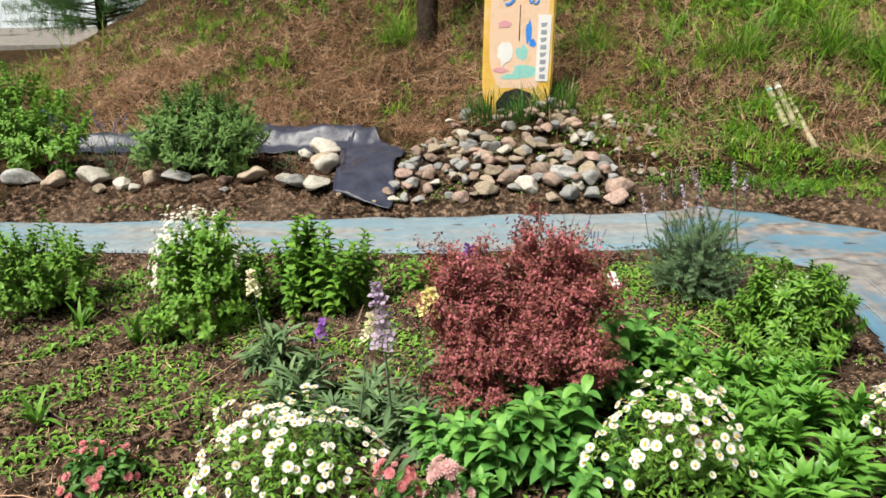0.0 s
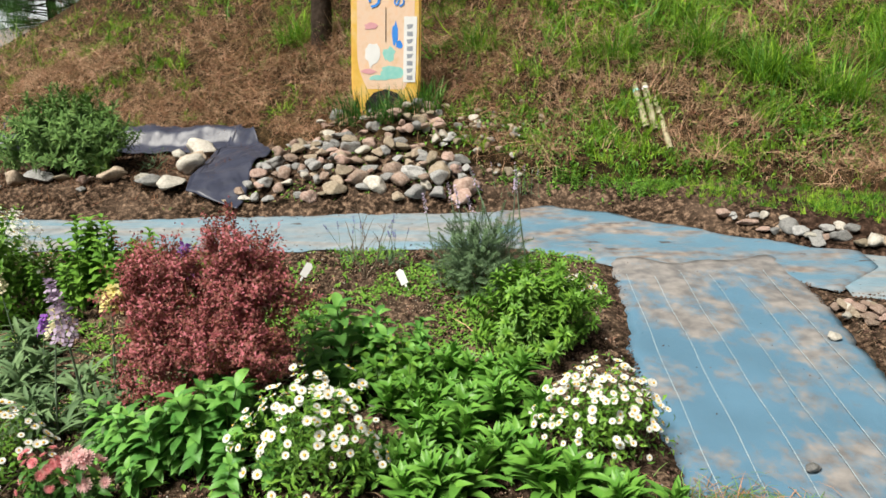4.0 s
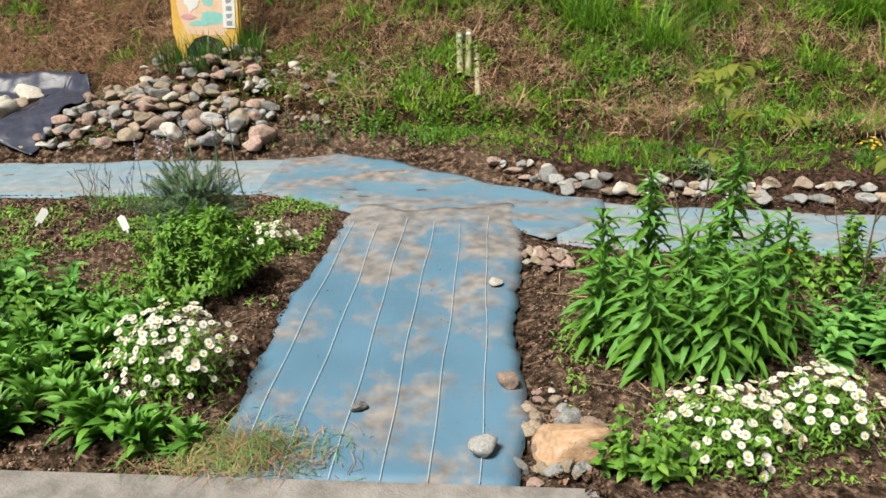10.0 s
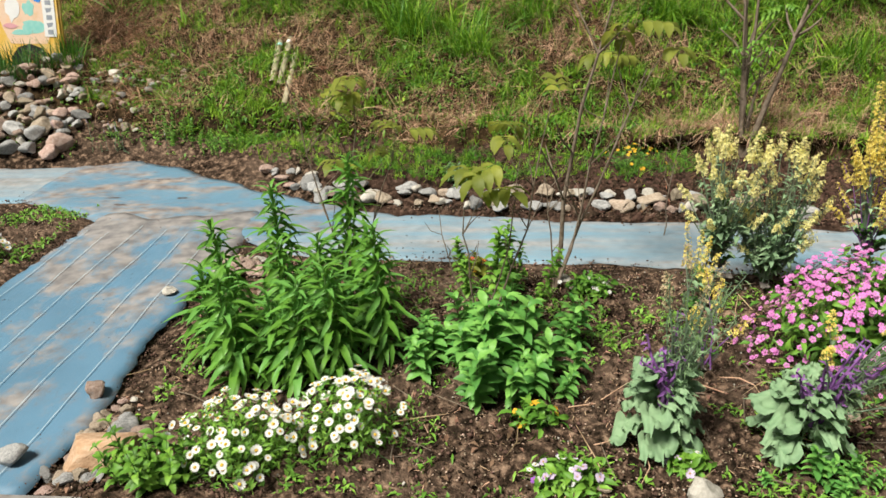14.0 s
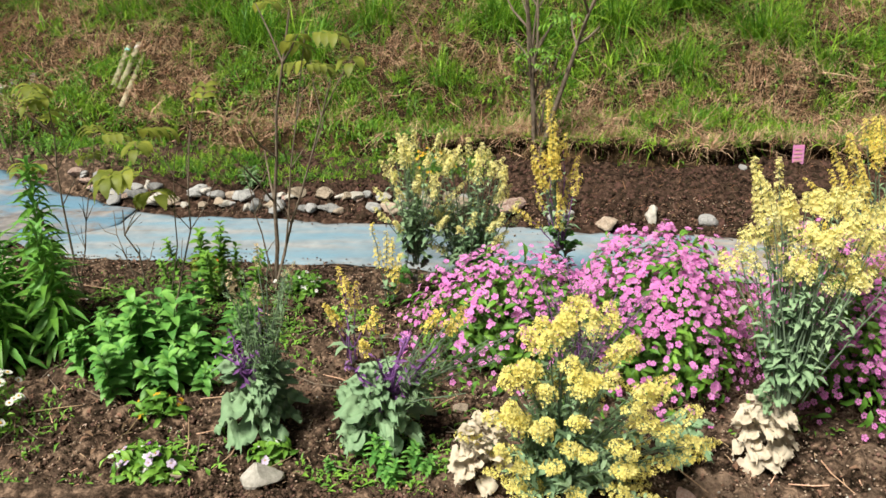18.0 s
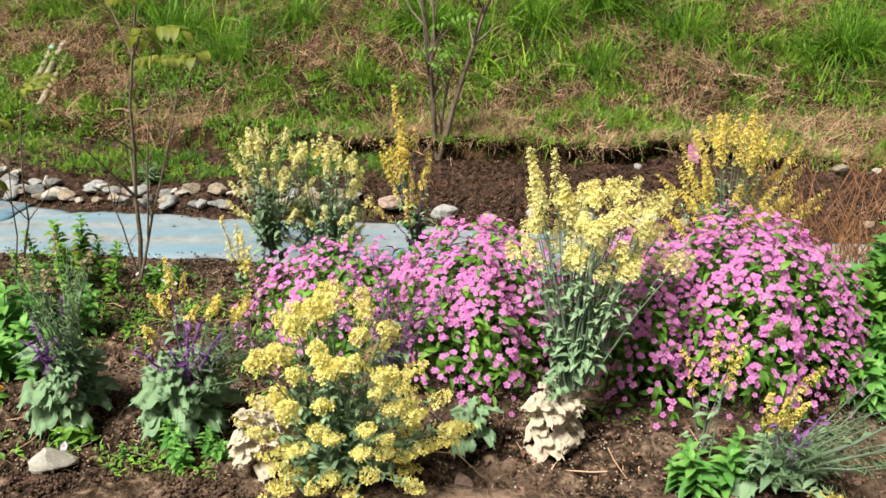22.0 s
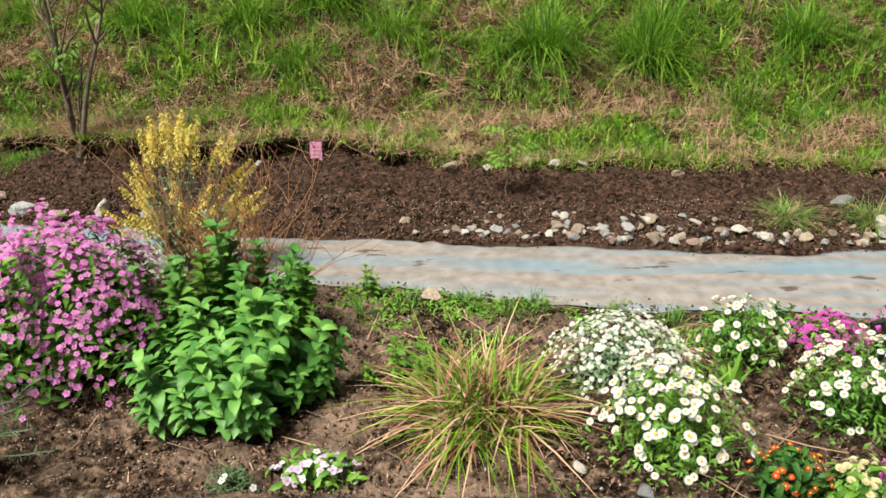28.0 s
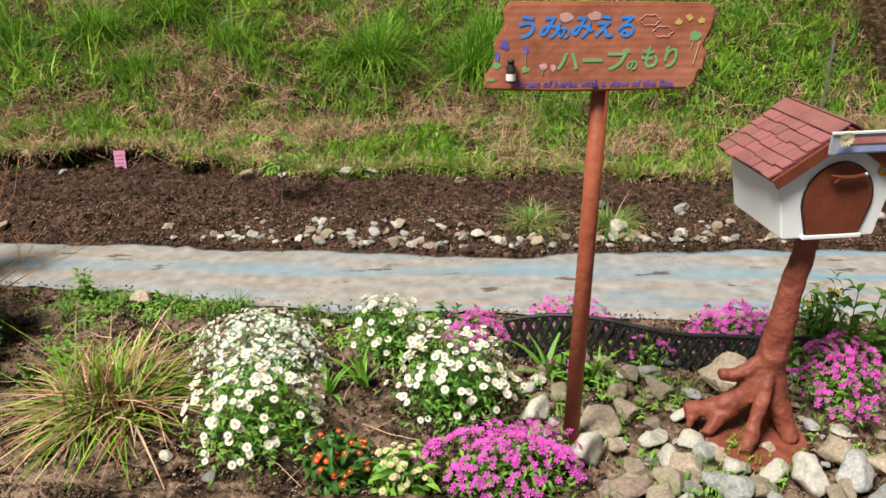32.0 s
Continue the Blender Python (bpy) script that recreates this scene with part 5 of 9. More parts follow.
def stalk_mesh(name, height, n, flower, stem_mat, petal_mat, seed, start=0.55, reach=0.022, bend=0.12, leaves=0, leaf_mat=None, leaf=None, stem_r=0.0028, side=0, side_from=(0.3, 0.7), side_len=1.0):
    """A thin stem whose upper part carries small flowers on short stalks; side: short side branches with flowers too."""
    rng = np.random.default_rng(seed)
    g = Geo()
    bx, by = rng.normal(0, bend, 2) * height

    def at(t):
        return np.array([bx * t * t, by * t * t, height * t])

    g.add(tube([at(t) for t in np.linspace(0, 1, 6)], np.linspace(stem_r, stem_r * 0.4, 6), 4), I4, 0)
    lines = [(at, start, 1.0, n)]
    for k in range(side):
        t0, a = rng.uniform(*side_from), rng.uniform(0, 6.28)
        d = np.array([math.cos(a) * 0.3, math.sin(a) * 0.3, 0.32]) * height * side_len * rng.uniform(0.6, 1.1)
        p0 = at(t0)
        g.add(tube([p0, p0 + d * 0.5 + [0, 0, -0.01], p0 + d], [stem_r * 0.6, stem_r * 0.5, stem_r * 0.3], 4), I4, 0)
        lines.append((lambda t, p0=p0, d=d: p0 + d * t, 0.35, 1.0, n // 2))
    mats = []
    for fn, a0, a1, c in lines:
        for k in range(c):
            t = a0 + (a1 - a0) * (k + rng.uniform(0, 1)) / c
            a = k * 2.4
            up = 0.15 + 0.8 * (t - a0) / (a1 - a0)
            d = np.array([math.cos(a) * (1.1 - up), math.sin(a) * (1.1 - up), up])
            p = fn(t) + d * reach * rng.uniform(0.7, 1.2)
            mats.append((shift(p) @ facing(d[None] + [[0, 0, 0.3]], rng.uniform(0, 6, 1), 0.4, rng) @ size(rng.uniform(0.75, 1.2)))[0])
    g.add(flower, np.array(mats), 1)
    if leaves:
        mats = [(shift(at(t)) @ rot("z", rng.uniform(0, 6.28)) @ rot("x", rng.uniform(0, 0.8)) @ size(rng.uniform(0.6, 1.2) * (1.2 - t)))[0] for t in rng.uniform(0.05, 0.7, leaves)]
        g.add(leaf, np.array(mats), 2)
    return g.mesh(name, [stem_mat, petal_mat, leaf_mat or LEAF_GREY])


CROSS = cross_flower(0.0095)
KALE_LEAF = blade(0.058, 0.021, 0.5, 0.2, 3)
POD = blade(0.032, 0.0036, 0.3, 0.1, 2)
PURPLE_BIT = blade(0.035, 0.012, 0.3, 0.2, 2)
STOCK_STALKS = {k: stalk_mesh("flower_spike", 0.4, 18 if k != "lilac" else 40, flower_tpl, STEM_GREY, mt, 40 + i, {"lilac": 0.66, "yellow": 0.92}.get(k, 0.8), 0.024, 0.05, 10, LEAF_SILVER, blade(0.08, 0.014, 0.6, 0.2, 4), 0.004) for i, (k, mt, flower_tpl) in enumerate((("lilac", P_LILAC, cross_flower(0.015)), ("purple", P_PURPLE, cross_flower(0.019)), ("cream", P_CREAM, cross_flower(0.02)), ("yellow", P_PALEYELLOW, cross_flower(0.018))))}


def frilled_leaf(length, width, droop=0.42, frill=1.0):
    """A wide kale leaf with a crimped rim."""
    v, f = [], []
    segs, across = 16, 10
    for k in range(segs + 1):
        t = k / segs
        w = width / 2 * (0.2 + 0.8 * math.sin(min(1, t * 1.3) * math.pi / 2)) * (1 if t < 0.68 else math.sqrt(max(0.06, 1 - ((t - 0.68) / 0.33) ** 2)))
        for q in range(across + 1):
            a = 2 * q / across - 1
            rim = max(abs(a) ** 2.2, min(1, max(0, t - 0.6) * 2.4))
            wave = frill * rim * width * (0.15 * math.sin(16 * t + 3 * a) + 0.10 * math.sin(7.5 * a - 9 * t))
            v.append((a * w * (1 + 0.22 * a * a * math.sin(27 * t)), length * t * (1 + 0.05 * rim * math.sin(7 * a)), length * (0.30 * t - droop * t * t) + 0.3 * w * a * a + wave))
    for k in range(segs):
        for q in range(across):
            a = k * (across + 1) + q
            f.append((a, a + 1, a + across + 2, a + across + 1))
    return np.array(v), np.array(f)


def leaf_mesh(name, template, mat):
    return Geo().add(template, I4).mesh(name, [mat])


KALE_MESH = {
    "grey": [leaf_mesh("kale_leaf", frilled_leaf(0.12, 0.082, 0.8, 1.5), LEAF_GREY), leaf_mesh("kale_leaf", frilled_leaf(0.10, 0.072, 0.5, 1.7), LEAF_GREY)],
    "cream": [leaf_mesh("kale_leaf", frilled_leaf(0.085, 0.072, 0.7, 1.1), LEAF_CREAM), leaf_mesh("kale_leaf", frilled_leaf(0.07, 0.062, 0.5, 1.2), LEAF_CREAM)],
    "dark": [leaf_mesh("kale_leaf", frilled_leaf(0.10, 0.07, 0.4, 0.8), LEAF_DARK), leaf_mesh("kale_leaf", frilled_leaf(0.08, 0.055, 0.3, 0.8), LEAF_DUSK)],
}


def kale(x, y, label):
    root = tagged(new("ornamental_kale"), label, "ornamental kale")
    root.location = (x, y, float(ground_z(x, y)))
    return root


def skirt(root, kind, n, z0, z1, seed, rise=(0.0, 1.1), sc=(0.8, 1.15), lean=(0, 0), r=0.02):
    """Frilled leaves in a spiral up a stem that leans: the lowest droop, the highest stand."""
    rng = np.random.default_rng(seed + 900)
    for k in range(n):
        u = k / max(1, n - 1)
        a = k * 2.4 + rng.normal(0, 0.3)
        up = rise[0] + (rise[1] - rise[0]) * u + rng.normal(0, 0.15)
        ob = link("leaf", KALE_MESH[kind][rng.integers(2)], root)
        ob.matrix_basis = Matrix.Translation((lean[0] * u - r * math.sin(a), lean[1] * u + r * math.cos(a), z0 + (z1 - z0) * u)) @ Matrix.Rotation(a, 4, "Z") @ Matrix.Rotation(up, 4, "X") @ Matrix.Rotation(rng.normal(0, 0.25), 4, "Y") @ Matrix.Scale(rng.uniform(*sc) * (1.05 - 0.35 * u), 4)


def bolt(root, base, tip, rng, template, mat, n, length, radius, stem_mat=None, leaves=4, leaf_mat=None, stem_r=0.0032, arch=0.55, name="flower_stalk"):
    """One stalk that rises and leans out to its tip, with small leaves below and a dense head of flowers or pods at the end."""
    b, p = np.asarray(base, float), np.asarray(tip, float)
    c = np.array([b[0] + (p[0] - b[0]) * (1 - arch), b[1] + (p[1] - b[1]) * (1 - arch), b[2] + (p[2] - b[2]) * 0.62])
    t = np.linspace(0, 1, 7)[:, None]
    pts = b * (1 - t) ** 2 + 2 * c * t * (1 - t) + p * t * t + np.r_[np.zeros((1, 3)), rng.normal(0, 0.004, (6, 3))]
    full = np.linalg.norm(np.diff(pts, axis=0), axis=1).sum()
    g = Geo().add(tube(pts, np.linspace(stem_r, stem_r * 0.4, 7), 5), I4, 0)

    def at(u):
        return np.array([np.interp(u, t[:, 0], pts[:, q]) for q in range(3)])

    ahead = (pts[-1] - pts[-3]) / (np.linalg.norm(pts[-1] - pts[-3]) + 1e-9)
    u0 = max(0.1, 1 - length / full)
    mats = []
    n = int(n * 1.35)
    for k in range(n):
        v = (k + rng.uniform(0, 1)) / n
        a = k * 2.4
        side = np.array([math.cos(a), math.sin(a), 0.0])
        d = side * (1.05 - 0.75 * v) + ahead * (0.25 + 0.7 * v)
        q = at(u0 + (1 - u0) * v) + side * radius * (1.1 - 0.75 * v) * rng.uniform(0.6, 1.15) + ahead * radius * 0.4
        mats.append((shift(q) @ facing(d[None], rng.uniform(0, 6, 1), 0.4, rng) @ size(rng.uniform(0.75, 1.2) * (1.1 - 0.35 * v)))[0])
    g.add(template, np.array(mats), 1)
    if leaves:
        mats = [(shift(at(u)) @ rot("z", rng.uniform(0, 6.28)) @ rot("x", rng.uniform(0, 0.8)) @ size(rng.uniform(0.6, 1.3) * (1.25 - u)))[0] for u in rng.uniform(0.12, u0 + 0.05, leaves)]
        g.add(KALE_LEAF, np.array(mats), 2)
    return link(name, g.mesh(name, [stem_mat or STEM_GREY, mat, leaf_mat or LEAF_GREY]), root)


def heads(root, n, centre, rx, ry, h, seed, template, mat, count, length, radius, base=(0, 0, 0.03), spread_r=0.03, shell=(0.62, 1.03), low=0.12, **more):
    """Stalks whose heads fill a dome above centre."""
    rng = np.random.default_rng(seed + 950)
    a, v = rng.uniform(0, 2 * math.pi, n), rng.uniform(low, 1.0, n)
    w = np.clip(1 - v ** 2.4, 0.03, 1) ** 0.5 * (0.72 + 0.28 * np.minimum(1, v * 3)) * rng.uniform(*shell, n) * (1 + 0.1 * np.sin(5 * a + rx * 40))
    p = np.c_[rx * w * np.cos(a), ry * w * np.sin(a), h * v] + np.asarray(centre)
    for q in p:
        d = q[:2] - np.asarray(centre)[:2]
        b = np.asarray(base) + [spread_r * d[0] / rx, spread_r * d[1] / ry, 0]
        bolt(root, b, q, rng, template, mat, count, length * rng.uniform(0.8, 1.2), radius, **more)


def fan(root, n, box, seed, template, mat, count, length, radius, base=(0, 0, 0.05), **more):
    """Stalks whose tips lie in a box (x0, x1, y0, y1, z0, z1)."""
    rng = np.random.default_rng(seed + 970)
    for k in range(n):
        tip = [rng.uniform(box[2 * q], box[2 * q + 1]) for q in range(3)]
        b = np.asarray(base) + rng.normal(0, 0.015, 3) * [1, 1, 0.3]
        bolt(root, b, tip, rng, template, mat, count, length * rng.uniform(0.8, 1.2), radius, **more)


# two grey-green plants with purple stems
k1 = kale(4.66, 0.34, "bolted grey-green kale with purple stems and seed pods")
skirt(k1, "grey", 48, 0.05, 0.25, 1, (0.25, 1.1), (0.75, 1.2), r=0.03)
fan(k1, 7, (-0.1, 0.1, -0.08, 0.05, 0.3, 0.46), 1, PURPLE_BIT, STEM_PURPLE, 12, 0.2, 0.008, (0, -0.02, 0.16), stem_mat=STEM_PURPLE, leaves=0, stem_r=0.007)
fan(k1, 16, (-0.06, 0.18, -0.12, 0.1, 0.44, 0.66), 2, POD, LEAF_STOCK, 46, 0.34, 0.014, (0.02, 0, 0.16), leaves=2)
fan(k1, 5, (-0.04, 0.2, -0.1, 0.1, 0.5, 0.68), 3, CROSS, P_FADED, 12, 0.1, 0.014, (0.02, 0, 0.16), leaves=1)
k2 = kale(5.08, 0.3, "bolted grey-green kale with purple stems leaning over")
skirt(k2, "grey", 48, 0.05, 0.24, 2, (0.25, 1.1), (0.75, 1.25), r=0.03)
fan(k2, 8, (-0.1, 0.2, -0.1, 0.02, 0.3, 0.46), 4, PURPLE_BIT, STEM_PURPLE, 12, 0.2, 0.008, (0.02, -0.02, 0.15), stem_mat=STEM_PURPLE, leaves=0, stem_r=0.007)
fan(k2, 16, (0.1, 0.46, -0.2, 0.1, 0.32, 0.52), 5, POD, LEAF_STOCK, 46, 0.34, 0.014, (0.04, 0, 0.15), leaves=2)
fan(k2, 7, (-0.05, 0.3, -0.14, 0.0, 0.44, 0.58), 6, CROSS, P_YELLOW, 16, 0.12, 0.016, (0.02, 0, 0.15), leaves=1)
# faded cream rosette beside the lemon one
k3 = kale(5.41, 0.11, "faded cream and pink frilled kale rosette")
skirt(k3, "cream", 40, 0.05, 0.22, 3, (0.1, 1.2), (0.7, 1.1), (0.0, -0.03), 0.035)
k4 = kale(5.63, 0.1, "bushy kale covered in lemon yellow flowers")
skirt(k4, "grey", 12, 0.06, 0.2, 4, (0.2, 0.9), (0.6, 0.9))
heads(k4, 112, (0.05, -0.11, 0.0), 0.34, 0.24, 0.68, 4, CROSS, P_LEMON, 26, 0.06, 0.029, leaves=13, low=0.08, shell=(0.55, 1.03))
# tall one with a cream foot and a pale head
k5 = kale(6.28, 0.28, "tall kale with cream base and pale yellow flower head")
skirt(k5, "cream", 40, 0.03, 0.16, 5, (0.0, 0.9), (0.8, 1.25), (0.02, 0.0), 0.03)
skirt(k5, "grey", 22, 0.16, 0.42, 25, (0.4, 1.1), (0.35, 0.62), (0.1, 0.07), 0.015)
heads(k5, 64, (0.13, 0.15, 0.56), 0.29, 0.18, 0.28, 5, CROSS, P_PALEYELLOW, 30, 0.07, 0.026, (0.06, 0.04, 0.2), 0.05, (0.4, 1.03), 0.15, leaves=8)
fan(k5, 7, (-0.14, 0.08, 0.04, 0.2, 0.8, 0.95), 26, CROSS, P_PALEYELLOW, 44, 0.18, 0.02, (0.04, 0.02, 0.2), leaves=4)
# along the path
k6 = kale(5.08, 1.4, "tall kale with pale yellow flowers beside the path")
skirt(k6, "dark", 22, 0.04, 0.4, 6, (0.5, 0.9), (0.6, 0.9))
heads(k6, 34, (0.03, 0, 0.34), 0.25, 0.15, 0.44, 6, CROSS, P_PALEYELLOW, 22, 0.09, 0.017, (0, 0, 0.2), leaves=9)
k7 = kale(5.32, 1.45, "tall kale with fading pale yellow flowers beside the path")
skirt(k7, "dark", 8, 0.02, 0.15, 7, (0.3, 0.9), (0.7, 0.9))
heads(k7, 52, (0.0, 0, 0.14), 0.27, 0.17, 0.58, 7, CROSS, P_PALEYELLOW, 18, 0.09, 0.017, (0, 0, 0.1), 0.07, leaves=13)
fan(k6, 10, (-0.12, 0.14, -0.08, 0.08, 0.4, 0.62), 28, POD, LEAF_STOCK, 44, 0.3, 0.013, (0, 0, 0.15), leaves=3)
fan(k7, 22, (-0.16, 0.16, -0.08, 0.08, 0.32, 0.5), 8, POD, LEAF_STOCK, 44, 0.3, 0.013, leaves=3)
k8 = kale(5.73, 1.46, "tall dark purple kale with golden flower spire")
skirt(k8, "dark", 26, 0.05, 0.3, 8, (0.4, 0.9), (0.75, 1.05))
bolt(k8, (0, 0, 0.1), (-0.08, 0, 0.9), np.random.default_rng(8), CROSS, P_YELLOW, 110, 0.38, 0.027, stem_r=0.005)
fan(k8, 8, (-0.18, 0.04, -0.06, 0.06, 0.5, 0.76), 27, CROSS, P_YELLOW, 34, 0.18, 0.02, (-0.02, 0, 0.25), leaves=2)
heads(k8, 12, (0.0, 0, 0.34), 0.26, 0.15, 0.4, 9, CROSS, P_YELLOW, 24, 0.13, 0.017, (0, 0, 0.2), stem_mat=STEM_PURPLE, leaves=4)
k9 = kale(7.12, 1.48, "tall kale covered in bright yellow flowers")
skirt(k9, "grey", 12, 0.05, 0.3, 9, (0.3, 0.9), (0.7, 0.9))
heads(k9, 72, (0.02, 0.1, 0.14), 0.42, 0.2, 0.66, 10, CROSS, P_YELLOW, 34, 0.14, 0.022, (0, 0, 0.1), 0.05, leaves=5)
k10 = kale(4.98, 1.26, "small kale with golden flower spikes beside the path")
skirt(k10, "dark", 5, 0.02, 0.1, 10, (0.3, 0.9), (0.5, 0.7))
fan(k10, 4, (-0.08, 0.06, -0.05, 0.05, 0.26, 0.44), 11, CROSS, P_YELLOW, 36, 0.2, 0.018, leaves=2)
k11 = kale(4.9, 0.74, "slender kale with golden flowers")
skirt(k11, "dark", 5, 0.02, 0.1, 11, (0.3, 0.9), (0.5, 0.7))
fan(k11, 6, (-0.1, 0.12, -0.1, 0.08, 0.22, 0.42), 12, CROSS, P_YELLOW, 22, 0.13, 0.016, leaves=2, stem_mat=STEM_PURPLE)
# collapsed plant near the kerb
k12 = kale(6.86, 0.06, "collapsed grey-green kale with sprawling stems")
skirt(k12, "grey", 12, 0.05, 0.2, 12, (0.1, 0.9), (0.6, 0.9), (0.03, -0.04))
fan(k12, 40, (-0.05, 0.42, -0.2, 0.1, 0.1, 0.36), 13, POD, LEAF_STOCK, 40, 0.32, 0.012, (0.0, -0.03, 0.12), leaves=3, arch=0.3)
fan(k12, 5, (-0.03, 0.1, -0.14, 0.0, 0.22, 0.36), 14, PURPLE_BIT, STEM_PURPLE, 10, 0.16, 0.008, (0.03, -0.03, 0.1), stem_mat=STEM_PURPLE, leaves=0, stem_r=0.005)
fan(k12, 4, (-0.05, 0.12, -0.1, 0.1, 0.36, 0.48), 15, CROSS, P_YELLOW, 24, 0.16, 0.012, (0.0, 0, 0.12), leaves=1)
fan(k12, 3, (0.3, 0.44, -0.2, -0.1, 0.38, 0.56), 16, CROSS, P_YELLOW, 26, 0.22, 0.012, (0.05, -0.05, 0.15), leaves=1, arch=0.2)
fan(k12, 4, (0.06, 0.24, -0.24, -0.16, 0.06, 0.16), 17, CROSS, P_YELLOW, 18, 0.12, 0.016, (0.03, -0.05, 0.1), leaves=1)
k13 = kale(6.72, 0.2, "slender yellow flowered kale stems")
skirt(k13, "grey", 4, 0.02, 0.08, 13, (0.2, 0.9), (0.3, 0.5))
fan(k13, 5, (-0.1, 0.12, -0.1, 0.04, 0.26, 0.5), 18, CROSS, P_YELLOW, 22, 0.16, 0.012, leaves=2)
k14 = kale(5.74, 0.52, "grey kale gone to seed before pink flowers")
skirt(k14, "dark", 6, 0.02, 0.1, 14, (0.2, 0.9), (0.6, 0.9))
fan(k14, 20, (-0.24, 0.2, -0.1, 0.08, 0.34, 0.55), 19, POD, LEAF_DUSK, 46, 0.3, 0.013, leaves=2, stem_mat=STEM_PURPLE)
k15 = kale(6.02, 0.24, "low frilled green kale rosette without flowers")
skirt(k15, "grey", 16, 0.03, 0.14, 15, (0.1, 0.9), (0.6, 0.9))


def stock(x, y, kind, n, h, label, seed):
    rng = np.random.default_rng(seed + 40)
    root = tagged(new("stock_plant"), label, "stock flower")
    root.location = (x, y, float(ground_z(x, y)))
    for k in range(n):
        ob = link("flower_spike", STOCK_STALKS[kind], root)
        ob.matrix_basis = pose(*(rng.normal(0, 0.03, 2)), 0, *(rng.normal(0, 6, 2)), rng.uniform(0, 360)) @ Matrix.Scale(h * rng.uniform(0.85, 1.1), 4)
    for k in range(5):
        ob = link("rosette", STOCK_LEAVES[k % 2], root)
        ob.matrix_basis = pose(*(rng.normal(0, 0.05, 2)), 0, *(rng.normal(0, 10, 2)), rng.uniform(0, 360)) @ Matrix.Scale(rng.uniform(0.8, 1.4), 4)


stock(-0.3, 0.48, "lilac", 1, 1.6, "pale lilac stock flower spikes", 1)
stock(-0.12, 0.95, "purple", 1, 1.3, "purple stock flower behind taller stems", 2)
stock(-0.69, 0.77, "purple", 1, 0.92, "purple stock flower with grey-green leaves", 3)
stock(-0.5, 0.47, "cream", 1, 1.15, "pale yellow stock flower with grey-green leaves", 4)
stock(-0.91, 1.05, "cream", 1, 1.0, "small pale yellow stock flower", 5)
stock(-0.24, 0.5, "yellow", 1, 1.55, "pale yellow stock flower beside a lilac one", 6)
stock(-0.74, 0.62, "purple", 0, 1, "grey-green stock foliage without flowers", 7)
stock(-0.4, 0.66, "purple", 0, 1, "grey-green stock foliage without flowers", 8)

# red bush
RED_LEAF = blade(0.018, 0.0105, 0.3, 0.2, 2, 0.0, 0.6, 0.2)
def fluffy_twig(name, length, width, n, leaf, stem_mat, leaf_mat, seed):
    """A forked twig wrapped in many small leaves, as a loose spindle."""
    rng = np.random.default_rng(seed)
    g, mats = Geo(), []
    tips = np.c_[rng.normal(0, width * 0.6, 4), rng.normal(0, width * 0.6, 4), length * rng.uniform(0.75, 1.1, 4)]
    for q in tips:
        g.add(tube([(0, 0, 0), q * [0.4, 0.4, 0.55], q], [0.002, 0.0016, 0.0008], 4), I4, 0)
    for k in range(n):
        q = tips[k % 4]
        t = rng.uniform(0.1, 1.05)
        p = q * t + rng.normal(0, width * 0.22, 3)
        mats.append((shift(p) @ rot("z", rng.uniform(0, 6.28)) @ rot("x", rng.uniform(-0.2, 1.1)) @ rot("y", rng.normal(0, 0.4)) @ size(rng.uniform(0.7, 1.2)))[0])
    g.add(leaf, np.array(mats), 1)
    return g.mesh(name, [stem_mat, leaf_mat])


RED_SHOOTS = [fluffy_twig("twig", 0.115, 0.05, 110, RED_LEAF, TWIG_RED, LEAF_RED, 200 + q) for q in range(4)]
cloud_bush("red_bush", 0.085, 0.6, [(0, 0, 0.14, 0.35, 0.29, 0.41, 260), (0.11, 0.08, 0.44, 0.15, 0.16, 0.31, 85), (-0.17, 0.05, 0.42, 0.17, 0.16, 0.24, 75), (0.22, 0.02, 0.42, 0.14, 0.14, 0.2, 45), (0.22, -0.14, 0.26, 0.14, 0.12, 0.2, 35)], RED_SHOOTS, "dense barberry bush with small dark red leaves", "bush", "twig", (0.55, 1.0), 60, 0.75, 0.5)

# lavender
LAV_SHOOTS = [shoot_mesh("sprig", 0.12, 13, blade(0.022, 0.0042, 0.3, 0.1, 2), STEM_GREY, LEAF_LAVENDER, 5, 0.05, (0.3, 0.9), 0.1, 0.002, 220 + q) for q in range(3)]
SPIKE = stalk_mesh("flower_spike", 0.3, 16, cross_flower(0.006), STEM_GREY, P_BLUE, 77, 0.82, 0.006, 0.1, 0)
LILAC_SPIKE = stalk_mesh("flower_spike", 0.3, 16, cross_flower(0.0045), STEM_GREY, P_LILAC, 78, 0.82, 0.006, 0.1, 0)


def lavender(x, y, n, rx, ry, sc, spikes, label, seed, spike=SPIKE, tall=1.0):
    root = cloud_bush("lavender_bush", x, y, [(0, 0, 0, rx, ry, 0.2 * sc[0], n)], LAV_SHOOTS, label, "lavender", "sprig", (0.45 * sc[0], 0.7 * sc[1]), seed, 0.25, 0.5)
    r2 = np.random.default_rng(seed)
    for k in range(spikes):
        ob = link("flower_spike", spike, root)
        ob.matrix_basis = pose(r2.normal(0, rx * 0.7), r2.normal(0, ry * 0.7), 0.05, r2.normal(0, 15), r2.normal(0, 15), r2.uniform(0, 360)) @ Matrix.Scale(r2.uniform(1.0, 1.5) * sc[0] * tall, 4)
    return root


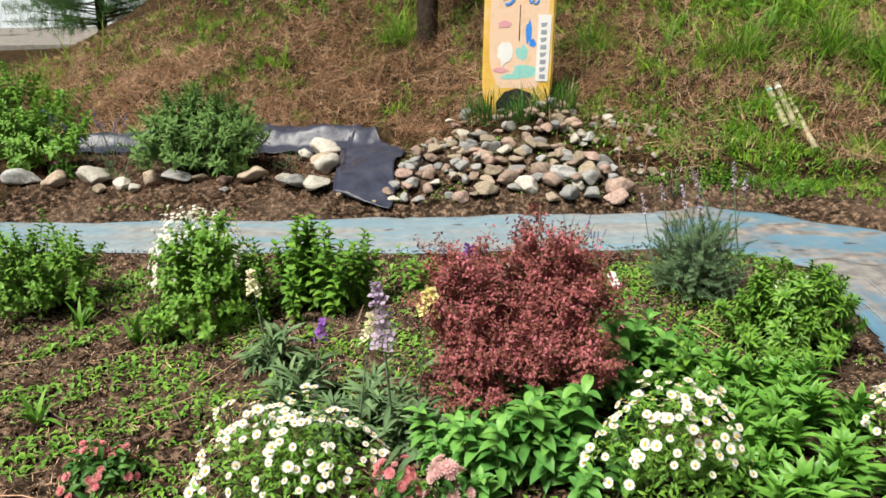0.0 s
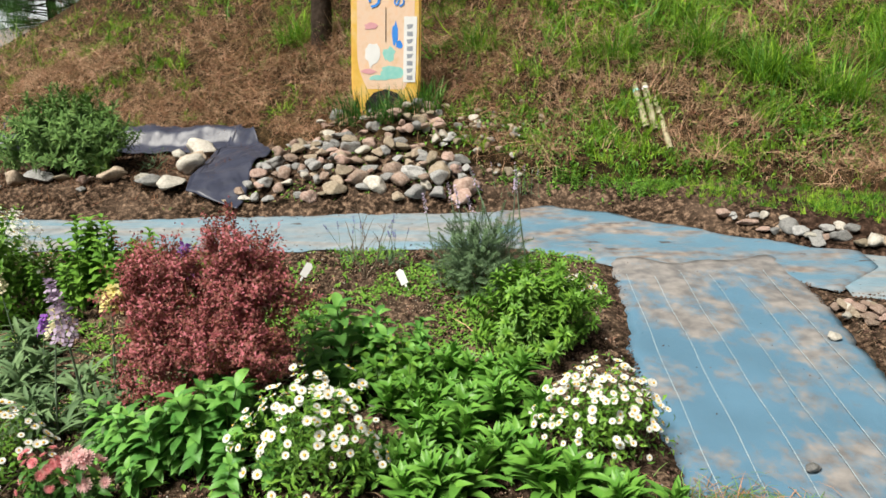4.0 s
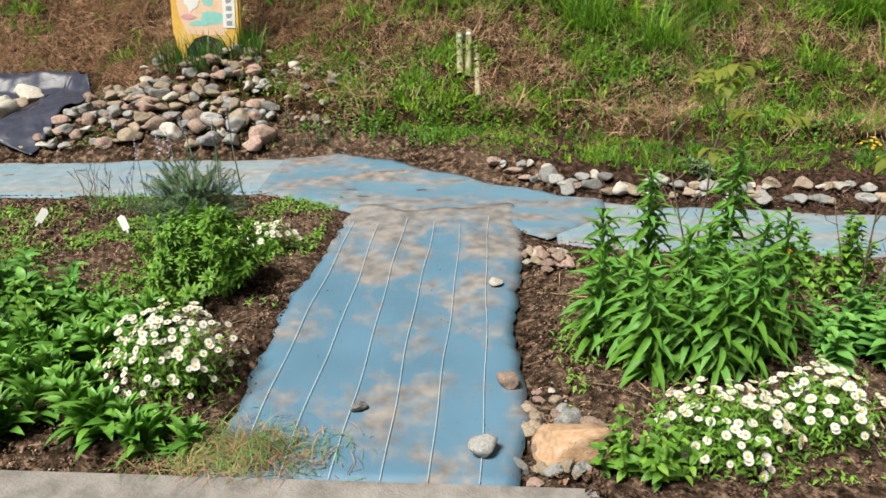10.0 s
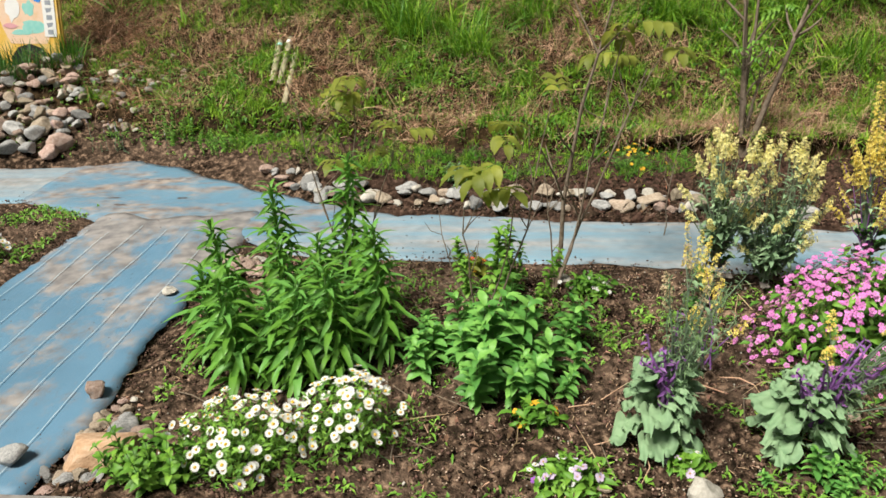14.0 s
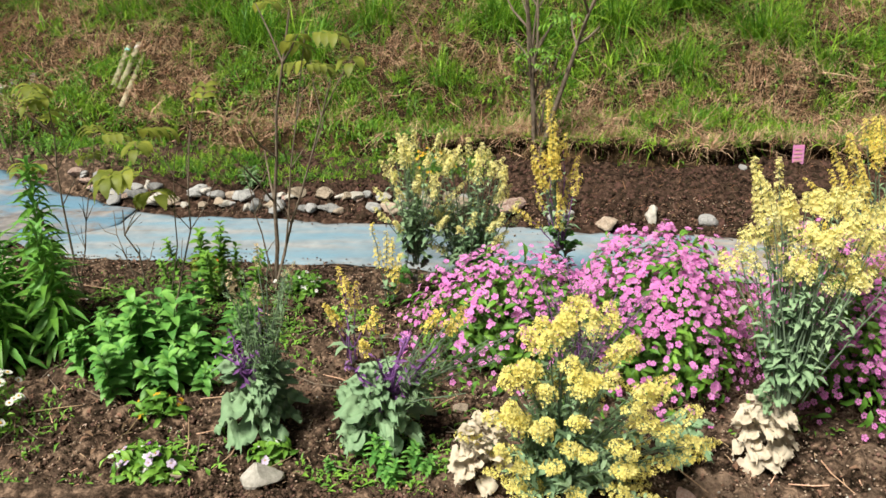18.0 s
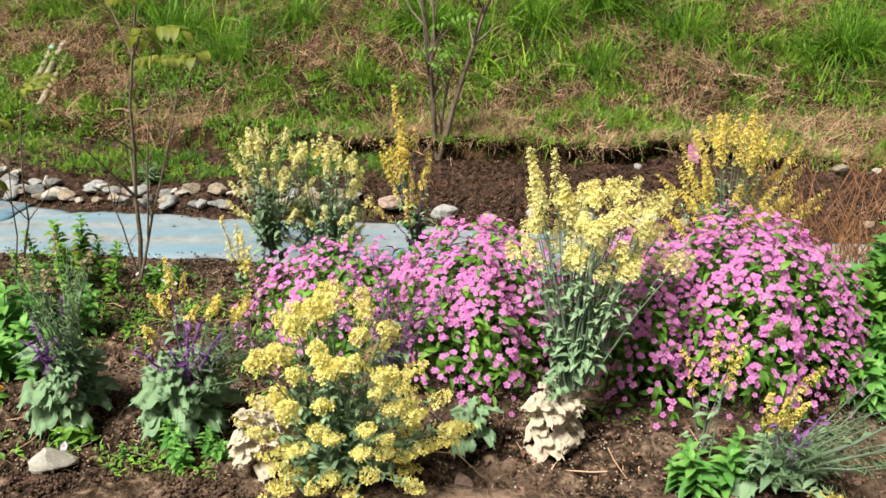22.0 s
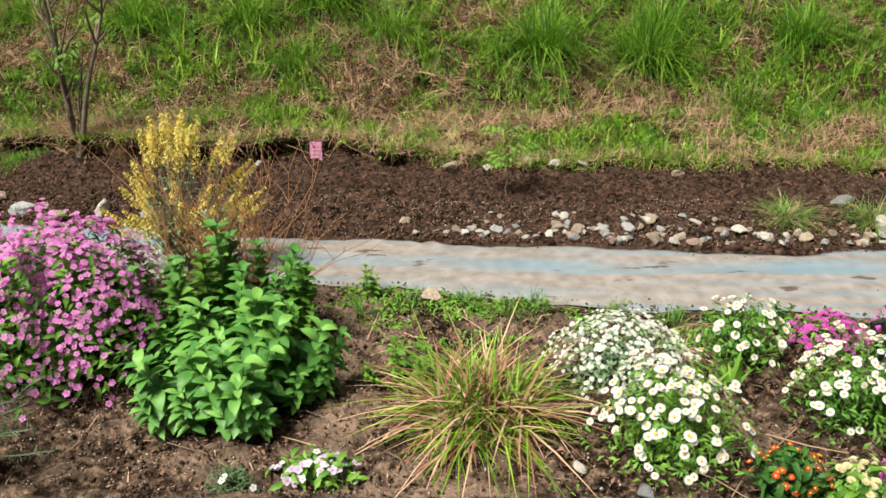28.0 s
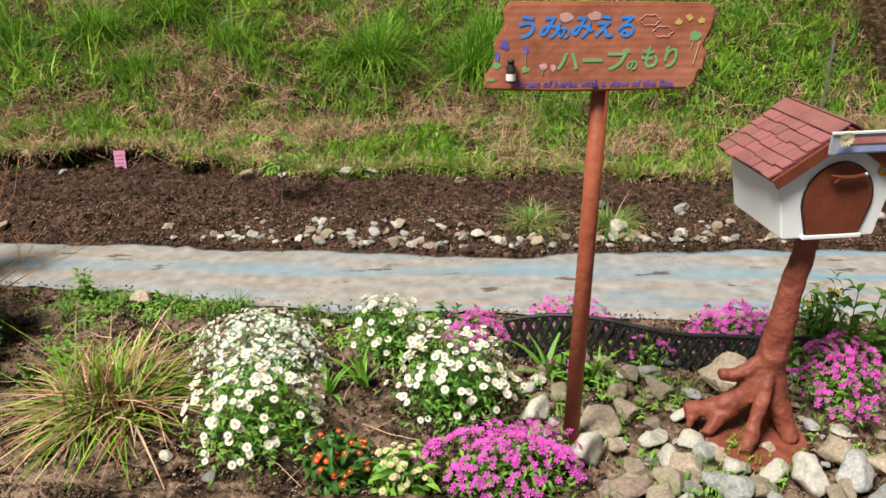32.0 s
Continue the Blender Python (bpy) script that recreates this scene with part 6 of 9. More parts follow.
lavender(1.06, 1.86, 400, 0.25, 0.2, (2.0, 1.4), 7, "rounded grey-green lavender bush with few flower spikes", 70, LILAC_SPIKE, 0.75)
lavender(0.55, 2.2, 34, 0.12, 0.1, (0.6, 0.95), 7, "small dark lavender plant with purple spikes", 71)
lavender(0.3, 2.3, 18, 0.08, 0.08, (0.6, 0.9), 5, "small dark lavender plant with purple spikes", 72)
lavender(0.8, 2.35, 16, 0.1, 0.06, (0.6, 0.8), 0, "low grey-green lavender seedling", 73)
lavender(1.35, 3.5, 14, 0.3, 0.08, (0.5, 0.8), 9, "thin lavender stems with pale flower spikes by the path", 74, LILAC_SPIKE)
lavender(-3.3, 4.3, 30, 0.35, 0.2, (0.9, 1.3), 26, "blue flowered lavender stems in the rear bed", 75)
lavender(-2.85, 3.7, 24, 0.12, 0.1, (0.8, 1.1), 4, "low grey-green lavender beside stones", 76)
lavender(-1.55, 3.95, 20, 0.1, 0.08, (0.8, 1.2), 0, "dark green tuft beside rounded stones", 77)


def woody(name, x, y, stems, label, category, seed, mat=TWIG, leaf_mesh_=None, leaves=0, z=None, leaf_from=0.6, crook=0.012):
    """Thin bare stems with side twigs: each stem is (dx, dy, height, base radius)."""
    rng = np.random.default_rng(seed + 300)
    root = tagged(new(name), label, category)
    root.location = (x, y, float(ground_z(x, y)) - 0.02 if z is None else z)
    for dx, dy, h, r in stems:
        g = Geo()
        k = np.linspace(0, 1, 7)
        pts = np.c_[dx * k + np.cumsum(rng.normal(0, crook, 7) * (k > 0)), dy * k + np.cumsum(rng.normal(0, crook, 7) * (k > 0)), h * k]
        g.add(tube(pts, np.linspace(r, r * 0.35, 7), 6), I4, 0)
        tips = [pts[-1]]
        for q in range(5):
            b = pts[rng.integers(2, 6)]
            a = rng.uniform(0, 6.28)
            d = np.array([math.cos(a) * 0.6, math.sin(a) * 0.6, rng.uniform(0.5, 1.0)]) * h * rng.uniform(0.15, 0.3)
            g.add(tube([b, b + d * 0.5 + rng.normal(0, 0.008, 3), b + d], [r * 0.45, r * 0.35, r * 0.2], 5), I4, 0)
            tips.append(b + d)
        st = link("stem", g.mesh("stem", [mat]), root)
        if leaf_mesh_ is not None:
            for q in range(leaves):
                p = tips[rng.integers(len(tips))] + rng.normal(0, 0.02, 3)
                if p[2] < leaf_from * max(q[2] for q in stems):
                    continue
                ob = link("leaf_spray", leaf_mesh_, st)
                ob.matrix_basis = Matrix.Translation(p) @ Matrix.Rotation(rng.uniform(0, 6.28), 4, "Z") @ Matrix.Rotation(rng.uniform(-0.3, 0.5), 4, "X") @ Matrix.Scale(rng.uniform(0.7, 1.2), 4)
    return root


def spray_mesh(name, length, pairs, leaf, mat, stem_mat):
    """A leaf stalk with opposite leaflets."""
    g = Geo().add(tube([(0, 0, 0), (0, length * 0.5, 0.01), (0, length, -0.01)], [0.0012, 0.001, 0.0006], 4), I4, 0)
    m = []
    for k in range(pairs):
        t = 0.35 + 0.6 * k / max(1, pairs - 1)
        for s in (-1, 1):
            m.append((shift((0, length * t, 0.005)) @ rot("z", -s * 0.95) @ rot("x", -0.2))[0])
    m.append((shift((0, length, -0.01)) @ rot("x", -0.25))[0])
    g.add(leaf, np.array(m), 1)
    return g.mesh(name, [stem_mat, mat])


BRONZE_SPRAY = spray_mesh("leaf_spray", 0.13, 3, blade(0.085, 0.042, 0.6, 0.15, 4, 0.1, 0.6), LEAF_BRONZE, STEM)
GREEN_SPRAY = spray_mesh("leaf_spray", 0.1, 3, blade(0.05, 0.018, 0.5, 0.15, 3), LEAF_FRESH, STEM)
woody("young_tree", 4.08, 0.96, [(0.0, 0.0, 0.6, 0.006), (0.24, 0.03, 1.0, 0.005), (0.14, 0.0, 0.86, 0.004), (-0.12, 0.05, 0.55, 0.004)], "thin dark sapling with bronze-green leaves at its tips", "sapling", 1, TWIG, BRONZE_SPRAY, 4, None, 0.6)
woody("young_tree", 4.39, 1.46, [(0.2, 0.0, 1.28, 0.012), (0.34, 0.0, 1.0, 0.008), (-0.04, -0.03, 0.6, 0.005), (0.26, 0, 1.2, 0.006)], "young tree with slim grey stems and bronze-green leaves", "sapling", 2, TWIG, BRONZE_SPRAY, 8, None, 0.75)
woody("young_tree", 3.5, 1.35, [(0.06, 0.0, 0.95, 0.006), (-0.2, 0, 1.05, 0.005), (0.22, 0, 0.78, 0.004)], "slim sapling with large bronze-green leaves above herbs", "sapling", 3, TWIG, BRONZE_SPRAY, 4, None, 0.58)
woody("young_tree", 5.7, 3.2, [(-0.08, 0.1, 1.3, 0.022), (-0.02, 0.12, 1.2, 0.017), (0.36, 0.15, 1.15, 0.022), (0.06, 0.05, 0.75, 0.011), (-0.1, 0.1, 1.15, 0.01), (0.1, 0.1, 0.7, 0.01)], "multi-stemmed grey shrub with few leaves at bank foot", "shrub", 4, TWIG, GREEN_SPRAY, 6, None, 0.3)
woody("young_tree", 8.63, 2.6, [(0.0, 0.0, 0.42, 0.006)], "small sapling with pale green leaves in dark soil", "sapling", 5, TWIG, GREEN_SPRAY, 18, None, 0.3)
woody("dead_plant", 0.42, 2.05, [(0.05, 0, 0.4, 0.004), (-0.12, 0, 0.35, 0.004), (0.18, 0.02, 0.35, 0.004), (-0.02, 0, 0.45, 0.003)], "leafless pale twiggy plant in the bed", "dead plant", 6, TWIG)
DRY_TWIGS = np.random.default_rng(8)
woody("dry_shrub", 7.5, 1.12, [(DRY_TWIGS.normal(-0.02, 0.26), DRY_TWIGS.normal(0.0, 0.14), DRY_TWIGS.uniform(0.3, 0.85), 0.003) for q in range(84)], "shrub of thin dry red-brown twigs", "shrub", 7, TWIG_RED, crook=0.035)
woody("young_tree", 5.0, 2.1, [(0.05, 0.0, 0.6, 0.004)], "thin bare twig beside the path", "sapling", 8, TWIG)


def grass_clump(name, x, y, n, length, spread_r, label, mats, seed, width=0.007, bend=(0.5, 1.3), category="grass", z=None, weights=None, wild=0.9, tumble=0.25):
    rng = np.random.default_rng(seed + 700)
    root = tagged(new(name), label, category)
    root.location = (x, y, float(ground_z(x, y)) - 0.01 if z is None else z)
    for i, mt in enumerate(mats):
        g = Geo()
        c = int(n * (weights[i] if weights else 1 / len(mats)))
        for tpl in [grass_blade(length, width, b, 5) for b in np.linspace(*bend, 4)]:
            k = c // 4
            a, d = rng.uniform(0, 6.28, k), rng.uniform(0, 1, k) ** 0.7
            p = np.c_[spread_r * d * np.cos(a), spread_r * d * np.sin(a), 0 * a]
            m = shift(p) @ rot("z", a - math.pi / 2 + rng.normal(0, wild, k)) @ rot("x", -0.45 * d + rng.normal(0, tumble, k)) @ size(rng.uniform(0.55, 1.15, k))
            g.add(tpl, m)
        link("dry_foliage" if mt in (GRASS_DRY, GRASS_DEAD, GRASS_RED) else "foliage", g.mesh("blades", [mt]), root)
    return root


grass_clump("ornamental_grass", 8.54, 0.46, 1300, 0.265, 0.17, "arching grass clump with green and reddish dry blades", [GRASS_GREEN, GRASS_RED, GRASS_DRY, GRASS_LIME], 1, 0.012, (0.5, 2.1), weights=(0.26, 0.24, 0.28, 0.22), wild=1.5, tumble=0.42)
grass_clump("daffodil_clump", -0.02, 4.46, 170, 0.3, 0.17, "dark green strap leaves at foot of the surfboard", [LEAF_DARK], 2, 0.012, (0.1, 0.6), "bulb plant")
grass_clump("daffodil_clump", 0.28, 4.38, 170, 0.3, 0.16, "dark green strap leaves at foot of the surfboard", [LEAF_DARK], 3, 0.012, (0.1, 0.6), "bulb plant")
grass_clump("daffodil_clump", 0.55, 4.5, 170, 0.3, 0.16, "dark green strap leaves beside the surfboard", [LEAF_DARK, LEAF_MID], 4, 0.012, (0.1, 0.6), "bulb plant")
for k, (x, y, ln) in enumerate(((-1.95, 1.42, 0.18), (-1.62, 1.3, 0.2), (-2.15, 0.75, 0.18), (-1.7, 0.6, 0.16), (9.3, 0.6, 0.2), (9.42, 0.66, 0.18), (10.12, 0.75, 0.24), (10.28, 0.7, 0.2))):
    grass_clump("bulb_plant", x, y, 12, ln, 0.02, "small clump of broad pointed bulb leaves", [LEAF_FRESH if x > 0 else LEAF_MID], 10 + k, 0.03, (0.3, 0.9), "bulb plant")
for k, (x, y) in enumerate(((10.12, 2.28), (10.56, 2.25), (11.5, 2.5))):
    grass_clump("sedge_tuft", x, y, 420, 0.17, 0.1, "small rounded yellow-green sedge tuft on dark soil", [LEAF_SAGE, GRASS_DRY, GRASS_GREEN], 30 + k, 0.0045, (0.8, 2.0), weights=(0.5, 0.2, 0.3))
for k, (x, y, ln, c) in enumerate(((7.62, 4.95, 0.45, 240), (8.93, 4.78, 0.55, 520), (9.75, 4.73, 0.55, 520), (6.4, 5.0, 0.5, 260), (5.5, 4.9, 0.45, 260), (11.0, 4.9, 0.5, 300), (3.4, 4.8, 0.5, 280), (2.9, 5.1, 0.5, 260), (4.4, 5.0, 0.5, 240), (3.9, 4.5, 0.4, 220), (2.2, 5.2, 0.45, 240), (1.0, 5.6, 0.4, 200), (9.9, 5.1, 0.5, 240), (6.9, 4.6, 0.4, 200), (10.4, 4.2, 0.35, 200), (-0.9, 6.3, 0.45, 200), (7.0, 5.3, 0.55, 240), (5.0, 4.3, 0.3, 160))):
    grass_clump("grass_tussock", x, y, int(c * 1.5), ln, 0.2, "tall tussock of fresh green grass on the bank", [GRASS_DEEP, GRASS_GREEN, GRASS_LIME], 50 + k, 0.009, (0.5, 1.7), weights=(0.45, 0.35, 0.2), wild=1.1, tumble=0.35)
for k, (x, y) in enumerate(((8.2, 1.25), (8.45, 1.28), (8.62, 1.2), (8.75, 1.28), (9.1, 1.2), (9.3, 1.14), (8.0, 1.15))):
    grass_clump("edge_grass", x, y, 90, 0.11, 0.06, "small dark grass tuft edging the path", [LEAF_DARK, GRASS_GREEN], 80 + k, 0.005, (0.5, 1.5))


# ---- surfboard, poles, tags ----
BOARD_YELLOW = material("faded_yellow_paint", [(0.62, 0.36, 0.05), (0.72, 0.46, 0.10), (0.76, 0.56, 0.28)], 5.0, 0.55, 0.1, 30.0, detail=10)
BOARD_PINK = material("faded_pink_paint", [(0.70, 0.47, 0.28), (0.76, 0.56, 0.42), (0.78, 0.50, 0.30)], 9.0, 0.6, detail=10)
PAINT_TEAL = material("teal_paint", [(0.20, 0.55, 0.50), (0.35, 0.62, 0.56)], 18.0, 0.6, detail=8)
PAINT_BLUE = material("blue_paint", [(0.03, 0.20, 0.68), (0.06, 0.30, 0.80)], 14.0, 0.6)
PAINT_INDIGO = material("indigo_paint", [(0.10, 0.07, 0.36), (0.18, 0.14, 0.48)], 14.0, 0.6)
PAINT_GREEN = material("green_paint", [(0.14, 0.35, 0.14), (0.24, 0.50, 0.22)], 14.0, 0.6)
PAINT_WHITE = material("white_paint", [(0.70, 0.70, 0.69), (0.80, 0.80, 0.79)], 8.0, 0.6, 0.1, 80.0)
PAINT_GREY = material("grey_letters", [(0.22, 0.25, 0.30), (0.34, 0.36, 0.40)], 14.0, 0.7)
PAINT_PINK = material("pink_paint", [(0.62, 0.30, 0.34), (0.70, 0.38, 0.40)], 14.0, 0.6)
PAINT_BLACK = material("black_paint", [(0.012, 0.012, 0.012), (0.03, 0.03, 0.03)], 14.0, 0.6)
PAINT_GOLD = material("gold_paint", [(0.55, 0.38, 0.10), (0.66, 0.50, 0.2)], 14.0, 0.6)
POST_WOOD = material("red_brown_post_wood", [(0.22, 0.052, 0.026), (0.37, 0.105, 0.052)], 9.0, 0.55, 0.4, 40.0, detail=10)
SIGN_WOOD = material("red_brown_stained_wood", [(0.27, 0.082, 0.042), (0.43, 0.15, 0.085), (0.50, 0.20, 0.125)], 7.0, 0.6, 0.3, 30.0, detail=10)
TRUNK_PAINT = material("red_brown_painted_root", [(0.14, 0.035, 0.02), (0.24, 0.068, 0.042)], 12.0, 0.55, 1.0, 28.0, detail=10)
ROOF_RED = material("dusty_red_shingle", [(0.20, 0.070, 0.066), (0.31, 0.128, 0.122)], 12.0, 0.6, 0.3, 90.0, 0.15)
DOOR_WOOD = material("dark_red_door_wood", [(0.13, 0.03, 0.014), (0.23, 0.065, 0.03)], 9.0, 0.5, 0.2, 60.0, detail=10)
HOUSE_WHITE = material("white_house_paint", [(0.80, 0.82, 0.84), (0.86, 0.87, 0.88)], 3.0, 0.7, 0.1, 120.0)
PLATE_GREY = material("pale_grey_plate", [(0.30, 0.32, 0.38), (0.40, 0.42, 0.47)], 9.0, 0.6)
PLATE_BLUE = material("faded_blue_letters", [(0.22, 0.27, 0.55), (0.34, 0.38, 0.62)], 25.0, 0.6)
METAL = material("dull_metal", [(0.4, 0.4, 0.4), (0.55, 0.55, 0.55)], 20.0, 0.4, metal=0.9)
BAMBOO = material("pale_bamboo", [(0.19, 0.17, 0.10), (0.31, 0.285, 0.18), (0.40, 0.37, 0.26)], 10.0, 0.6, 0.2, 60.0, 0.2, detail=8)
TAG_PINK = material("pink_tag", [(0.66, 0.22, 0.48), (0.74, 0.34, 0.58)], 10.0, 0.6)


def grain(mat, along, scale=30.0, strength=0.6):
    """Adds wood grain lines that run along one axis."""
    n, l = mat.node_tree.nodes, mat.node_tree.links
    b = n["Principled BSDF"]
    old = b.inputs["Base Color"].links[0].from_socket
    tc, mp, wv = n.new("ShaderNodeTexCoord"), n.new("ShaderNodeMapping"), n.new("ShaderNodeTexWave")
    s = [scale] * 3
    s[along] = scale * 0.08
    mp.inputs["Scale"].default_value = s
    wv.inputs["Scale"].default_value, wv.inputs["Distortion"].default_value, wv.inputs["Detail"].default_value = 1.0, 9.0, 4.0
    wv.bands_direction = "Z" if along != 2 else "X"
    l.new(tc.outputs["Object"], mp.inputs["Vector"])
    l.new(mp.outputs[0], wv.inputs["Vector"])
    mx = n.new("ShaderNodeMix")
    mx.data_type, mx.blend_type = "RGBA", "MULTIPLY"
    mx.inputs["Factor"].default_value = strength
    l.new(old, mx.inputs["A"])
    l.new(wv.outputs["Color"], mx.inputs["B"])
    l.new(mx.outputs["Result"], b.inputs["Base Color"])


grain(SIGN_WOOD, 0, 15.0, 0.16)
grain(DOOR_WOOD, 2, 26.0, 0.12)


def outline_mesh(name, pts, depth, mat, bevel=0.006):
    """A flat shape in x and z, extruded along y from 0 to depth, with eased edges."""
    bm = bmesh.new()
    vs = [bm.verts.new((x, 0, z)) for x, z in pts]
    face = bm.faces.new(vs)
    ex = bmesh.ops.extrude_face_region(bm, geom=[face])
    bmesh.ops.translate(bm, vec=(0, depth, 0), verts=[v for v in ex["geom"] if isinstance(v, bmesh.types.BMVert)])
    bmesh.ops.recalc_face_normals(bm, faces=bm.faces[:])
    if bevel:
        rim = [e for e in bm.edges if len(e.link_faces) == 2 and e.calc_face_angle(0) > 0.8]
        bmesh.ops.bevel(bm, geom=rim, offset=bevel, segments=2, affect="EDGES")
    me = bpy.data.meshes.new(name)
    bm.to_mesh(me)
    bm.free()
    me.materials.append(mat)
    return me


def text_mesh(name, body, height, mat, depth=0.0012, shear=0.0, squeeze=1.0):
    cu = bpy.data.curves.new(name, "FONT")
    cu.body, cu.size, cu.extrude, cu.align_x, cu.align_y, cu.shear, cu.resolution_u = body, height, depth, "CENTER", "CENTER", shear, 3
    cu.offset = height * 0.022
    ob = bpy.data.objects.new(name, cu)
    scene.collection.objects.link(ob)
    bpy.context.view_layer.update()
    me = bpy.data.meshes.new_from_object(ob.evaluated_get(bpy.context.evaluated_depsgraph_get()))
    bpy.data.objects.remove(ob)
    me.materials.clear()
    me.materials.append(mat)
    for v in me.vertices:
        v.co = Vector((v.co.x * squeeze, -v.co.z, v.co.y))
    return me


def patch_mesh(name, pts, mat, thick=0.0015):
    return outline_mesh(name, pts, thick, mat, 0)


def blob(cx, cz, rx, rz, n=14, wob=0.15, seed=0):
    r = random.Random(seed)
    return [(cx + rx * math.cos(a) * (1 + r.uniform(-wob, wob)), cz + rz * math.sin(a) * (1 + r.uniform(-wob, wob))) for a in [2 * math.pi * k / n for k in range(n)]]


def surfboard():
    h = 1.75
    side = [(0.285 * (math.sin(min(1, (z / h) / 0.35 + 0.45) * math.pi / 2)) * (1 if z < 1.1 else math.sqrt(max(0, 1 - ((z - 1.1) / 0.66) ** 2))), z) for z in np.linspace(0, h, 26)]
    pts = [(x, z) for x, z in side] + [(-x, z) for x, z in reversed(side[:-1])]
    root = tagged(new("surfboard"), "faded yellow painted surfboard standing upright on the bank", "surfboard")
    root.matrix_world = pose(0.23, 4.5, float(ground_z(0.23, 4.5)) - 0.05, -7, 2, 1)
    link("board", outline_mesh("board", pts, 0.05, BOARD_YELLOW, 0.015), root)
    inner = [(x * 0.82, 0.28 + z * 0.83) for x, z in side]
    link("painted_panel", patch_mesh("painted_panel", [(x, z) for x, z in inner] + [(-x, z) for x, z in reversed(inner[:-1])], BOARD_PINK), root, "faded peach paint").location.y = -0.001
    for k, (cx, cz, rx, rz, mt) in enumerate(((0.06, 0.42, 0.10, 0.05, PAINT_TEAL), (0.03, 0.56, 0.05, 0.06, PAINT_TEAL), (-0.05, 0.37, 0.08, 0.025, PAINT_TEAL), (0.08, 0.72, 0.025, 0.09, PAINT_BLUE), (0.11, 0.64, 0.03, 0.03, PAINT_BLUE), (-0.11, 0.55, 0.06, 0.09, PAINT_WHITE), (-0.14, 0.42, 0.06, 0.02, PAINT_PINK), (-0.12, 0.78, 0.06, 0.03, PAINT_PINK))):
        link("paint_patch", patch_mesh("paint_patch", blob(cx, cz, rx, rz, 13, 0.3, k), mt), root).location.y = -0.0016 - 0.0003 * k
    link("name_strip", patch_mesh("name_strip", [(0.145, 0.34), (0.245, 0.34), (0.255, 0.86), (0.15, 0.86)], PAINT_WHITE), root, "white strip with grey lettering bars").location.y = -0.0048
    for k in range(8):
        z = 0.8 - 0.058 * k
        link("letter_bar", patch_mesh("letter_bar", [(0.175, z - 0.036), (0.222, z - 0.036), (0.222, z), (0.175, z)] if k % 2 else [(0.18, z - 0.04), (0.214, z - 0.03), (0.226, z), (0.172, z - 0.004)], PAINT_GREY), root, "unreadable grey letter").location.y = -0.0056
    for k, (ch, x, z, hh) in enumerate((("り", -0.09, 0.98, 0.16), ("の", 0.11, 0.97, 0.10))):
        link("painted_letter", text_mesh("painted_letter", ch, hh, PAINT_BLUE, 0.0005), root, "blue painted letter").matrix_basis = pose(x, -0.0056, z)
    link("crack", patch_mesh("crack", [(-0.002, 0.66), (0.004, 0.66), (0.003, 0.93), (-0.001, 0.93)], PAINT_BLACK), root, "dark crack").location.y = -0.0056
    fin = [(-0.15, 0.0), (0.15, 0.0), (0.17, 0.16), (0.1, 0.25), (0.0, 0.28), (-0.1, 0.25), (-0.17, 0.16)]
    link("tail_pad", patch_mesh("tail_pad", fin, BLACK_PLASTIC, 0.004), root, "black ribbed tail pad").location.y = -0.005
    link("tail_patch", patch_mesh("tail_patch", [(-0.06, 0.0), (0.06, 0.0), (0.045, 0.1), (0.0, 0.16), (-0.045, 0.1)], BOARD_YELLOW), root, "yellow patch").location.y = -0.0062


surfboard()

for k, (x, y, x2, y2, z2) in enumerate(((2.335, 4.26, 2.305, 4.72, 0.655), (2.40, 4.22, 2.385, 4.76, 0.675), (2.48, 4.02, 2.44, 4.97, 0.742))):
    z1 = float(ground_z(x, y)) + 0.02
    a, b = np.array([x, y, z1]), np.array([x2, y2, z2])
    r = 0.026 if k != 2 else 0.024
    pts, rad = [], []
    for q in range(4):
        t0, t1 = q / 4, (q + 1) / 4
        for t, rr in ((t0 + 0.012, r * 1.12), (t0 + 0.03, r), (t1 - 0.012, r)):
            pts.append(a + (b - a) * t)
            rad.append(rr)
    v, f = tube(pts, rad, 9)
    g = Geo().add((v, f), I4)
    n0 = (len(pts) - 1) * 9
    g.add((v, np.array([(n0 + s, n0 + (s + 1) % 9, len(v) - 1) for s in range(9)])), I4)
    ob = tagged(link("bamboo_pole", g.mesh("bamboo_pole", [BAMBOO])), "pale weathered bamboo pole leaning on the grassy bank", "bamboo pole", "bamboo poles on the bank")
    if k < 2:
        m = a + (b - a) * 0.86
        link("tape", Geo().add(tube([m, m + (b - a) * 0.05], [r * 1.08, r * 1.08], 9), I4).mesh("tape", [PAINT_TEAL if k == 0 else PAINT_WHITE]), ob, "pale tape")

for x, y, lean in ((0.69, 1.86, -25), (0.06, 2.0, 35)):
    root = tagged(new("plant_tag"), "white plastic plant tag stuck in the soil", "plant tag")
    root.matrix_world = pose(x, y, float(ground_z(x, y)) - 0.01, -20, lean, 10)
    link("stake", outline_mesh("stake", [(-0.004, 0), (0.004, 0), (0.006, 0.05), (-0.006, 0.05)], 0.002, PAINT_WHITE, 0), root)
    link("plate", outline_mesh("plate", [(-0.02, 0.052), (0.02, 0.052), (0.024, 0.12), (0.01, 0.135), (-0.018, 0.13)], 0.002, PAINT_WHITE, 0.0005), root)
root = tagged(new("plant_tag"), "pink printed plant tag on a stake in dark soil", "plant tag")
root.matrix_world = pose(7.37, 3.13, 0.045, -8, 0, 8)
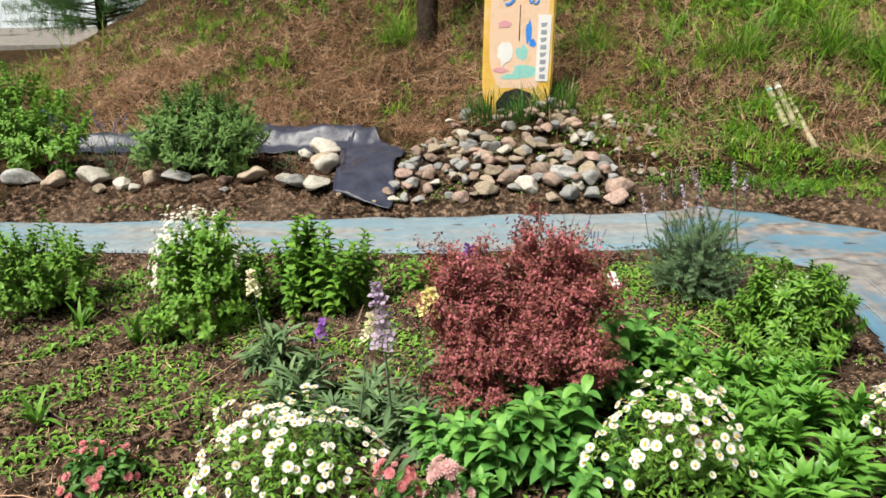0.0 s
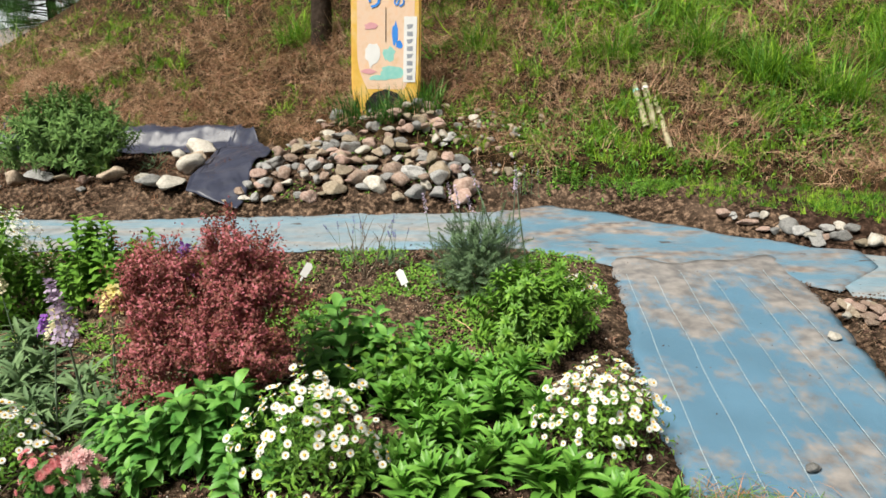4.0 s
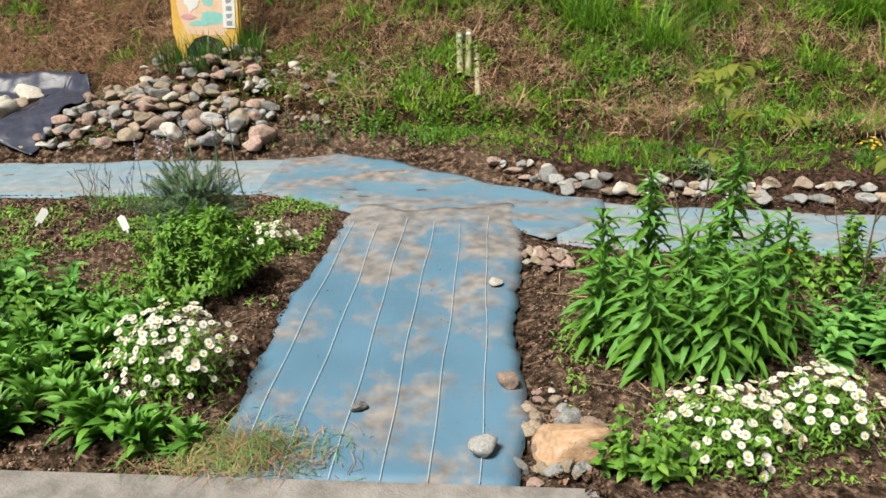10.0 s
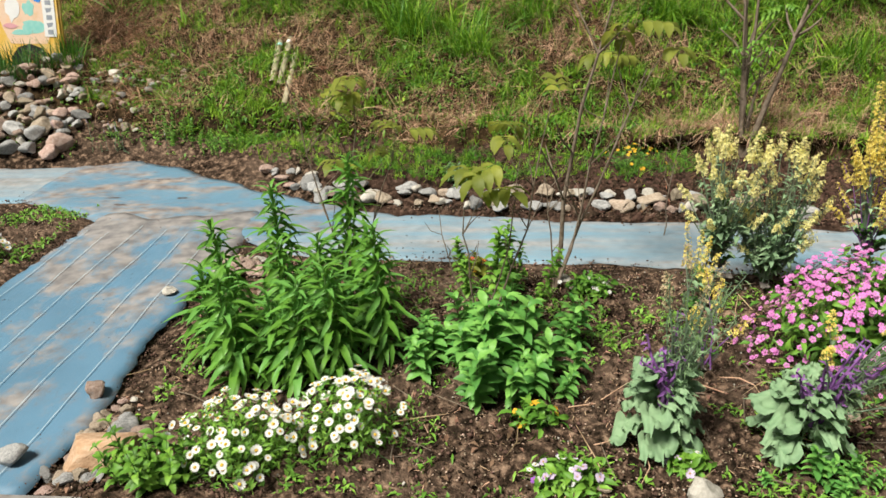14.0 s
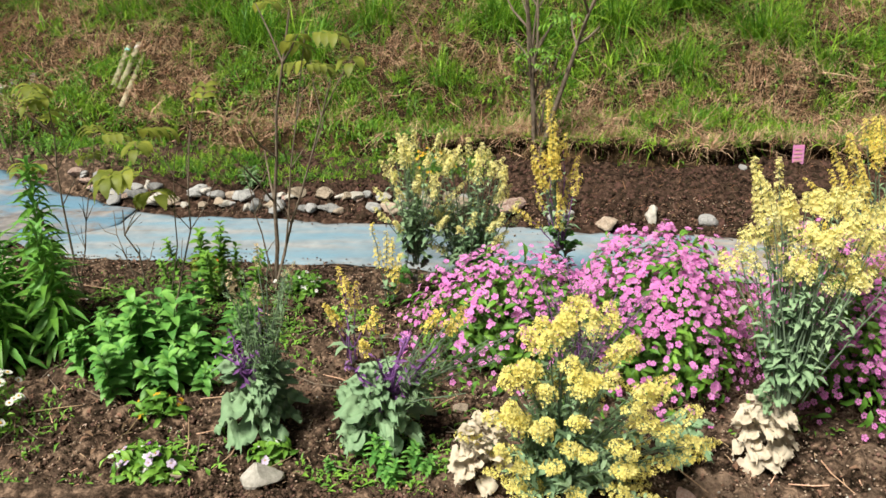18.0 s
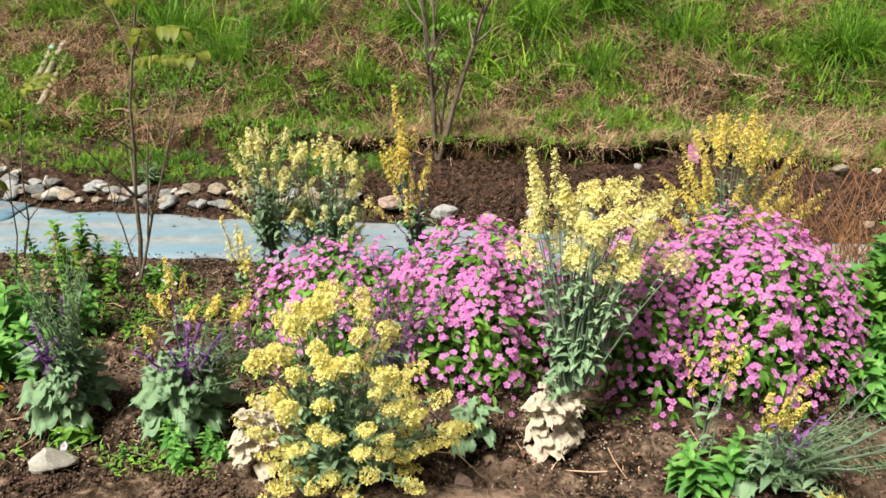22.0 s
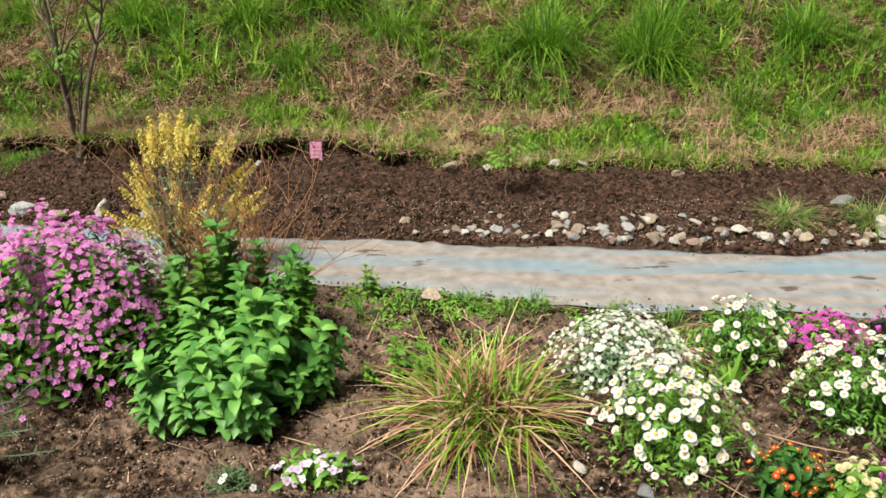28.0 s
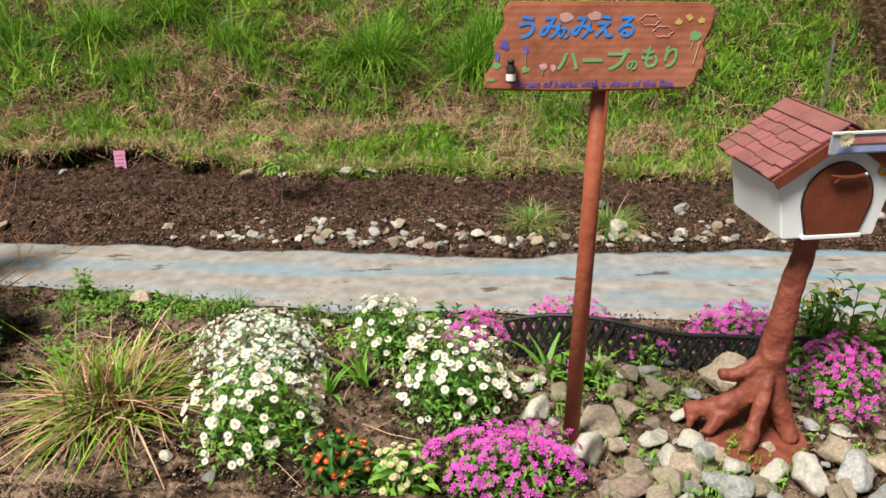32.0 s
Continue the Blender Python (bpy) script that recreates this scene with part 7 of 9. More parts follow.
link("stake", outline_mesh("stake", [(-0.005, 0), (0.005, 0), (0.005, 0.06), (-0.005, 0.06)], 0.004, PAINT_WHITE, 0), root)
link("plate", outline_mesh("plate", [(-0.038, 0.055), (0.038, 0.055), (0.038, 0.18), (-0.038, 0.18)], 0.003, TAG_PINK, 0.001), root)
for k in range(4):
    link("text_bar", patch_mesh("text_bar", [(-0.028, 0.072 + 0.025 * k), (0.024 - 0.006 * (k % 2), 0.072 + 0.025 * k), (0.024 - 0.006 * (k % 2), 0.082 + 0.025 * k), (-0.028, 0.082 + 0.025 * k)], P_PALE), root, "unreadable printed line").location.y = -0.0025


# ---- sign board on its post ----
def sign():
    root = tagged(new("garden_sign"), "red-brown wooden garden sign with blue and green lettering", "sign")
    root.location = (10.172, 0.315, 0.03)
    bm = bmesh.new()
    bmesh.ops.create_cone(bm, cap_ends=True, segments=12, radius1=0.026, radius2=0.024, depth=1.4)
    for v in bm.verts:
        v.co.x += -0.014 + 0.034 * (v.co.z + 0.7) / 1.4
        v.co += Vector((0, 0, 0.68))
    for f in bm.faces:
        f.smooth = len(f.verts) == 4
    me = bpy.data.meshes.new("post")
    bm.to_mesh(me)
    bm.free()
    me.materials.append(POST_WOOD)
    link("post", me, root, "round red-brown stained post")
    pts = [(-0.285, 0.0), (-0.10, -0.006), (0.08, -0.004), (0.24, 0.0), (0.255, 0.018), (0.262, 0.045), (0.272, 0.05), (0.276, 0.09), (0.268, 0.115), (0.285, 0.155), (0.29, 0.195), (0.27, 0.213), (0.1, 0.218), (-0.12, 0.222), (-0.225, 0.222), (-0.245, 0.206), (-0.24, 0.165), (-0.258, 0.135), (-0.27, 0.12), (-0.262, 0.09), (-0.272, 0.06), (-0.29, 0.035), (-0.295, 0.015)]
    board = link("board", outline_mesh("board", pts, 0.026, SIGN_WOOD, 0.006), root, "wavy-ended stained plank")
    board.location = (-0.005, -0.052, 1.165)
    sx = 0.00144

    def at(px, py):
        """Place on the board's face from its design units: right and down from its top left corner."""
        return ((px - 1066) * sx, -0.0532, 1.165 + (157 - py) * sx * 0.985)

    for body, px, py, hh, mt, sq in (("うみ", 955, 47, 0.062, PAINT_BLUE, 0.95), ("の", 1000, 56, 0.034, PAINT_BLUE, 1.0), ("みえる", 1070, 47, 0.060, PAINT_BLUE, 0.88), ("ハーブ", 1052, 107, 0.056, PAINT_GREEN, 1.05), ("の", 1124, 114, 0.030, PAINT_GREEN, 1.0), ("もり", 1172, 102, 0.058, PAINT_GREEN, 0.85)):
        link("lettering", text_mesh("lettering", body, hh * 1.05, mt, 0.0006, 0.12, sq), root, "hand painted letters").matrix_basis = Matrix.Translation(at(px, py))
    link("lettering", text_mesh("lettering", "Forest of herbs with a view of the Sea", 0.021, PAINT_INDIGO, 0.0005, 0.1, 1.28), root, "small indigo painted words").matrix_basis = Matrix.Translation(at(1056, 146))
    for k, (px, py) in enumerate(((1004, 27), (1054, 26))):
        x, y, z = at(px, py)
        link("painted_cloud", patch_mesh("painted_cloud", blob(x, z, 0.017, 0.011, 12, 0.2, k), P_PALE), root).location.y = y
    for k, (px, py) in enumerate(((1150, 34), (1174, 54))):
        x, y, z = at(px, py)
        ring = [(x + 0.024 * math.cos(a) * (1 + 0.12 * math.cos(6 * a)), y, z + 0.013 * math.sin(a) * (1 + 0.12 * math.cos(6 * a))) for a in np.linspace(0, 2 * math.pi, 30)]
        link("painted_cloud", Geo().add(tube(ring, 0.0009, 4), I4).mesh("painted_cloud", [P_PALE]), root)
    for k, (px, py, mt, w, h) in enumerate(((1230, 63, PAINT_GREEN, 0.013, 0.012), (896, 75, PAINT_INDIGO, 0.012, 0.013), (884, 95, PAINT_INDIGO, 0.006, 0.014), (934, 84, PAINT_INDIGO, 0.006, 0.014), (882, 112, PAINT_GREEN, 0.011, 0.007), (934, 120, PAINT_GREEN, 0.011, 0.007), (872, 138, PAINT_GREEN, 0.010, 0.005), (966, 114, PAINT_PINK, 0.010, 0.008), (984, 116, PAINT_PINK, 0.009, 0.008), (1200, 38, PAINT_GOLD, 0.009, 0.007), (1218, 30, PAINT_GOLD, 0.009, 0.007), (1240, 36, PAINT_GOLD, 0.010, 0.007))):
        x, y, z = at(px, py)
        link("painted_motif", patch_mesh("painted_motif", blob(x, z, w, h, 11, 0.35, 20 + k), mt), root).location.y = y
    for px, py, p2, q2, mt in ((884, 95, 884, 120, PAINT_GREEN), (934, 84, 936, 122, PAINT_GREEN), (1229, 66, 1226, 85, PAINT_GREEN), (1240, 70, 1232, 112, PAINT_GOLD), (966, 116, 966, 130, PAINT_GREEN)):
        link("painted_line", Geo().add(tube([at(px, py), at(p2, q2)], 0.0012, 4), I4).mesh("painted_line", [mt]), root)
    x, y, z = at(1062, 150)
    link("knot", patch_mesh("knot", blob(x, z, 0.008, 0.014, 12, 0.3, 3), BARK), root, "dark knot hole").location.y = y
    # small bottle
    bx, by, bz = at(906, 121)
    bottle = tagged(new("bottle"), "small black bottle with white label fixed to the sign", "bottle")
    bottle.location = (10.175 + bx, 0.31 + by - 0.012, 0.03 + bz)
    prof = [(0.0115, -0.028), (0.0125, -0.026), (0.0125, 0.012), (0.008, 0.018), (0.008, 0.022), (0.0095, 0.022), (0.0095, 0.03), (0.0, 0.031)]
    link("body", Geo().add(tube([(0, 0, z) for _, z in prof], [r for r, _ in prof], 14), I4).mesh("body", [BLACK_PLASTIC]), bottle)
    link("paper_label", Geo().add(tube([(0, 0, -0.022), (0, 0, -0.004)], [0.0129, 0.0129], 14), I4).mesh("paper_label", [PAINT_WHITE]), bottle, "plain white label")


sign()


# ---- little white house on a root-shaped post ----
def little_house():
    root = tagged(new("letter_box_house"), "little white house box with red shingle roof on post", "letter box")
    root.matrix_world = pose(10.878, 0.372, 0.737, 0, 0, 9)
    w, wt, d, wall, apex = 0.14, 0.176, 0.31, 0.19, 0.319
    front = [(-w, 0), (w, 0), (wt, wall), (0.0, apex), (-wt, wall)]
    link("body", outline_mesh("body", front, d, HOUSE_WHITE, 0.004), root, "white painted box")
    arch = [(0.102 * math.cos(a) * (1 - 0.1 * math.sin(a) ** 4), 0.118 + 0.112 * math.sin(a)) for a in np.linspace(-0.35, math.pi + 0.35, 21)]
    door = link("door", outline_mesh("door", [(-0.078, 0.014), (0.078, 0.014)] + arch, 0.008, DOOR_WOOD, 0.002), root, "arched dark red wooden door")
    door.location = (0.006, -0.0085, 0)
    rim = [(0.08, -0.004, 0.014)] + [(1.03 * x, -0.004, z) for x, z in arch] + [(-0.08, -0.004, 0.014)]
    link("door_frame", Geo().add(tube(rim, 0.003, 6), I4).mesh("door_frame", [PAINT_BLACK]), root, "dark thin arch").location.x = 0.006
    twig = [(-0.045, -0.014, 0.198), (-0.015, -0.018, 0.192), (0.02, -0.018, 0.19), (0.052, -0.015, 0.194)]
    g = Geo().add(tube(twig, [0.003, 0.006, 0.0075, 0.007], 8), I4)
    g.add(tube([(-0.012, -0.018, 0.192), (-0.025, -0.018, 0.183), (-0.03, -0.016, 0.174)], [0.004, 0.003, 0.002], 6), I4)
    link("handle", g.mesh("handle", [DOOR_WOOD]), door, "wooden twig handle")
    v, a, b = dome(0.008, 0.008, 10, 3)
    kn = link("knob", Geo().add((v, a), I4).add((v, b), I4).mesh("knob", [METAL]), door, "round metal knob")
    kn.matrix_basis = pose(0.06, -0.014, 0.196, 90)
    link("door_sill", outline_mesh("door_sill", [(-0.09, 0.0), (0.09, 0.0), (0.09, 0.012), (-0.09, 0.012)], 0.014, HOUSE_WHITE, 0.002), root).location = (0.006, -0.012, 0.0)
    # roof: a deck on each side, courses of uneven shingles, a smooth ridge course
    top, slope, run, deep, fore = 0.345, math.atan2(0.142, 0.206), 0.25, 0.345, 0.018
    tile = outline_mesh("shingle", [(-0.5, 0.0), (-0.48, -0.002), (0.48, -0.002), (0.5, 0.0), (0.5, 0.058), (-0.5, 0.058)], 0.006, ROOF_RED, 0.001)
    for sgn in (-1, 1):
        m = Matrix.Translation((0, -fore, top - 0.014)) @ Matrix.Rotation(sgn * slope, 4, "Y")
        deck = slab("roof_deck", 0 if sgn > 0 else -run, run if sgn > 0 else 0, 0, deep, -0.012, 0.0, ROOF_RED, 0.002, root)
        deck.matrix_basis = m
        r = random.Random(4 + sgn)
        for row in range(5):
            y = 0.001
            while y < deep - 0.012:
                wd = min(r.uniform(0.032, 0.078), deep - y)
                if deep - y - wd < 0.02:
                    wd = deep - y
                ob = link("shingle", tile, deck)
                x = run + 0.003 - row * 0.0415 + r.uniform(-0.004, 0.004)
                ob.matrix_basis = Matrix.Translation((sgn * x, y + wd / 2, 0.013 + r.uniform(0, 0.003))) @ Matrix.Rotation(radians(90) * sgn, 4, "Z") @ Matrix.Rotation(radians(-98), 4, "X") @ Matrix.Diagonal((wd - 0.0016, 1, r.uniform(0.97, 1.05), 1))
                y += wd
        slab("ridge_course", 0 if sgn > 0 else -0.052, 0.052 if sgn > 0 else 0, -0.004, deep + 0.002, 0.0115, 0.017, ROOF_RED, 0.0012, root).matrix_basis = m
        link("barge_board", outline_mesh("barge_board", [(0, -0.03), (run, -0.03), (run, 0.002), (0, 0.002)] if sgn > 0 else [(-run, -0.03), (0, -0.03), (0, 0.002), (-run, 0.002)], 0.009, DOOR_WOOD, 0.001), root).matrix_basis = m @ Matrix.Translation((0, -0.0095, 0))
    plate = link("name_plate", outline_mesh("name_plate", [(-0.1, -0.028), (0.1, -0.028), (0.1, 0.028), (-0.1, 0.028)], 0.008, PLATE_GREY, 0.002), root, "pale grey plate with painted bars")
    plate.location = (0.03, -0.045, 0.292)
    link("painted_bar", patch_mesh("painted_bar", [(-0.068, 0.002), (0.08, 0.002), (0.08, 0.018), (-0.068, 0.018)], P_CORAL), plate, "unreadable coral letters").location.y = -0.003
    link("painted_bar", patch_mesh("painted_bar", [(-0.08, -0.022), (0.08, -0.022), (0.08, -0.008), (-0.08, -0.008)], PLATE_BLUE), plate, "unreadable blue letters").location.y = -0.003
    link("plate_rail", outline_mesh("plate_rail", [(-0.1, 0.0), (0.105, 0.0), (0.105, 0.007), (-0.1, 0.007)], 0.009, PAINT_WHITE, 0.001), root).location = (0.03, -0.05, 0.321)
    orn = link("ornament", flower_mesh("ornament", 12, 0.022, P_CREAM, 0.3, 0.3, P_CREAM, 0.3, layers=3), root, "cream flower ornament")
    orn.matrix_basis = pose(-0.038, -0.056, 0.31, 90)
    ring = [(0.132 + 0.014 * math.cos(a), -0.004, 0.2 + 0.014 * math.sin(a)) for a in np.linspace(0, 2 * math.pi, 18)]
    link("ring_ornament", Geo().add(tube(ring, 0.005, 6), I4).mesh("ring_ornament", [P_GOLD]), root, "small yellow ring")
    # post shaped like a trunk with roots, one carved piece
    post = tagged(new("root_post"), "red-brown painted tree trunk post with spreading roots", "post")
    post.location = (10.79, 0.42, 0.035)
    r = np.random.default_rng(5)
    g = Geo()

    def limb(pts, rad):
        pts, rad = np.array(pts, float), np.array(rad)
        t = np.linspace(0, 1, 4 * len(pts))
        k = np.linspace(0, 1, len(pts))
        p = np.stack([np.interp(t, k, pts[:, q]) for q in range(3)], 1)
        for q in range(2):
            p[1:-1] = (p[:-2] + 2 * p[1:-1] + p[2:]) / 4
        rr = np.interp(t, k, rad) * 0.74 * (1 + 0.03 * np.sin(5 * t + r.uniform(0, 6)) + r.normal(0, 0.015, len(t)))
        p = np.concatenate([p[:1] + (p[:1] - p[1:2]) * 0.02, p, p[-1:] + (p[-1:] - p[-2:-1]) * 0.3])
        g.add(tube(p + np.r_[np.zeros((1, 3)), r.normal(0, 0.0015, (len(p) - 1, 3))], np.r_[0.0004, rr, 0.0004], 14), I4)

    limb([(0.0, 0.0, 0.0), (0.0, 0.0, 0.16), (0.01, 0.0, 0.28), (0.03, 0.01, 0.45), (0.06, 0.03, 0.6), (0.075, 0.04, 0.705)], [0.05, 0.066, 0.062, 0.052, 0.046, 0.049])
    limb([(0.0, 0.0, 0.27), (-0.05, -0.01, 0.235), (-0.1, -0.015, 0.205), (-0.155, -0.02, 0.212)], [0.036, 0.034, 0.03, 0.028])
    limb([(0.0, 0.0, 0.24), (-0.06, -0.02, 0.14), (-0.13, -0.02, 0.085), (-0.2, 0.005, 0.062), (-0.24, 0.015, 0.05)], [0.06, 0.058, 0.048, 0.04, 0.03])
    limb([(-0.09, -0.02, 0.11), (-0.15, -0.045, 0.055), (-0.19, -0.075, 0.018)], [0.042, 0.034, 0.024])
    limb([(-0.19, 0.005, 0.062), (-0.225, -0.015, 0.035), (-0.235, -0.03, 0.01)], [0.022, 0.02, 0.012])
    limb([(0.0, -0.01, 0.25), (-0.015, -0.055, 0.19), (-0.05, -0.1, 0.1), (-0.075, -0.14, 0.035), (-0.095, -0.165, 0.01)], [0.03, 0.034, 0.032, 0.034, 0.028])
    limb([(0.01, 0.0, 0.22), (0.04, -0.03, 0.12), (0.065, -0.06, 0.05), (0.08, -0.08, 0.005)], [0.06, 0.048, 0.044, 0.04])
    limb([(0.0, 0.02, 0.18), (-0.06, 0.06, 0.09), (-0.12, 0.085, 0.03)], [0.034, 0.024, 0.016])
    limb([(0.01, 0.02, 0.18), (0.05, 0.07, 0.09), (0.08, 0.1, 0.01)], [0.04, 0.03, 0.02])
    trunk = link("trunk", g.mesh("trunk", [TRUNK_PAINT]), post, "gnarled trunk and roots")
    rm = trunk.modifiers.new("merge", "REMESH")
    rm.mode, rm.voxel_size, rm.use_smooth_shade = "VOXEL", 0.006, True
    sm = trunk.modifiers.new("ease", "SMOOTH")
    sm.iterations, sm.factor = 3, 0.5
    knots = bpy.data.textures.new("knots", "CLOUDS")
    knots.noise_scale, knots.noise_depth = 0.05, 3
    dp = trunk.modifiers.new("gnarls", "DISPLACE")
    dp.texture, dp.strength, dp.mid_level = knots, 0.014, 0.5
    bm = bmesh.new()
    bmesh.ops.create_cone(bm, cap_ends=True, segments=28, radius1=0.165, radius2=0.155, depth=0.02)
    for v in bm.verts:
        v.co += Vector((-0.025, -0.06, -0.003))
    me = bpy.data.meshes.new("base_plate")
    bm.to_mesh(me)
    bm.free()
    me.materials.append(TRUNK_PAINT)
    link("base_plate", me, post, "flat round painted base")


little_house()

# thin pole on the bank
pl = tagged(link("thin_pole", Geo().add(tube([(11.9, 3.0, 0.05), (11.92, 3.02, 0.95)], 0.008, 8), I4).mesh("thin_pole", [METAL])), "thin grey metal pole standing on the bank", "pole")


# ---- black plastic edging ----
def edging():
    xs = np.linspace(9.95, 11.1, 60)
    top = [(x, 0.86 - 0.05 * step(10.3, 11.0, x) + 0.02 * math.sin(7 * x), 0.178 + 0.025 * math.sin(6.2 * (x - 9.95)) - 0.05 * step(10.7, 11.1, x)) for x in xs]
    root = tagged(new("garden_edging"), "black plastic lattice garden edging", "edging")
    link("top_rail", Geo().add(tube(top, 0.009, 7), I4).mesh("top_rail", [BLACK_PLASTIC]), root)
    link("bottom_rail", Geo().add(tube([(x, y, 0.015) for x, y, _ in top], 0.006, 6), I4).mesh("bottom_rail", [BLACK_PLASTIC]), root)
    for k in range(0, len(top) - 4, 2):
        for s in (0, 1):
            a, b = (top[k], top[k + 4]) if s else (top[k + 4], top[k])
            link("lattice_bar", Geo().add(tube([(a[0], a[1], 0.012), (0.7 * a[0] + 0.3 * b[0], a[1], 0.35 * b[2]), (0.3 * a[0] + 0.7 * b[0], b[1], 0.75 * b[2]), (b[0], b[1], b[2])], [0.012, 0.008, 0.012, 0.008], 5), I4).mesh("lattice_bar", [BLACK_PLASTIC]), root)


edging()

# ---- stones round the sign and the house ----
heap("stones round the posts", "heap of mixed river stones round the posts")
RS = random.Random(9)
for x, y, s, k in ((10.06, 0.47, 0.13, 2), (10.03, 0.62, 0.09, 2), (10.2, 0.24, 0.17, 2), (10.27, 0.42, 0.14, 1), (10.35, 0.62, 0.1, 1), (10.38, 0.5, 0.11, 1), (10.52, 0.62, 0.11, 1), (10.49, 0.75, 0.09, 0), (10.74, 0.66, 0.24, 1), (10.43, 0.34, 0.1, 2), (10.46, 0.24, 0.1, 2), (10.57, 0.26, 0.09, 0), (10.55, 0.33, 0.1, 2), (10.44, 0.12, 0.13, 1), (10.5, 0.17, 0.12, 1), (10.6, 0.09, 0.15, 0), (10.66, 0.19, 0.1, 2), (10.7, 0.1, 0.1, 1), (10.75, 0.16, 0.11, 2), (10.85, 0.14, 0.15, 2), (11.0, 0.16, 0.15, 0), (10.98, 0.26, 0.12, 1), (11.12, 0.2, 0.14, 1), (10.35, 0.18, 0.1, 1), (10.3, 0.08, 0.12, 3), (10.4, 0.05, 0.1, 1), (10.9, 0.05, 0.1, 1), (11.05, 0.05, 0.12, 0), (11.25, 0.12, 0.13, 2), (11.35, 0.08, 0.12, 1), (10.42, 0.72, 0.1, 1), (10.6, 0.85, 0.1, 0), (10.33, 0.8, 0.08, 1), (10.55, 0.48, 0.08, 2), (10.62, 0.62, 0.07, 0), (10.15, 0.6, 0.08, 1), (10.3, 0.3, 0.08, 1), (10.72, 0.05, 0.06, 0), (10.62, 0.02, 0.07, 1), (11.5, 0.2, 0.14, 0)):
    stone(x, y, s * 1.05, k, None, "", "stones round the posts", RS, 0.1)
for q in range(160):
    stone(RS.uniform(10.0, 11.5), RS.uniform(0.03, 0.9), RS.uniform(0.022, 0.075), None, None, "", "stones round the posts", RS, 0.2)

for q in range(34):
    stone(RS.uniform(2.72, 2.97), abs(RS.gauss(0.0, 0.22)) + 0.03, RS.uniform(0.03, 0.075), None, None, "", "stones round the posts", RS, 0.2)

for q in range(110):
    x = RS.uniform(8.4, 11.6)
    stone(x, float(np.interp(x, BACK_X, BACK_Y)) + 0.05 + abs(RS.gauss(0.0, 0.12)), RS.uniform(0.025, 0.075), None, None, "", "stones round the posts", RS, 0.25)
for q in range(45):
    stone(RS.uniform(0.55, 1.35), RS.uniform(3.85, 4.45), RS.uniform(0.04, 0.11), None, None, "", "stones round the posts", RS, 0.2)

# ---- far end: road edge, pine, sea ----
SEA = material("pale_sea", [(0.55, 0.62, 0.66), (0.62, 0.68, 0.72)], 0.02, 0.3, 0.2, 0.5, spec=0.5)
tagged(slab("water", -1500, 300, 26, 4900, -1.0, -0.35, SEA, 0), "pale sea under a bright overcast sky", "sea", kind="structure")
tagged(slab("road_slab", -60, -8.5, 15.0, 21.5, -0.4, 0.26, CONCRETE, 0.03), "grey concrete road edge beyond the garden", "road", kind="structure")


def pine(x, y, h, crown_r, crown_n, label, seed, low):
    rng = np.random.default_rng(seed)
    z0 = float(ground_z(x, y))
    root = tagged(new("pine_tree"), label, "tree")
    root.location = (x, y, z0 - 0.05)
    zs = np.linspace(0, h, 8)
    link("trunk", Geo().add(tube([(0.04 * math.sin(1.3 * z), 0, z) for z in zs], np.linspace(0.11, 0.05, 8), 12), I4).mesh("trunk", [BARK]), root)
    g, needles = Geo(), []
    for k in range(crown_n):
        a, z = rng.uniform(0, 6.28), rng.uniform(low, h)
        d = np.array([math.cos(a), math.sin(a), rng.uniform(-0.15, 0.25)]) * crown_r * rng.uniform(0.5, 1)
        p0 = np.array([0, 0, z])
        g.add(tube([p0, p0 + d * 0.5, p0 + d], [0.016, 0.01, 0.004], 5), I4)
        for q in range(34):
            needles.append(p0 + d * rng.uniform(0.35, 1.05) + rng.normal(0, 0.07, 3))
    link("limbs", g.mesh("limbs", [BARK]), root)
    needles = np.repeat(np.array(needles), 18, 0)
    n = len(needles)
    m = shift(needles + rng.normal(0, 0.03, (n, 3))) @ rot("z", rng.uniform(0, 6.28, n)) @ rot("x", rng.uniform(-1.3, 1.3, n))
    link("crown", Geo().add(grass_blade(0.11, 0.006, 0.2, 1), m).mesh("crown", [LEAF_DARK]), root)


pine(-0.61, 6.1, 3.2, 1.0, 30, "dark pine trunk standing high on the bank", 1, 2.0)
pine(-7.6, 13.5, 3.0, 1.8, 130, "dark pine leaning over the end of the bank", 2, 0.5)
root = tagged(new("road_sign"), "small white and red notice on a thin post", "sign")
root.location = (-12.9, 18.0, 0.0)
link("post", Geo().add(tube([(0, 0, 0), (0, 0, 1.6)], 0.03, 8), I4).mesh("post", [METAL]), root)
link("plate", outline_mesh("plate", [(-0.3, 0.75), (0.3, 0.75), (0.3, 1.7), (-0.3, 1.7)], 0.02, PAINT_WHITE, 0.003), root).location.y = -0.06
link("red_bar", patch_mesh("red_bar", [(-0.22, 0.95), (0.22, 0.95), (0.22, 1.2), (-0.22, 1.2)], P_CORAL), root, "unreadable red writing").location.y = -0.065


# ---- ground cover ----
def patches(x, y, k=1.0, seed=0.0):
    """Smooth patchiness from 0 to 1."""
    return 0.5 + 0.5 * lumps(0.9 * k * x + seed, 0.9 * k * y + 1.7 * seed)


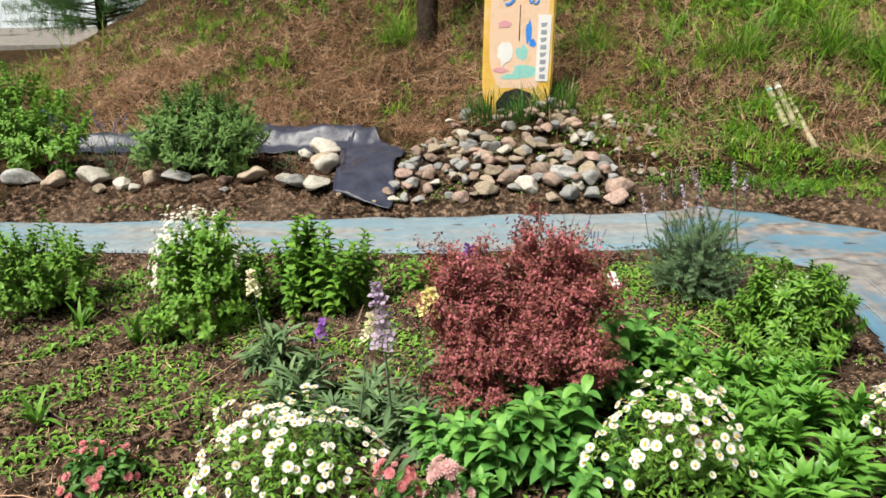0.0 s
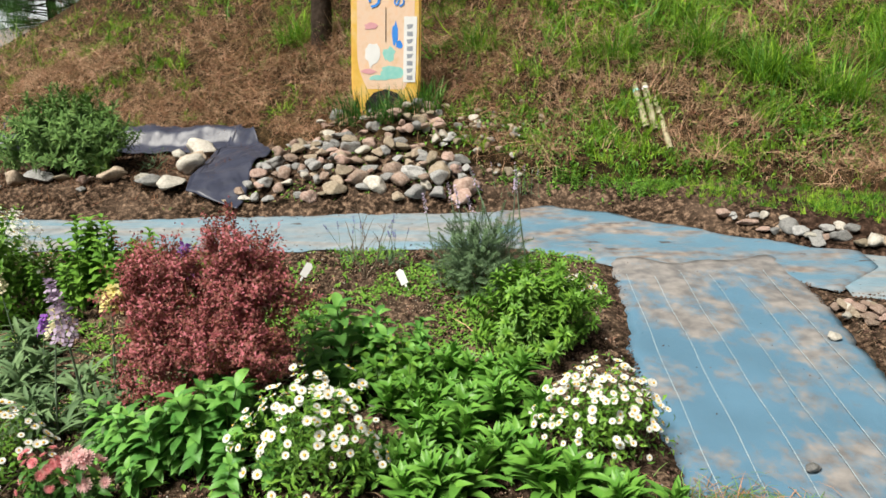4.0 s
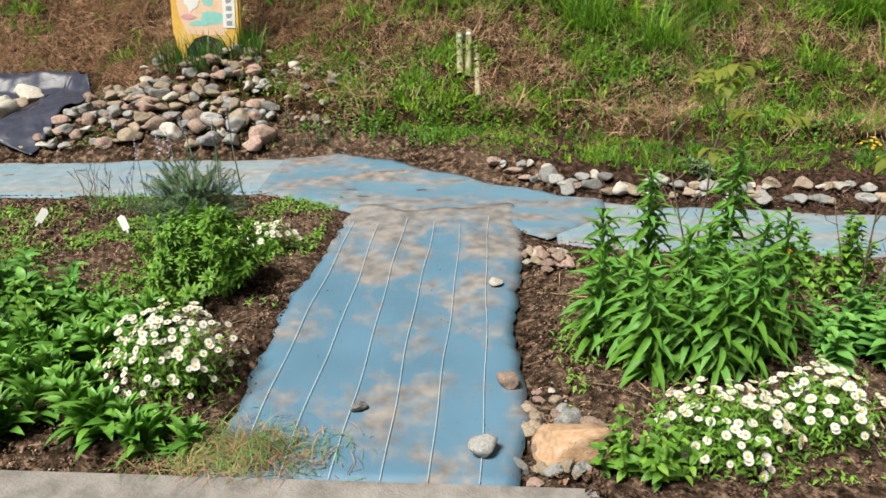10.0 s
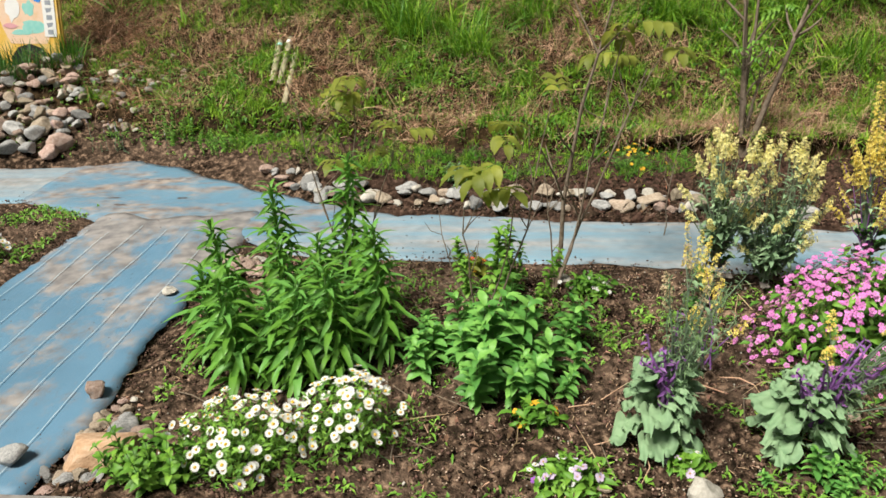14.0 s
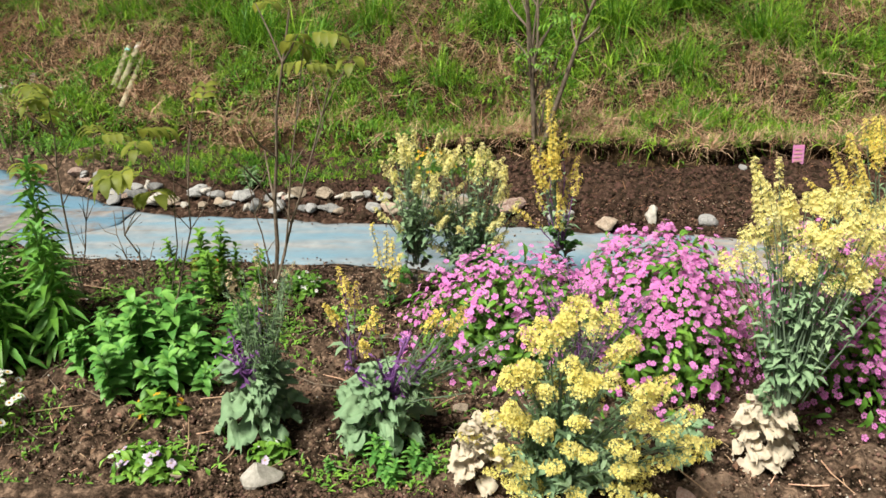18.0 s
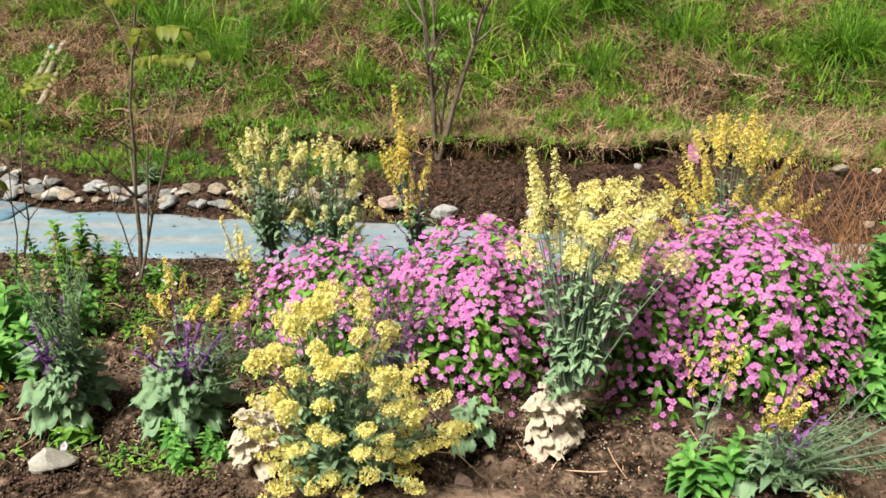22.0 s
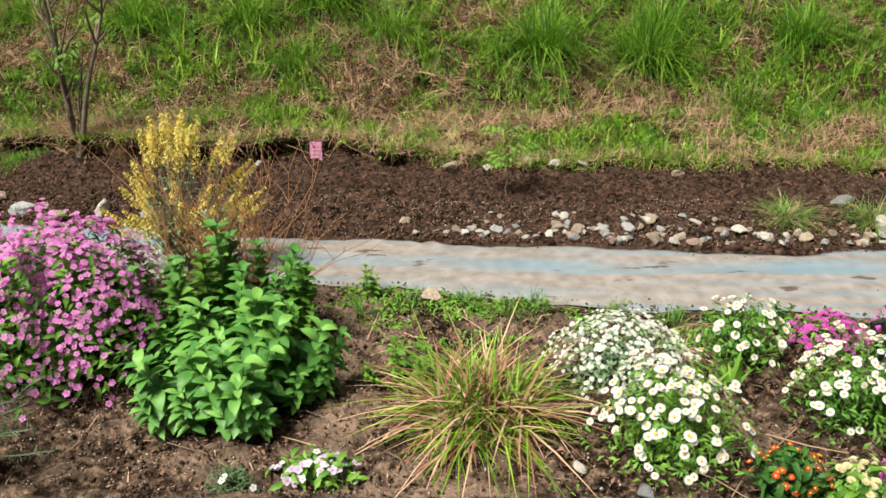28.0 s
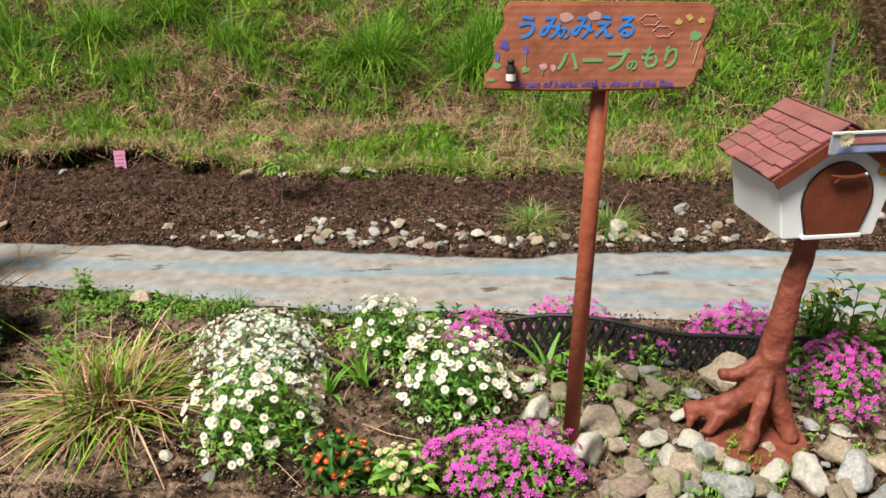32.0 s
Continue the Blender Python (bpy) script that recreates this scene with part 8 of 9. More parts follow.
def cover(name, n, box, keep, templates, mat, label, category, seed, tilt=0.35, scale=(0.6, 1.3), lift=0.0, flat=False):
    """One object of many small blades or leaves over a stretch of ground."""
    rng = np.random.default_rng(seed)
    x0, x1, y0, y1 = box
    x, y = rng.uniform(x0, x1, n), rng.uniform(y0, y1, n)
    ok = rng.uniform(0, 1, n) < keep(x, y)
    x, y = x[ok], y[ok]
    p = np.c_[x, y, ground_z(x, y) + lift]
    g = Geo()
    which = rng.integers(0, len(templates), len(p))
    for k, tpl in enumerate(templates):
        q = p[which == k]
        c = len(q)
        m = shift(q) @ rot("z", rng.uniform(0, 6.28, c)) @ rot("x", rng.normal(-1.35 if flat else 0, tilt, c)) @ size(rng.uniform(*scale, c))
        g.add(tpl, m)
    return tagged(link(name, g.mesh(name, [mat])), label, category, kind="stuff")


def bank_only(x, y):
    foot = np.interp(x, FOOT_X, FOOT_Y)
    return step(foot - 0.05, foot + 0.08, y)


def mottle(x, y, seed, k=1.0):
    """Uneven patches at three sizes, 0 to 1, from shifted waves."""
    u, v = x + 0.35 * np.sin(2.3 * y + seed), y + 0.3 * np.sin(2.9 * x + 2 * seed)
    return np.clip(0.5 + 0.33 * lumps(1.3 * k * u + 3.1 * seed, 1.5 * k * v - seed) + 0.3 * lumps(3.9 * k * v + seed, 3.3 * k * u) + 0.2 * lumps(8.1 * k * u, 7.7 * k * v + seed), 0, 1)


def dryness(x, y):
    """How dead the bank's grass is: high at the end by the surfboard, a straw belt half way up elsewhere."""
    d = y - np.interp(x, FOOT_X, FOOT_Y)
    left = step(1.9, 0.7, x)
    belt = step(0.1, 0.4, d) * (1 - step(0.75, 1.25, d))
    right = 0.10 + 0.85 * step(0.46, 0.60, mottle(x, y, 2.0) + 0.045 * step(5.0, 4.2, x) + 0.04 * belt - 0.01 - 0.05 * step(8.5, 9.5, x) - 0.05 * step(1.2, 1.6, d))
    wild = 1 - 0.85 * step(0.60, 0.74, mottle(x, y, 3.0)) - 0.6 * step(1.5, 2.3, d) * step(0.4, 0.6, mottle(x, y, 5.0))
    return np.clip(left * wild + (1 - left) * right, 0.03, 1)


def tuft(n, length, width, bends, seed, wide=0.5, segs=2):
    """A few blades that fan out from one root."""
    r = np.random.default_rng(seed)
    v, f = [], []
    for k in range(n):
        a, b = grass_blade(length * r.uniform(0.6, 1.2), width * r.uniform(0.7, 1.3), r.uniform(*bends), segs)
        m = (shift((r.normal(0, 0.012), r.normal(0, 0.012), 0)) @ rot("z", r.uniform(0, 6.28)) @ rot("x", r.normal(0, wide)))[0]
        f.append(b + sum(len(q) for q in v))
        v.append(np.c_[a, np.ones(len(a))] @ m.T[:, :3])
    return np.concatenate(v), np.concatenate(f)


def off_pile(x, y):
    return 1 - np.exp(-(((x - 0.15) / 0.75) ** 2) - ((y - 4.05) / 0.5) ** 2) * 1.3


def off_black(x, y):
    return 1 - ((x > -3.9) & (x < -0.8) & (y > 3.3) & (y < 5.0))


BOX = (-8, 13, 3.0, 7.8)
SHORT = [tuft(7, 0.11, 0.0075, (0.3, 1.3), k) for k in range(4)]
LONG = [tuft(9, 0.32, 0.0105, (0.5, 1.6), 10 + k, 0.4, 3) for k in range(4)]
ARCS = [tuft(6, 0.26, 0.0042, (0.8, 2.2), 30 + k, 1.0, 3) for k in range(5)]
STRAW = [tuft(5, 0.13, 0.0038, (0.1, 1.2), 20 + k, 1.1) for k in range(4)]


def clumped(x, y, seed=1.0):
    """Grass grows in clumps a hand's width or two across, with dark gaps between."""
    return 0.06 + 0.94 * step(0.44, 0.62, mottle(x, y, seed, 2.4))


def near(y):
    return 1 - 0.75 * step(5.8, 7.5, y)


def bare(x, y):
    return bank_only(x, y) * off_pile(x, y) * off_black(x, y) * near(y)


def left_end(x):
    return step(2.2, 0.8, x)


cover("bank_grass", 90000, BOX, lambda x, y: bare(x, y) * (1 - dryness(x, y)) * clumped(x, y), SHORT, GRASS_GREEN, "short fresh green grass covering the bank", "grass", 1, 0.75, (0.4, 1.4))
cover("bank_grass", 38000, BOX, lambda x, y: bare(x, y) * (1 - dryness(x, y)) * clumped(x, y, 4.0), SHORT, GRASS_LIME, "light green grass on the bank", "grass", 2, 0.75, (0.4, 1.4))
cover("bank_grass", 20000, BOX, lambda x, y: bare(x, y) * (1 - dryness(x, y)) * clumped(x, y, 6.0), SHORT, GRASS_DEEP, "deep green grass on the bank", "grass", 13, 0.75, (0.5, 1.5))
cover("long_grass", 8000, BOX, lambda x, y: bare(x, y) * step(0.9, 1.5, y - np.interp(x, FOOT_X, FOOT_Y)) * (1 - 0.9 * dryness(x, y)) * clumped(x, y, 8.0) * (1 - 0.6 * left_end(x)) * (1 - 0.65 * step(6.3, 7.5, x)), LONG, GRASS_LIME, "long green grass on the upper bank", "grass", 3, 0.65)
cover("long_grass", 7000, BOX, lambda x, y: bare(x, y) * step(0.9, 1.5, y - np.interp(x, FOOT_X, FOOT_Y)) * (1 - 0.9 * dryness(x, y)) * clumped(x, y, 9.0) * (1 - 0.6 * left_end(x)) * (1 - 0.65 * step(6.3, 7.5, x)), LONG, GRASS_DEEP, "long deep green grass on the upper bank", "grass", 14, 0.65)
cover("dry_grass", 26000, BOX, lambda x, y: bare(x, y) * dryness(x, y) ** 1.5 * (1 - 0.6 * left_end(x) * step(-2.4, -1.2, x)), ARCS, GRASS_DRY, "straw-coloured dead grass lying on the bank", "dry grass", 4, 0.55, (0.4, 1.1), 0.03, True)
cover("dry_grass", 46000, BOX, lambda x, y: bare(x, y) * (0.05 + 0.95 * dryness(x, y)) * (1 - 0.6 * left_end(x) * step(-2.4, -1.2, x)), STRAW, GRASS_DRY, "short straw on the bank", "dry grass", 15, 0.5, (0.4, 1.1), 0.01)
cover("dead_grass", 52000, BOX, lambda x, y: bare(x, y) * dryness(x, y) * left_end(x) * (0.5 + 0.5 * step(-2.6, -1.4, x)) * (0.35 + 0.65 * clumped(x, y, 7.0)), ARCS, GRASS_ORANGE, "matted orange-brown dead grass on the bank", "dry grass", 16, 0.5, (0.4, 1.1), 0.03, True)
cover("dead_grass", 42000, BOX, lambda x, y: bare(x, y) * (0.10 + 0.9 * dryness(x, y)) * (1 - 0.4 * left_end(x)) * (0.4 + 0.6 * step(-2.6, -1.4, x)), STRAW, GRASS_DEAD, "brown matted dead grass on the bank", "dry grass", 5, 0.5, (0.5, 1.2), 0.0)
cover("bank_weeds", 30000, (1.0, 13, 3.0, 6.5), lambda x, y: bare(x, y) * (1 - dryness(x, y)) * step(0.52, 0.68, mottle(x, y, 11.0, 1.6)), [blade(0.045, 0.016, 0.5, 0.2, 2), blade(0.06, 0.011, 0.5, 0.2, 2)], GRASS_GREEN, "clumps of small bright green weeds on the bank", "weed", 17, 0.7, (0.5, 1.4), 0.05)
cover("bank_weeds", 16000, (0.6, 13, 3.0, 5.6), lambda x, y: bank_only(x, y) * (0.15 + 0.85 * step(0.5, 0.75, patches(x, y, 1.6, 9.0))), [blade(0.04, 0.02, 0.4, 0.2, 2), blade(0.05, 0.014, 0.4, 0.2, 2)], LEAF_FRESH, "small broad-leaved weeds on the bank", "weed", 6, 0.6, (0.6, 1.3), 0.03)
cover("bank_weeds", 6000, (0.5, 5.2, 3.3, 4.6), lambda x, y: bank_only(x, y) * step(0.35, 0.6, patches(x, y, 1.6, 3.0)), [blade(0.045, 0.02, 0.4, 0.2, 2)], LEAF_MID, "low green weeds at the foot of the bank", "weed", 7, 0.6, (0.6, 1.3), 0.03)
cover("verge_moss", 2800, (1.5, 5.4, 2.6, 3.9), lambda x, y: step(np.interp(x, BACK_X, BACK_Y) + 0.28, np.interp(x, BACK_X, BACK_Y) + 0.5, y) * (1 - step(0.0, 0.15, y - np.interp(x, FOOT_X, FOOT_Y))) * step(0.42, 0.58, mottle(x, y, 4.0, 1.3)) * (1 - 0.7 * step(4.2, 5.0, x)), SHORT, GRASS_LIME, "short bright green grass on the verge by the stones", "grass", 8, 0.5, (0.3, 0.75))
cover("verge_moss", 5000, (1.5, 5.4, 2.6, 3.9), lambda x, y: step(np.interp(x, BACK_X, BACK_Y) + 0.3, np.interp(x, BACK_X, BACK_Y) + 0.5, y) * (1 - step(0.0, 0.15, y - np.interp(x, FOOT_X, FOOT_Y))) * step(0.42, 0.6, mottle(x, y, 7.0, 1.6)), SHORT, GRASS_DEEP, "short deep green grass on the verge", "grass", 18, 0.6, (0.3, 0.8))
cover("bed_weeds", 26000, (-3.2, 0.35, 0.05, 2.3), lambda x, y: step(0.44, 0.6, mottle(x, y, 1.0, 1.9)) * (1 - 0.7 * step(-0.3, 0.3, x)), [blade(0.036, 0.016, 0.4, 0.2, 2), blade(0.03, 0.009, 0.4, 0.2, 2)], LEAF_FRESH, "low green weeds spreading over the soil", "weed", 9, 0.6, (0.6, 1.4), 0.012)
cover("bed_weeds", 9000, (2.85, 9.6, 0.05, 1.5), lambda x, y: step(0.62, 0.85, patches(x, y, 3.0, 6.0)) * (1 - 0.85 * step(6.5, 7.5, x)), [blade(0.026, 0.012, 0.4, 0.2, 2), blade(0.03, 0.008, 0.4, 0.2, 2)], LEAF_FRESH, "small green weeds between the flowers", "weed", 10, 0.6, (0.6, 1.4), 0.012)
cover("bed_weeds", 13000, (0.0, 1.72, 1.1, 2.5), lambda x, y: step(0.4, 0.7, patches(x, y, 3.0, 2.0)), [blade(0.026, 0.012, 0.4, 0.2, 2)], LEAF_FRESH, "low green weeds on bare soil behind the herbs", "weed", 11, 0.6, (0.6, 1.4), 0.012)
cover("rear_weeds", 3000, (-4.5, -0.9, 3.3, 4.6), lambda x, y: 0.2 + 0.5 * patches(x, y, 2.0, 8.0), STRAW, GRASS_DEAD, "dead brown plant litter in the rear bed", "dry grass", 12, 0.9, (0.3, 0.7), 0.01)


def fringe():
    """Dead roots and stalks that hang over the cut edge at the foot of the bank, and grass that leans out."""
    rng = np.random.default_rng(40)
    n = 2600
    x = rng.uniform(4.9, 12.6, n)
    y = np.interp(x, FOOT_X, FOOT_Y) + rng.normal(0.045, 0.02, n)
    z = ground_z(x, np.interp(x, FOOT_X, FOOT_Y) + 0.1) + rng.uniform(-0.03, 0.02, n)
    ok = rng.uniform(0, 1, n) < 0.3 + 0.7 * step(0.4, 0.6, mottle(x, y, 4.0, 2.0))
    x, y, z = x[ok], y[ok], z[ok]
    n = len(x)
    m = shift(np.c_[x, y, z]) @ rot("z", rng.normal(math.pi, 1.1, n)) @ rot("x", rng.normal(-2.1, 0.6, n)) @ size(rng.uniform(0.3, 1.2, n))
    g = Geo().add(grass_blade(0.12, 0.003, 0.5, 3), m[: n // 2], 0).add(grass_blade(0.12, 0.0045, 0.9, 3), m[n // 2 : 3 * n // 4], 1).add(grass_blade(0.1, 0.003, 0.3, 3), m[3 * n // 4 :], 2)
    tagged(link("hanging_roots", g.mesh("hanging_roots", [GRASS_DEAD, GRASS_GREEN, GRASS_DRY])), "roots and dead stalks hanging over the cut bank foot", "roots", kind="stuff")


fringe()


def in_bed(x, y):
    back, front = np.interp(x, BACK_X, BACK_Y), np.interp(x, FRONT_X, FRONT_Y)
    return (1 - ((y > front - 0.05) & (y < back + 0.03))) * (1 - ((x > 1.68) & (x < 2.8) & (y < 2.4))) * (1 - bank_only(x, y))


def crumb(seed):
    r = np.random.default_rng(seed)
    v = np.array([(1, 0, 0), (-1, 0, 0), (0, 1, 0), (0, -1, 0), (0, 0, 0.7), (0, 0, -0.7)], float) * 0.01
    v *= r.uniform(0.6, 1.3, v.shape)
    f = [(0, 2, 4), (2, 1, 4), (1, 3, 4), (3, 0, 4), (2, 0, 5), (1, 2, 5), (3, 1, 5), (0, 3, 5)]
    return v, np.array(f)


CRUMBS = [crumb(k) for k in range(4)]
cover("grit", 60000, (-3.5, 12, 0.02, 2.5), lambda x, y: in_bed(x, y) * (0.25 + 0.75 * step(0.42, 0.6, mottle(x, y, 6.0, 1.5))), CRUMBS[:2], GRIT, "pale sandy grit strewn over the soil", "grit", 30, 0.8, (0.18, 0.55), 0.008)
cover("leaf_litter", 7000, (-3.5, 12, 0.02, 2.5), in_bed, [blade(0.03, 0.014, 0.5, 0.3, 2, 0.2), blade(0.018, 0.014, 0.7, 0.4, 2, 0.4)], DEAD_LEAF, "small curled dead leaves on the soil", "litter", 31, 0.5, (0.4, 1.3), 0.012)
cover("soil_crumbs", 75000, (-3.5, 12, 0.02, 2.5), in_bed, CRUMBS, CLOD, "loose dark soil crumbs on the flower bed", "soil", 20, 0.8, (0.25, 1.15), 0.004)
cover("soil_crumbs", 36000, (4.0, 13, 1.95, 3.3), in_bed, CRUMBS, CLOD_DARK, "dark freshly dug soil clods behind the path", "soil", 21, 0.8, (0.6, 2.2))
cover("soil_clods", 2600, (4.2, 13, 1.95, 3.3), in_bed, CRUMBS, CLOD_DARK, "large dark clods of freshly dug soil", "soil", 29, 0.8, (2.0, 5.0), -0.01)
cover("plant_litter", 5000, (-3.5, 12, 0.02, 2.5), in_bed, [grass_blade(0.032, 0.003, b, 2) for b in (0.1, 0.6)], GRASS_DRY, "dry straw bits and dead leaves on the soil", "litter", 22, 0.3, (0.4, 1.4), 0.012, True)
cover("plant_litter", 2400, (4.8, 13, 1.95, 3.3), in_bed, [grass_blade(0.05, 0.0035, b, 2) for b in (0.1, 0.6)], GRASS_DEAD, "dead stalks on freshly dug soil", "litter", 23, 0.3, (0.4, 1.6), 0.02, True)
cover("gravel", 2600, (-3.5, 12, 0.02, 2.5), lambda x, y: in_bed(x, y) * 0.8, CRUMBS, STONES[2], "small pale gravel bits in the soil", "gravel", 24, 0.8, (0.25, 0.8), 0.006)
cover("path_debris", 900, (1.75, 2.76, 0.02, 2.3), lambda x, y: 0.25 + 0 * x, CRUMBS, CLOD, "soil crumbs and twigs on the blue sheet", "soil", 25, 0.8, (0.2, 0.6), 0.03)
cover("path_debris", 2500, (-3, 13, 1.25, 3.4), lambda x, y: 0.3 * ((y > np.interp(x, FRONT_X, FRONT_Y)) & (y < np.interp(x, BACK_X, BACK_Y))), CRUMBS, CLOD, "soil crumbs on the muddy path sheets", "soil", 26, 0.8, (0.2, 0.7), 0.02)


def sticks(n, seed):
    """Dry stems and twigs lying on the beds."""
    rng = np.random.default_rng(seed)
    g = Geo()
    for k in range(n):
        x, y = rng.uniform(-2.6, 9.6), rng.uniform(0.06, 1.5)
        if not in_bed(x, y):
            continue
        a, ln = rng.uniform(0, 6.28), rng.uniform(0.06, 0.26)
        p = np.array([x, y, float(ground_z(x, y)) + 0.016])
        d = np.array([math.cos(a), math.sin(a), rng.uniform(-0.02, 0.12)]) * ln
        bow = rng.normal(0, 0.06, 3) * ln
        g.add(tube([p, p + d * 0.5 + bow, p + d], [0.0026, 0.0022, 0.0012], 5), I4, k % 2)
    tagged(link("dry_sticks", g.mesh("dry_sticks", [TWIG, GRASS_DRY])), "dry stems and thin twigs lying on the soil", "sticks", kind="stuff")


sticks(420, 61)


def clippings(x, y, rx, ry, h, n, seed):
    rng = np.random.default_rng(seed)
    r = rng.uniform(0, 1, n)
    p = np.c_[x + rng.normal(0, rx, n), np.abs(y + rng.normal(0, ry, n)), 0.03 + 0 * r]
    far = np.hypot((p[:, 0] - x) / rx, (p[:, 1] - y) / ry)
    p[:, 2] += h * np.exp(-far * far) * (0.6 + 0.4 * np.sin(30 * p[:, 0])) * rng.uniform(0, 1, n)
    m = shift(p) @ rot("z", rng.uniform(0, 6.28, n)) @ rot("x", rng.normal(-1.3, 0.35, n)) @ size(rng.uniform(0.5, 1.2, n))
    g = Geo().add(grass_blade(0.12, 0.003, 0.8, 3), m[: n // 2], 0).add(grass_blade(0.1, 0.003, 0.5, 3), m[n // 2 :], 1)
    tagged(link("grass_clippings", g.mesh("grass_clippings", [GRASS_ORANGE, LEAF_SAGE])), "heap of drying cut grass on the sheet corner", "grass clippings", kind="stuff")


clippings(1.83, 0.1, 0.14, 0.075, 0.07, 1500, 5)
cover("plant_litter", 4000, (-3.2, 0.2, 0.02, 2.4), in_bed, [grass_blade(0.04, 0.0032, b, 2) for b in (0.1, 0.6)], GRASS_DRY, "straw mulch on the soil of the left bed", "litter", 27, 0.3, (0.4, 1.4), 0.014, True)
cover("soil_spill", 16000, (2.9, 10.2, -0.15, 0.03), lambda x, y: step(-0.12, 0.0, y + 0.05 * (mottle(x, y, 3.0, 2.0) - 0.5)) * step(0.3, 0.6, mottle(x, 0 * y, 5.0, 1.5)), CRUMBS, CLOD, "soil spilt over the edge of the kerb", "soil", 28, 0.8, (0.2, 1.0), 0.033)


def drift(name, n, seed, box, dist, mat, label, sc):
    """Soil that has crept over the edges of the sheets."""
    cover(name, n, box, lambda x, y: np.exp(-np.maximum(dist(x, y), 0) / 0.045) * (dist(x, y) > -0.06) * (0.25 + 0.75 * step(0.4, 0.6, mottle(x, y, seed, 2.0))), CRUMBS, mat, label, "soil", int(seed * 10) + 300, 0.8, sc, 0.02)


drift("soil_drift", 40000, 1.0, (-4, 13, 1.1, 2.7), lambda x, y: y - np.interp(x, FRONT_X, FRONT_Y) + 9 * ((x > 1.7) & (x < 2.85)), CLOD, "loose soil over the near edge of the path sheets", (0.2, 0.9))
drift("soil_drift", 40000, 2.0, (-4, 13, 1.8, 3.6), lambda x, y: np.interp(x, BACK_X, BACK_Y) - y, CLOD, "loose soil over the far edge of the path sheets", (0.2, 0.9))
drift("soil_drift", 9000, 3.0, (1.68, 2.3, 0.0, 2.2), lambda x, y: x - 1.76 - 0.04 * step(1.2, 2.2, y), CLOD, "loose soil over one edge of the blue sheet", (0.2, 0.8))
drift("soil_drift", 9000, 4.0, (2.2, 2.84, 0.0, 2.2), lambda x, y: 2.74 - x, CLOD, "loose soil over the other edge of the blue sheet", (0.2, 0.8))
cover("bed_weeds", 16000, (2.9, 5.7, 0.0, 1.6), lambda x, y: in_bed(x, y) * step(0.48, 0.66, mottle(x, y, 12.0, 1.4)), [blade(0.024, 0.011, 0.4, 0.2, 2), blade(0.03, 0.007, 0.4, 0.2, 2)], LEAF_FRESH, "low yellow-green weeds over the soil between flowers", "weed", 50, 0.6, (0.5, 1.5), 0.012)
cover("bed_weeds", 7000, (7.7, 9.9, 0.9, 1.4), lambda x, y: in_bed(x, y) * step(0.46, 0.62, mottle(x, y, 13.0, 1.6)), [blade(0.026, 0.010, 0.4, 0.2, 2)], LEAF_FRESH, "low weeds along the path edge", "weed", 51, 0.6, (0.6, 1.5), 0.015)
cover("stone_weeds", 5000, (9.95, 11.5, 0.02, 0.95), lambda x, y: step(0.52, 0.66, mottle(x, y, 14.0, 2.2)), [blade(0.03, 0.012, 0.4, 0.2, 2), grass_blade(0.05, 0.004, 0.8, 2)], LEAF_FRESH, "small weeds between the river stones", "weed", 52, 0.6, (0.5, 1.4), 0.03)
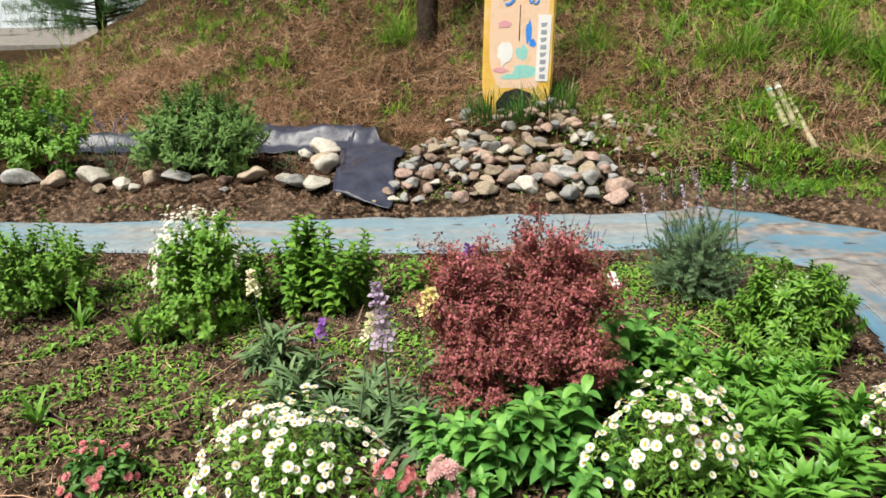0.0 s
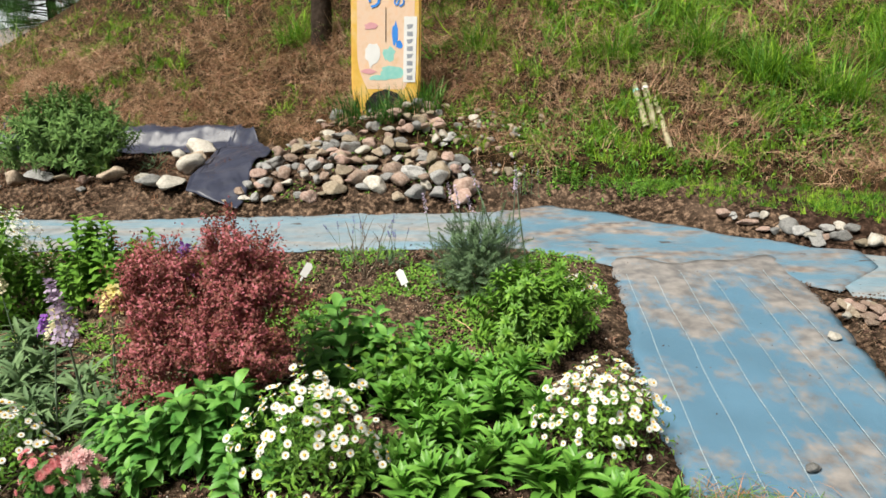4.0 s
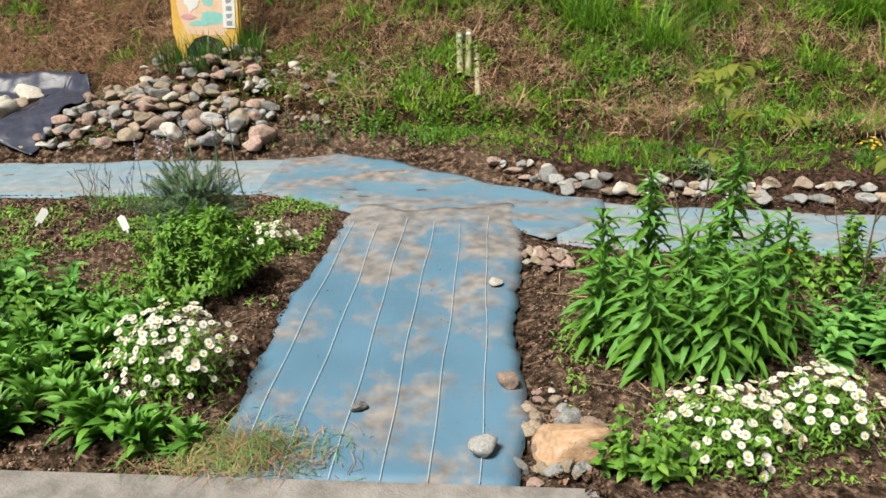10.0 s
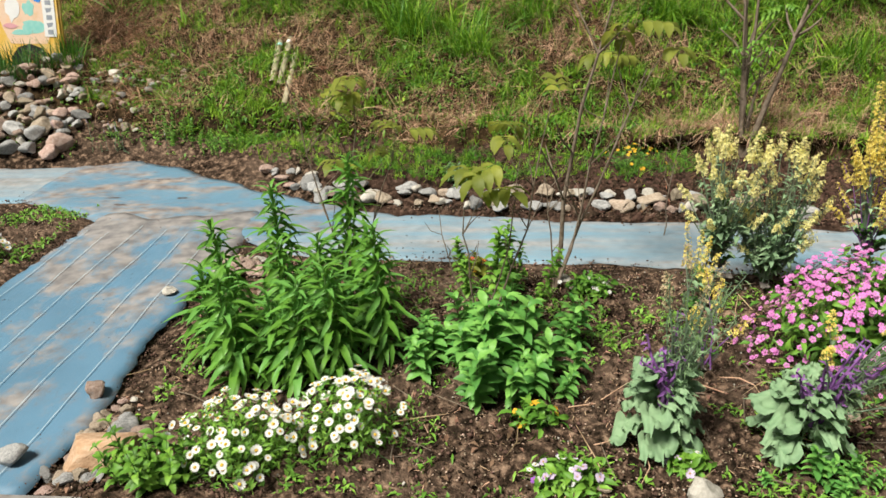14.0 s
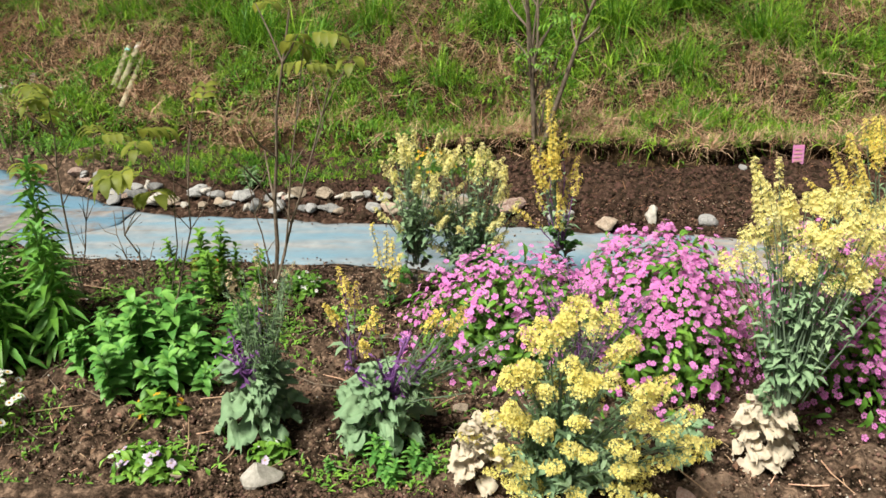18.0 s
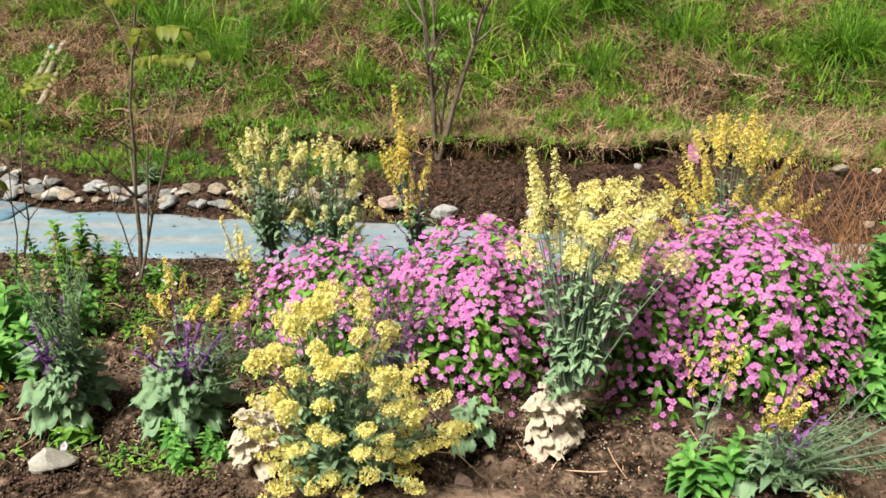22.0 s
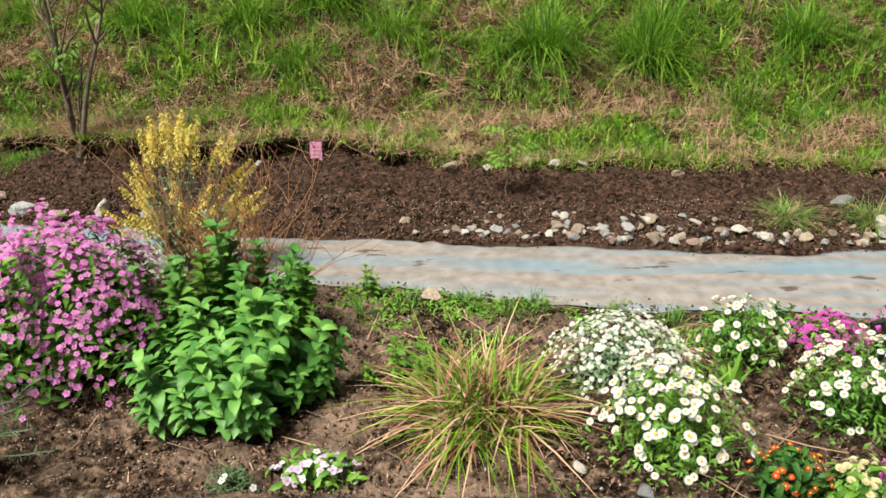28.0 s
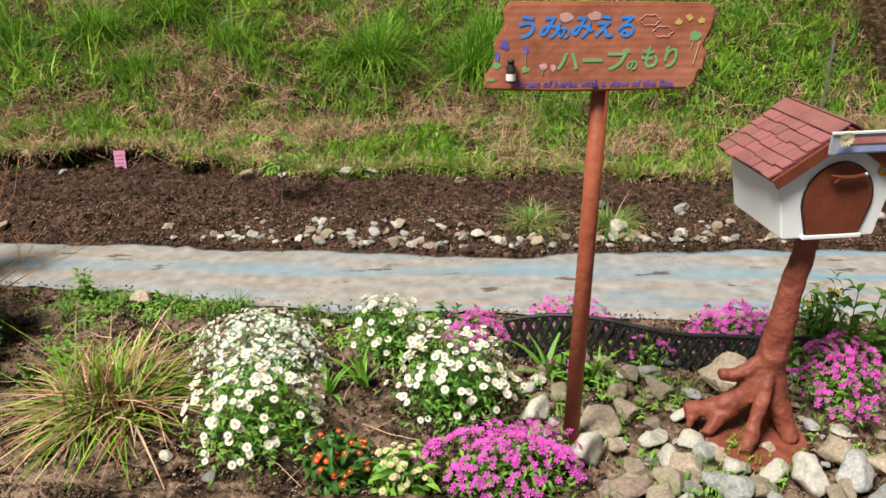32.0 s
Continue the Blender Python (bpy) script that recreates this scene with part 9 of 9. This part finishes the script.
cover("rear_weeds", 9000, (-4.6, 2.4, 3.25, 4.6), lambda x, y: (y > np.interp(x, BACK_X, BACK_Y) + 0.08) * (1 - bank_only(x, y)) * off_black(x, y + 0.0) * step(0.5, 0.66, mottle(x, y, 15.0, 1.4)), [blade(0.03, 0.012, 0.4, 0.2, 2)], LEAF_FRESH, "low green weeds in the rear bed", "weed", 53, 0.6, (0.6, 1.5), 0.015)


def turf_lip():
    """The ragged turf edge that overhangs the cut at the foot of the bank."""
    rng = np.random.default_rng(44)
    xs = np.arange(5.0, 12.8, 0.03)
    foot = np.interp(xs, FOOT_X, FOOT_Y)
    out = -0.03 + (0.075 - 0.055 * step(7.6, 9.2, xs)) * step(0.4, 0.6, mottle(xs, 0 * xs, 3.0, 1.2)) + rng.normal(0, 0.012, len(xs))
    top = ground_z(xs, foot + 0.12)
    rows = [(foot + 0.14, top + 0.012), (foot + 0.05, top + 0.018), (foot + 0.02 - out, top + 0.0), (foot + 0.01 - out, top - 0.03), (foot + 0.06, top - 0.055)]
    v = np.concatenate([np.c_[xs, y, z + rng.normal(0, 0.006, len(xs))] for y, z in rows])
    n = len(xs)
    f = [(r * n + k, r * n + k + 1, (r + 1) * n + k + 1, (r + 1) * n + k) for r in range(4) for k in range(n - 1)]
    tagged(link("turf_edge", Geo().add((v, np.array(f)), I4).mesh("turf_edge", [BANK])), "ragged overhanging turf edge along the bank foot", "turf", kind="stuff")
    c = 3600
    x = rng.uniform(5.0, 12.7, c)
    y = np.interp(x, xs, foot + 0.02 - out) + rng.uniform(-0.005, 0.12, c)
    z = np.interp(x, xs, top) + 0.005
    ok = rng.uniform(0, 1, c) < 0.25 + 0.75 * step(0.45, 0.6, mottle(x, y, 16.0, 2.0))
    p = np.c_[x, y, z][ok]
    g = Geo()
    for k, tpl in enumerate(SHORT + STRAW):
        q = p[k :: 8]
        m = shift(q) @ rot("x", rng.uniform(0.0, 1.0, len(q))) @ rot("z", rng.uniform(0, 6.28, len(q))) @ size(rng.uniform(0.5, 1.1, len(q)))
        g.add(tpl, m, 0 if k < 2 else 1 if k < 3 else 2)
    tagged(link("edge_grass", g.mesh("edge_grass", [GRASS_GREEN, GRASS_LIME, GRASS_DRY])), "grass leaning over the cut edge of the bank", "grass", kind="stuff")


turf_lip()
